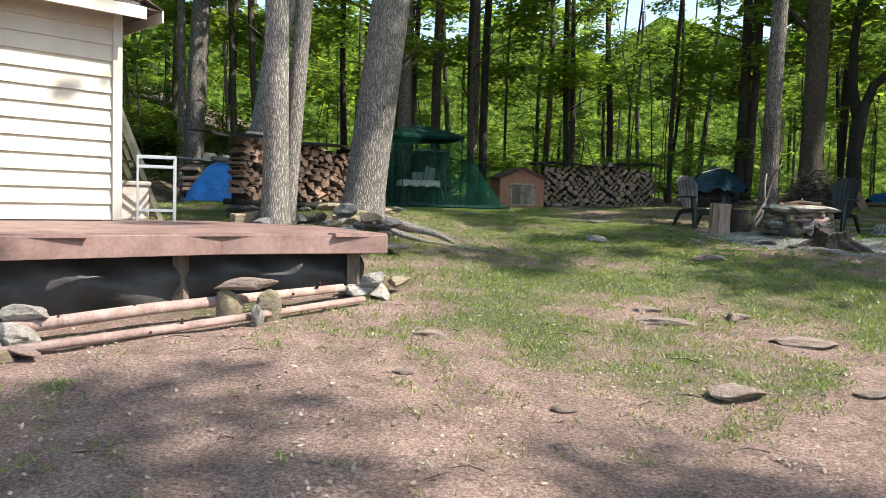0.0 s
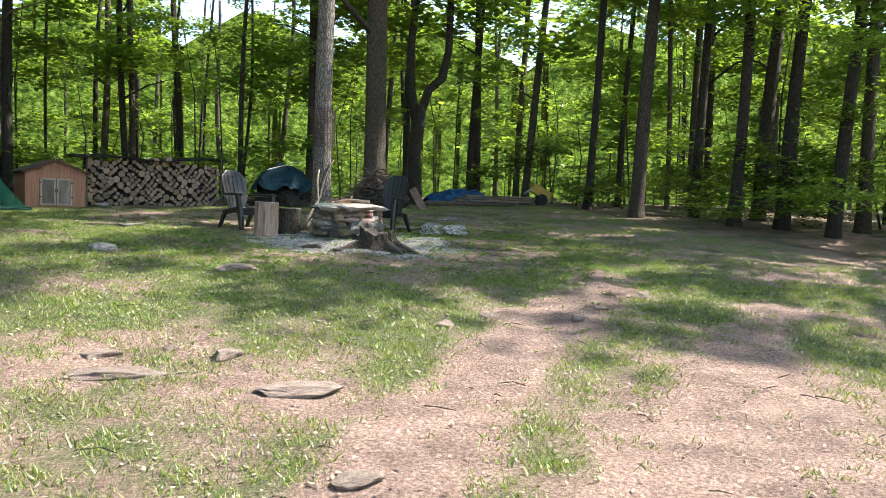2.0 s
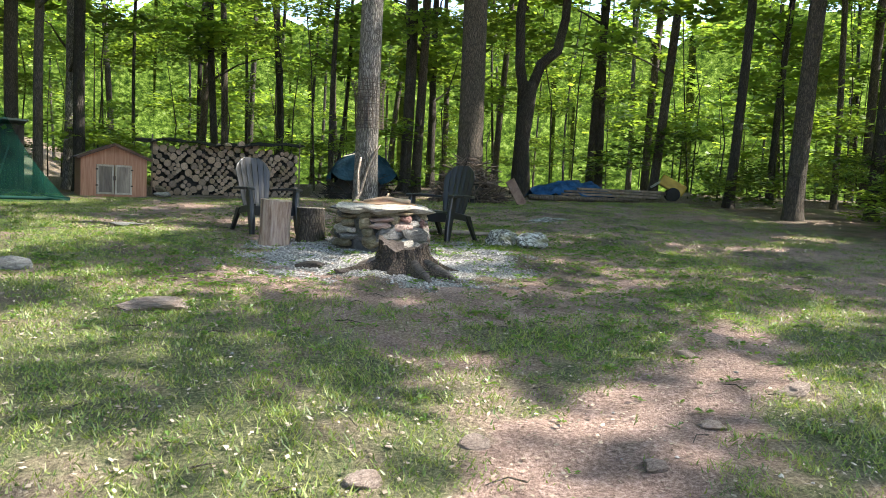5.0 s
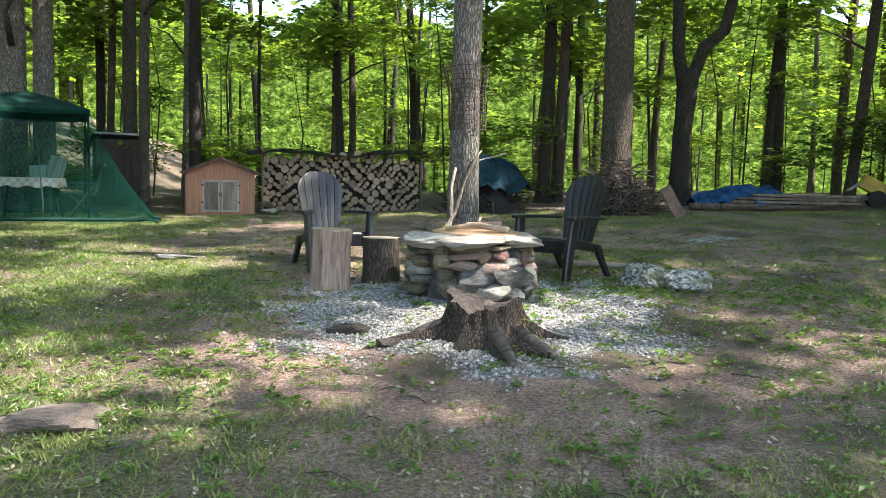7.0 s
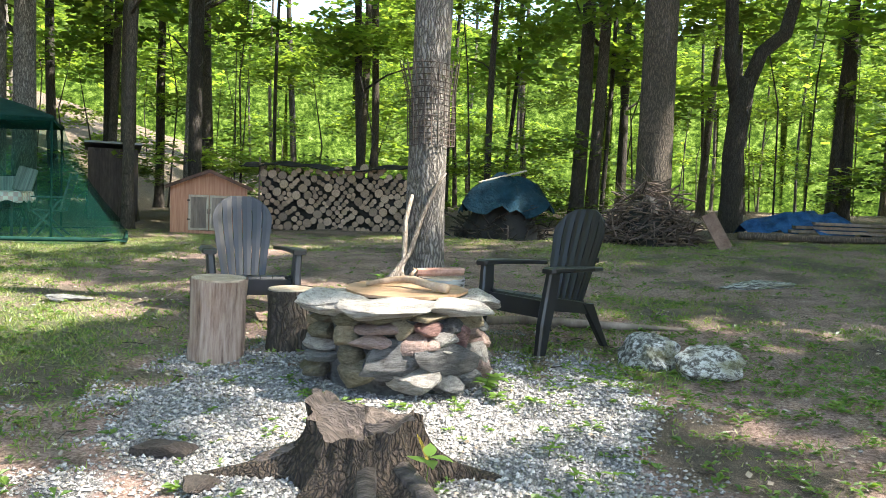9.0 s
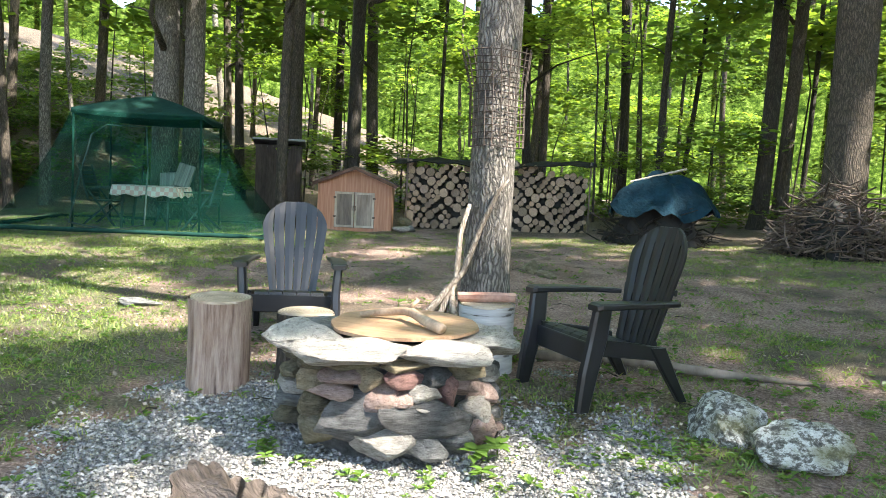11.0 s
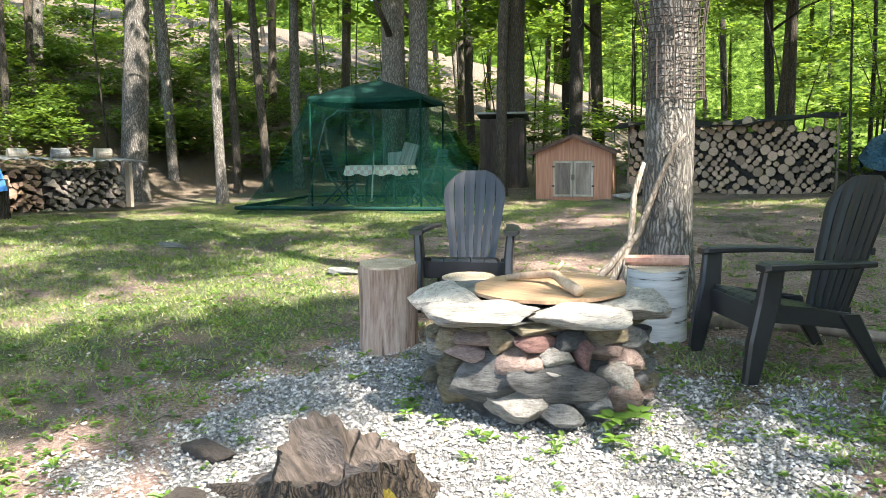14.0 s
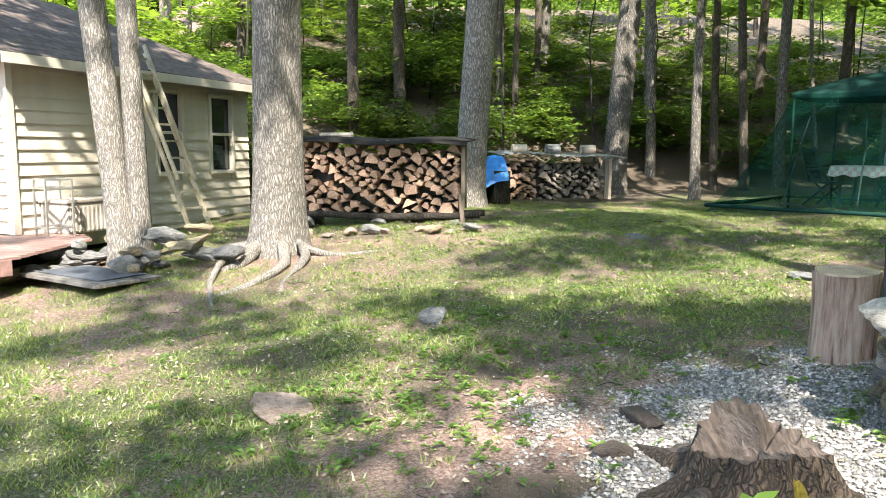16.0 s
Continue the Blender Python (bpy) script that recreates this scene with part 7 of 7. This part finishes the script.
def weeds():
    rs = np.random.RandomState(31)
    rng = random.Random(31)
    spots_ = []
    for _ in range(60):
        a = rng.uniform(0, 6.28)
        spots_.append((PIT[0] + 0.62 * math.cos(a) + rng.uniform(-0.05, 0.1), PIT[1] + 0.62 * math.sin(a), 1.0 if abs(math.sin(a)) > 0.3 else 0.6))
    for cx, cy, n, sp in ((7.3, 12.3, 60, 0.7), (6.9, 13.4, 70, 1.1), (4.0, 9.4, 40, 0.5), (5.8, 10.0, 10, 0.25), (8.2, 10.5, 60, 1.2), (2.2, 11.5, 110, 1.6), (0.8, 14.5, 120, 2.0), (8.5, 14.5, 160, 2.2), (2.6, 8.6, 60, 1.3), (7.9, 9.8, 90, 0.9), (8.0, 11.6, 90, 0.8), (3.2, 10.2, 60, 0.8), (6.9, 8.6, 60, 0.8), (5.2, 16.5, 60, 2.0), (-1.5, 12.5, 120, 2.2), (6.0, 8.5, 60, 1.6)):
        spots_ += [(cx + rng.gauss(0, sp), cy + rng.gauss(0, sp), rng.uniform(0.6, 1.3)) for _ in range(n * 4)]
    v, f = [], []
    for x, y, s in spots_:
        if math.hypot(x - PIT[0], y - PIT[1]) < 0.58:
            continue
        z = ground(x, y)
        for k in range(rng.randrange(5, 10)):
            a, ln = rng.uniform(0, 6.28), s * rng.uniform(0.015, 0.045)
            up = rng.uniform(0.15, 0.9)
            d = Vector((math.cos(a), math.sin(a), 0))
            sd = Vector((-d.y, d.x, 0)) * ln * 0.30
            b0 = Vector((x, y, z + 0.005)) + d * ln * 0.2 + Vector((0, 0, ln * up * 0.5))
            m1 = b0 + d * ln * 0.5 + Vector((0, 0, ln * up * 0.5))
            tp = b0 + d * ln * 1.1 + Vector((0, 0, ln * up * 0.35))
            i = len(v)
            v += [b0, m1 + sd, tp, m1 - sd]
            f.append((i, i + 1, i + 2, i + 3))
    tagged(new("weeds", mesh_of("weeds", v, f, WEED)), "low broad-leaved weeds among grass and gravel", "weeds", "", "stuff")


weeds()


def seedling(x, y, z, leaves, size, label, seed):
    """A young plant: thin stem and broad pointed leaves with a fold along the middle."""
    rng = random.Random(seed)
    t = thing("seedling", Matrix.Translation((x, y, z)), label, "plant", "seedlings")
    top = Vector((0.01, 0.0, size * 0.9))
    part_mesh("stem", mesh_of("stem", *tube_arrays([(0, 0, -0.03), (0.004, 0.004, size * 0.5), top], [0.003, 0.0025, 0.002], 5), LEAF_LOW), t)
    out = [(0.0, 0.0), (0.18, 0.17), (0.40, 0.25), (0.62, 0.20), (0.82, 0.09), (1.0, 0.0)]
    for k in range(leaves):
        a = 6.283 * k / leaves + rng.uniform(-0.4, 0.4)
        d, ln, droop = Vector((math.cos(a), math.sin(a), 0)), size * rng.uniform(0.7, 1.15), rng.uniform(0.05, 0.4)
        sd = Vector((-d.y, d.x, 0))
        base = top * (0.6 + 0.4 * rng.random())
        v, f = [], []
        for u, w in out:
            mid = base + d * (u * ln) + Vector((0, 0, ln * (0.25 * u - droop * u * u)))
            v += [mid + sd * (w * ln) + Vector((0, 0, 0.10 * w * ln)), mid, mid - sd * (w * ln) + Vector((0, 0, 0.10 * w * ln))]
        for i in range(len(out) - 1):
            f += [(3 * i, 3 * i + 1, 3 * i + 4, 3 * i + 3), (3 * i + 1, 3 * i + 2, 3 * i + 5, 3 * i + 4)]
        part_mesh("leaf", mesh_of("leaf", v, f, WEED, True), t)
    return t


for i, (x, y, dz, n, sz, lab) in enumerate([
        (5.86, 10.10, 0.10, 4, 0.13, "bright green broad-leaved seedling growing against the stump"), (5.70, 9.98, 0.0, 5, 0.07, "small green seedling at the foot of the stump"),
        (6.02, 11.46, 0.0, 12, 0.10, "leafy green plant between the gravel and the fire pit"), (6.08, 11.60, 0.0, 12, 0.09, "leafy green plant between the gravel and the fire pit"), (6.08, 11.36, 0.0, 9, 0.07, "leafy green plant in the gravel"),
        (5.22, 12.35, 0.40, 4, 0.10, "broad green leaves behind the fire pit"), (6.35, 10.75, 0.0, 5, 0.055, "small green seedling in the gravel"), (6.62, 10.55, 0.0, 4, 0.06, "small green seedling in the gravel"),
        (6.45, 10.52, 0.0, 4, 0.05, "small green seedling in the gravel"), (6.60, 9.95, 0.0, 5, 0.07, "small maple seedling in the leaf litter"), (5.05, 11.22, 0.0, 6, 0.06, "leafy green plant at the foot of the fire pit"),
        (5.16, 11.12, 0.0, 6, 0.06, "leafy green plant at the foot of the fire pit")]):
    seedling(x, y, ground(x, y) + dz, n, sz, lab, 700 + i)
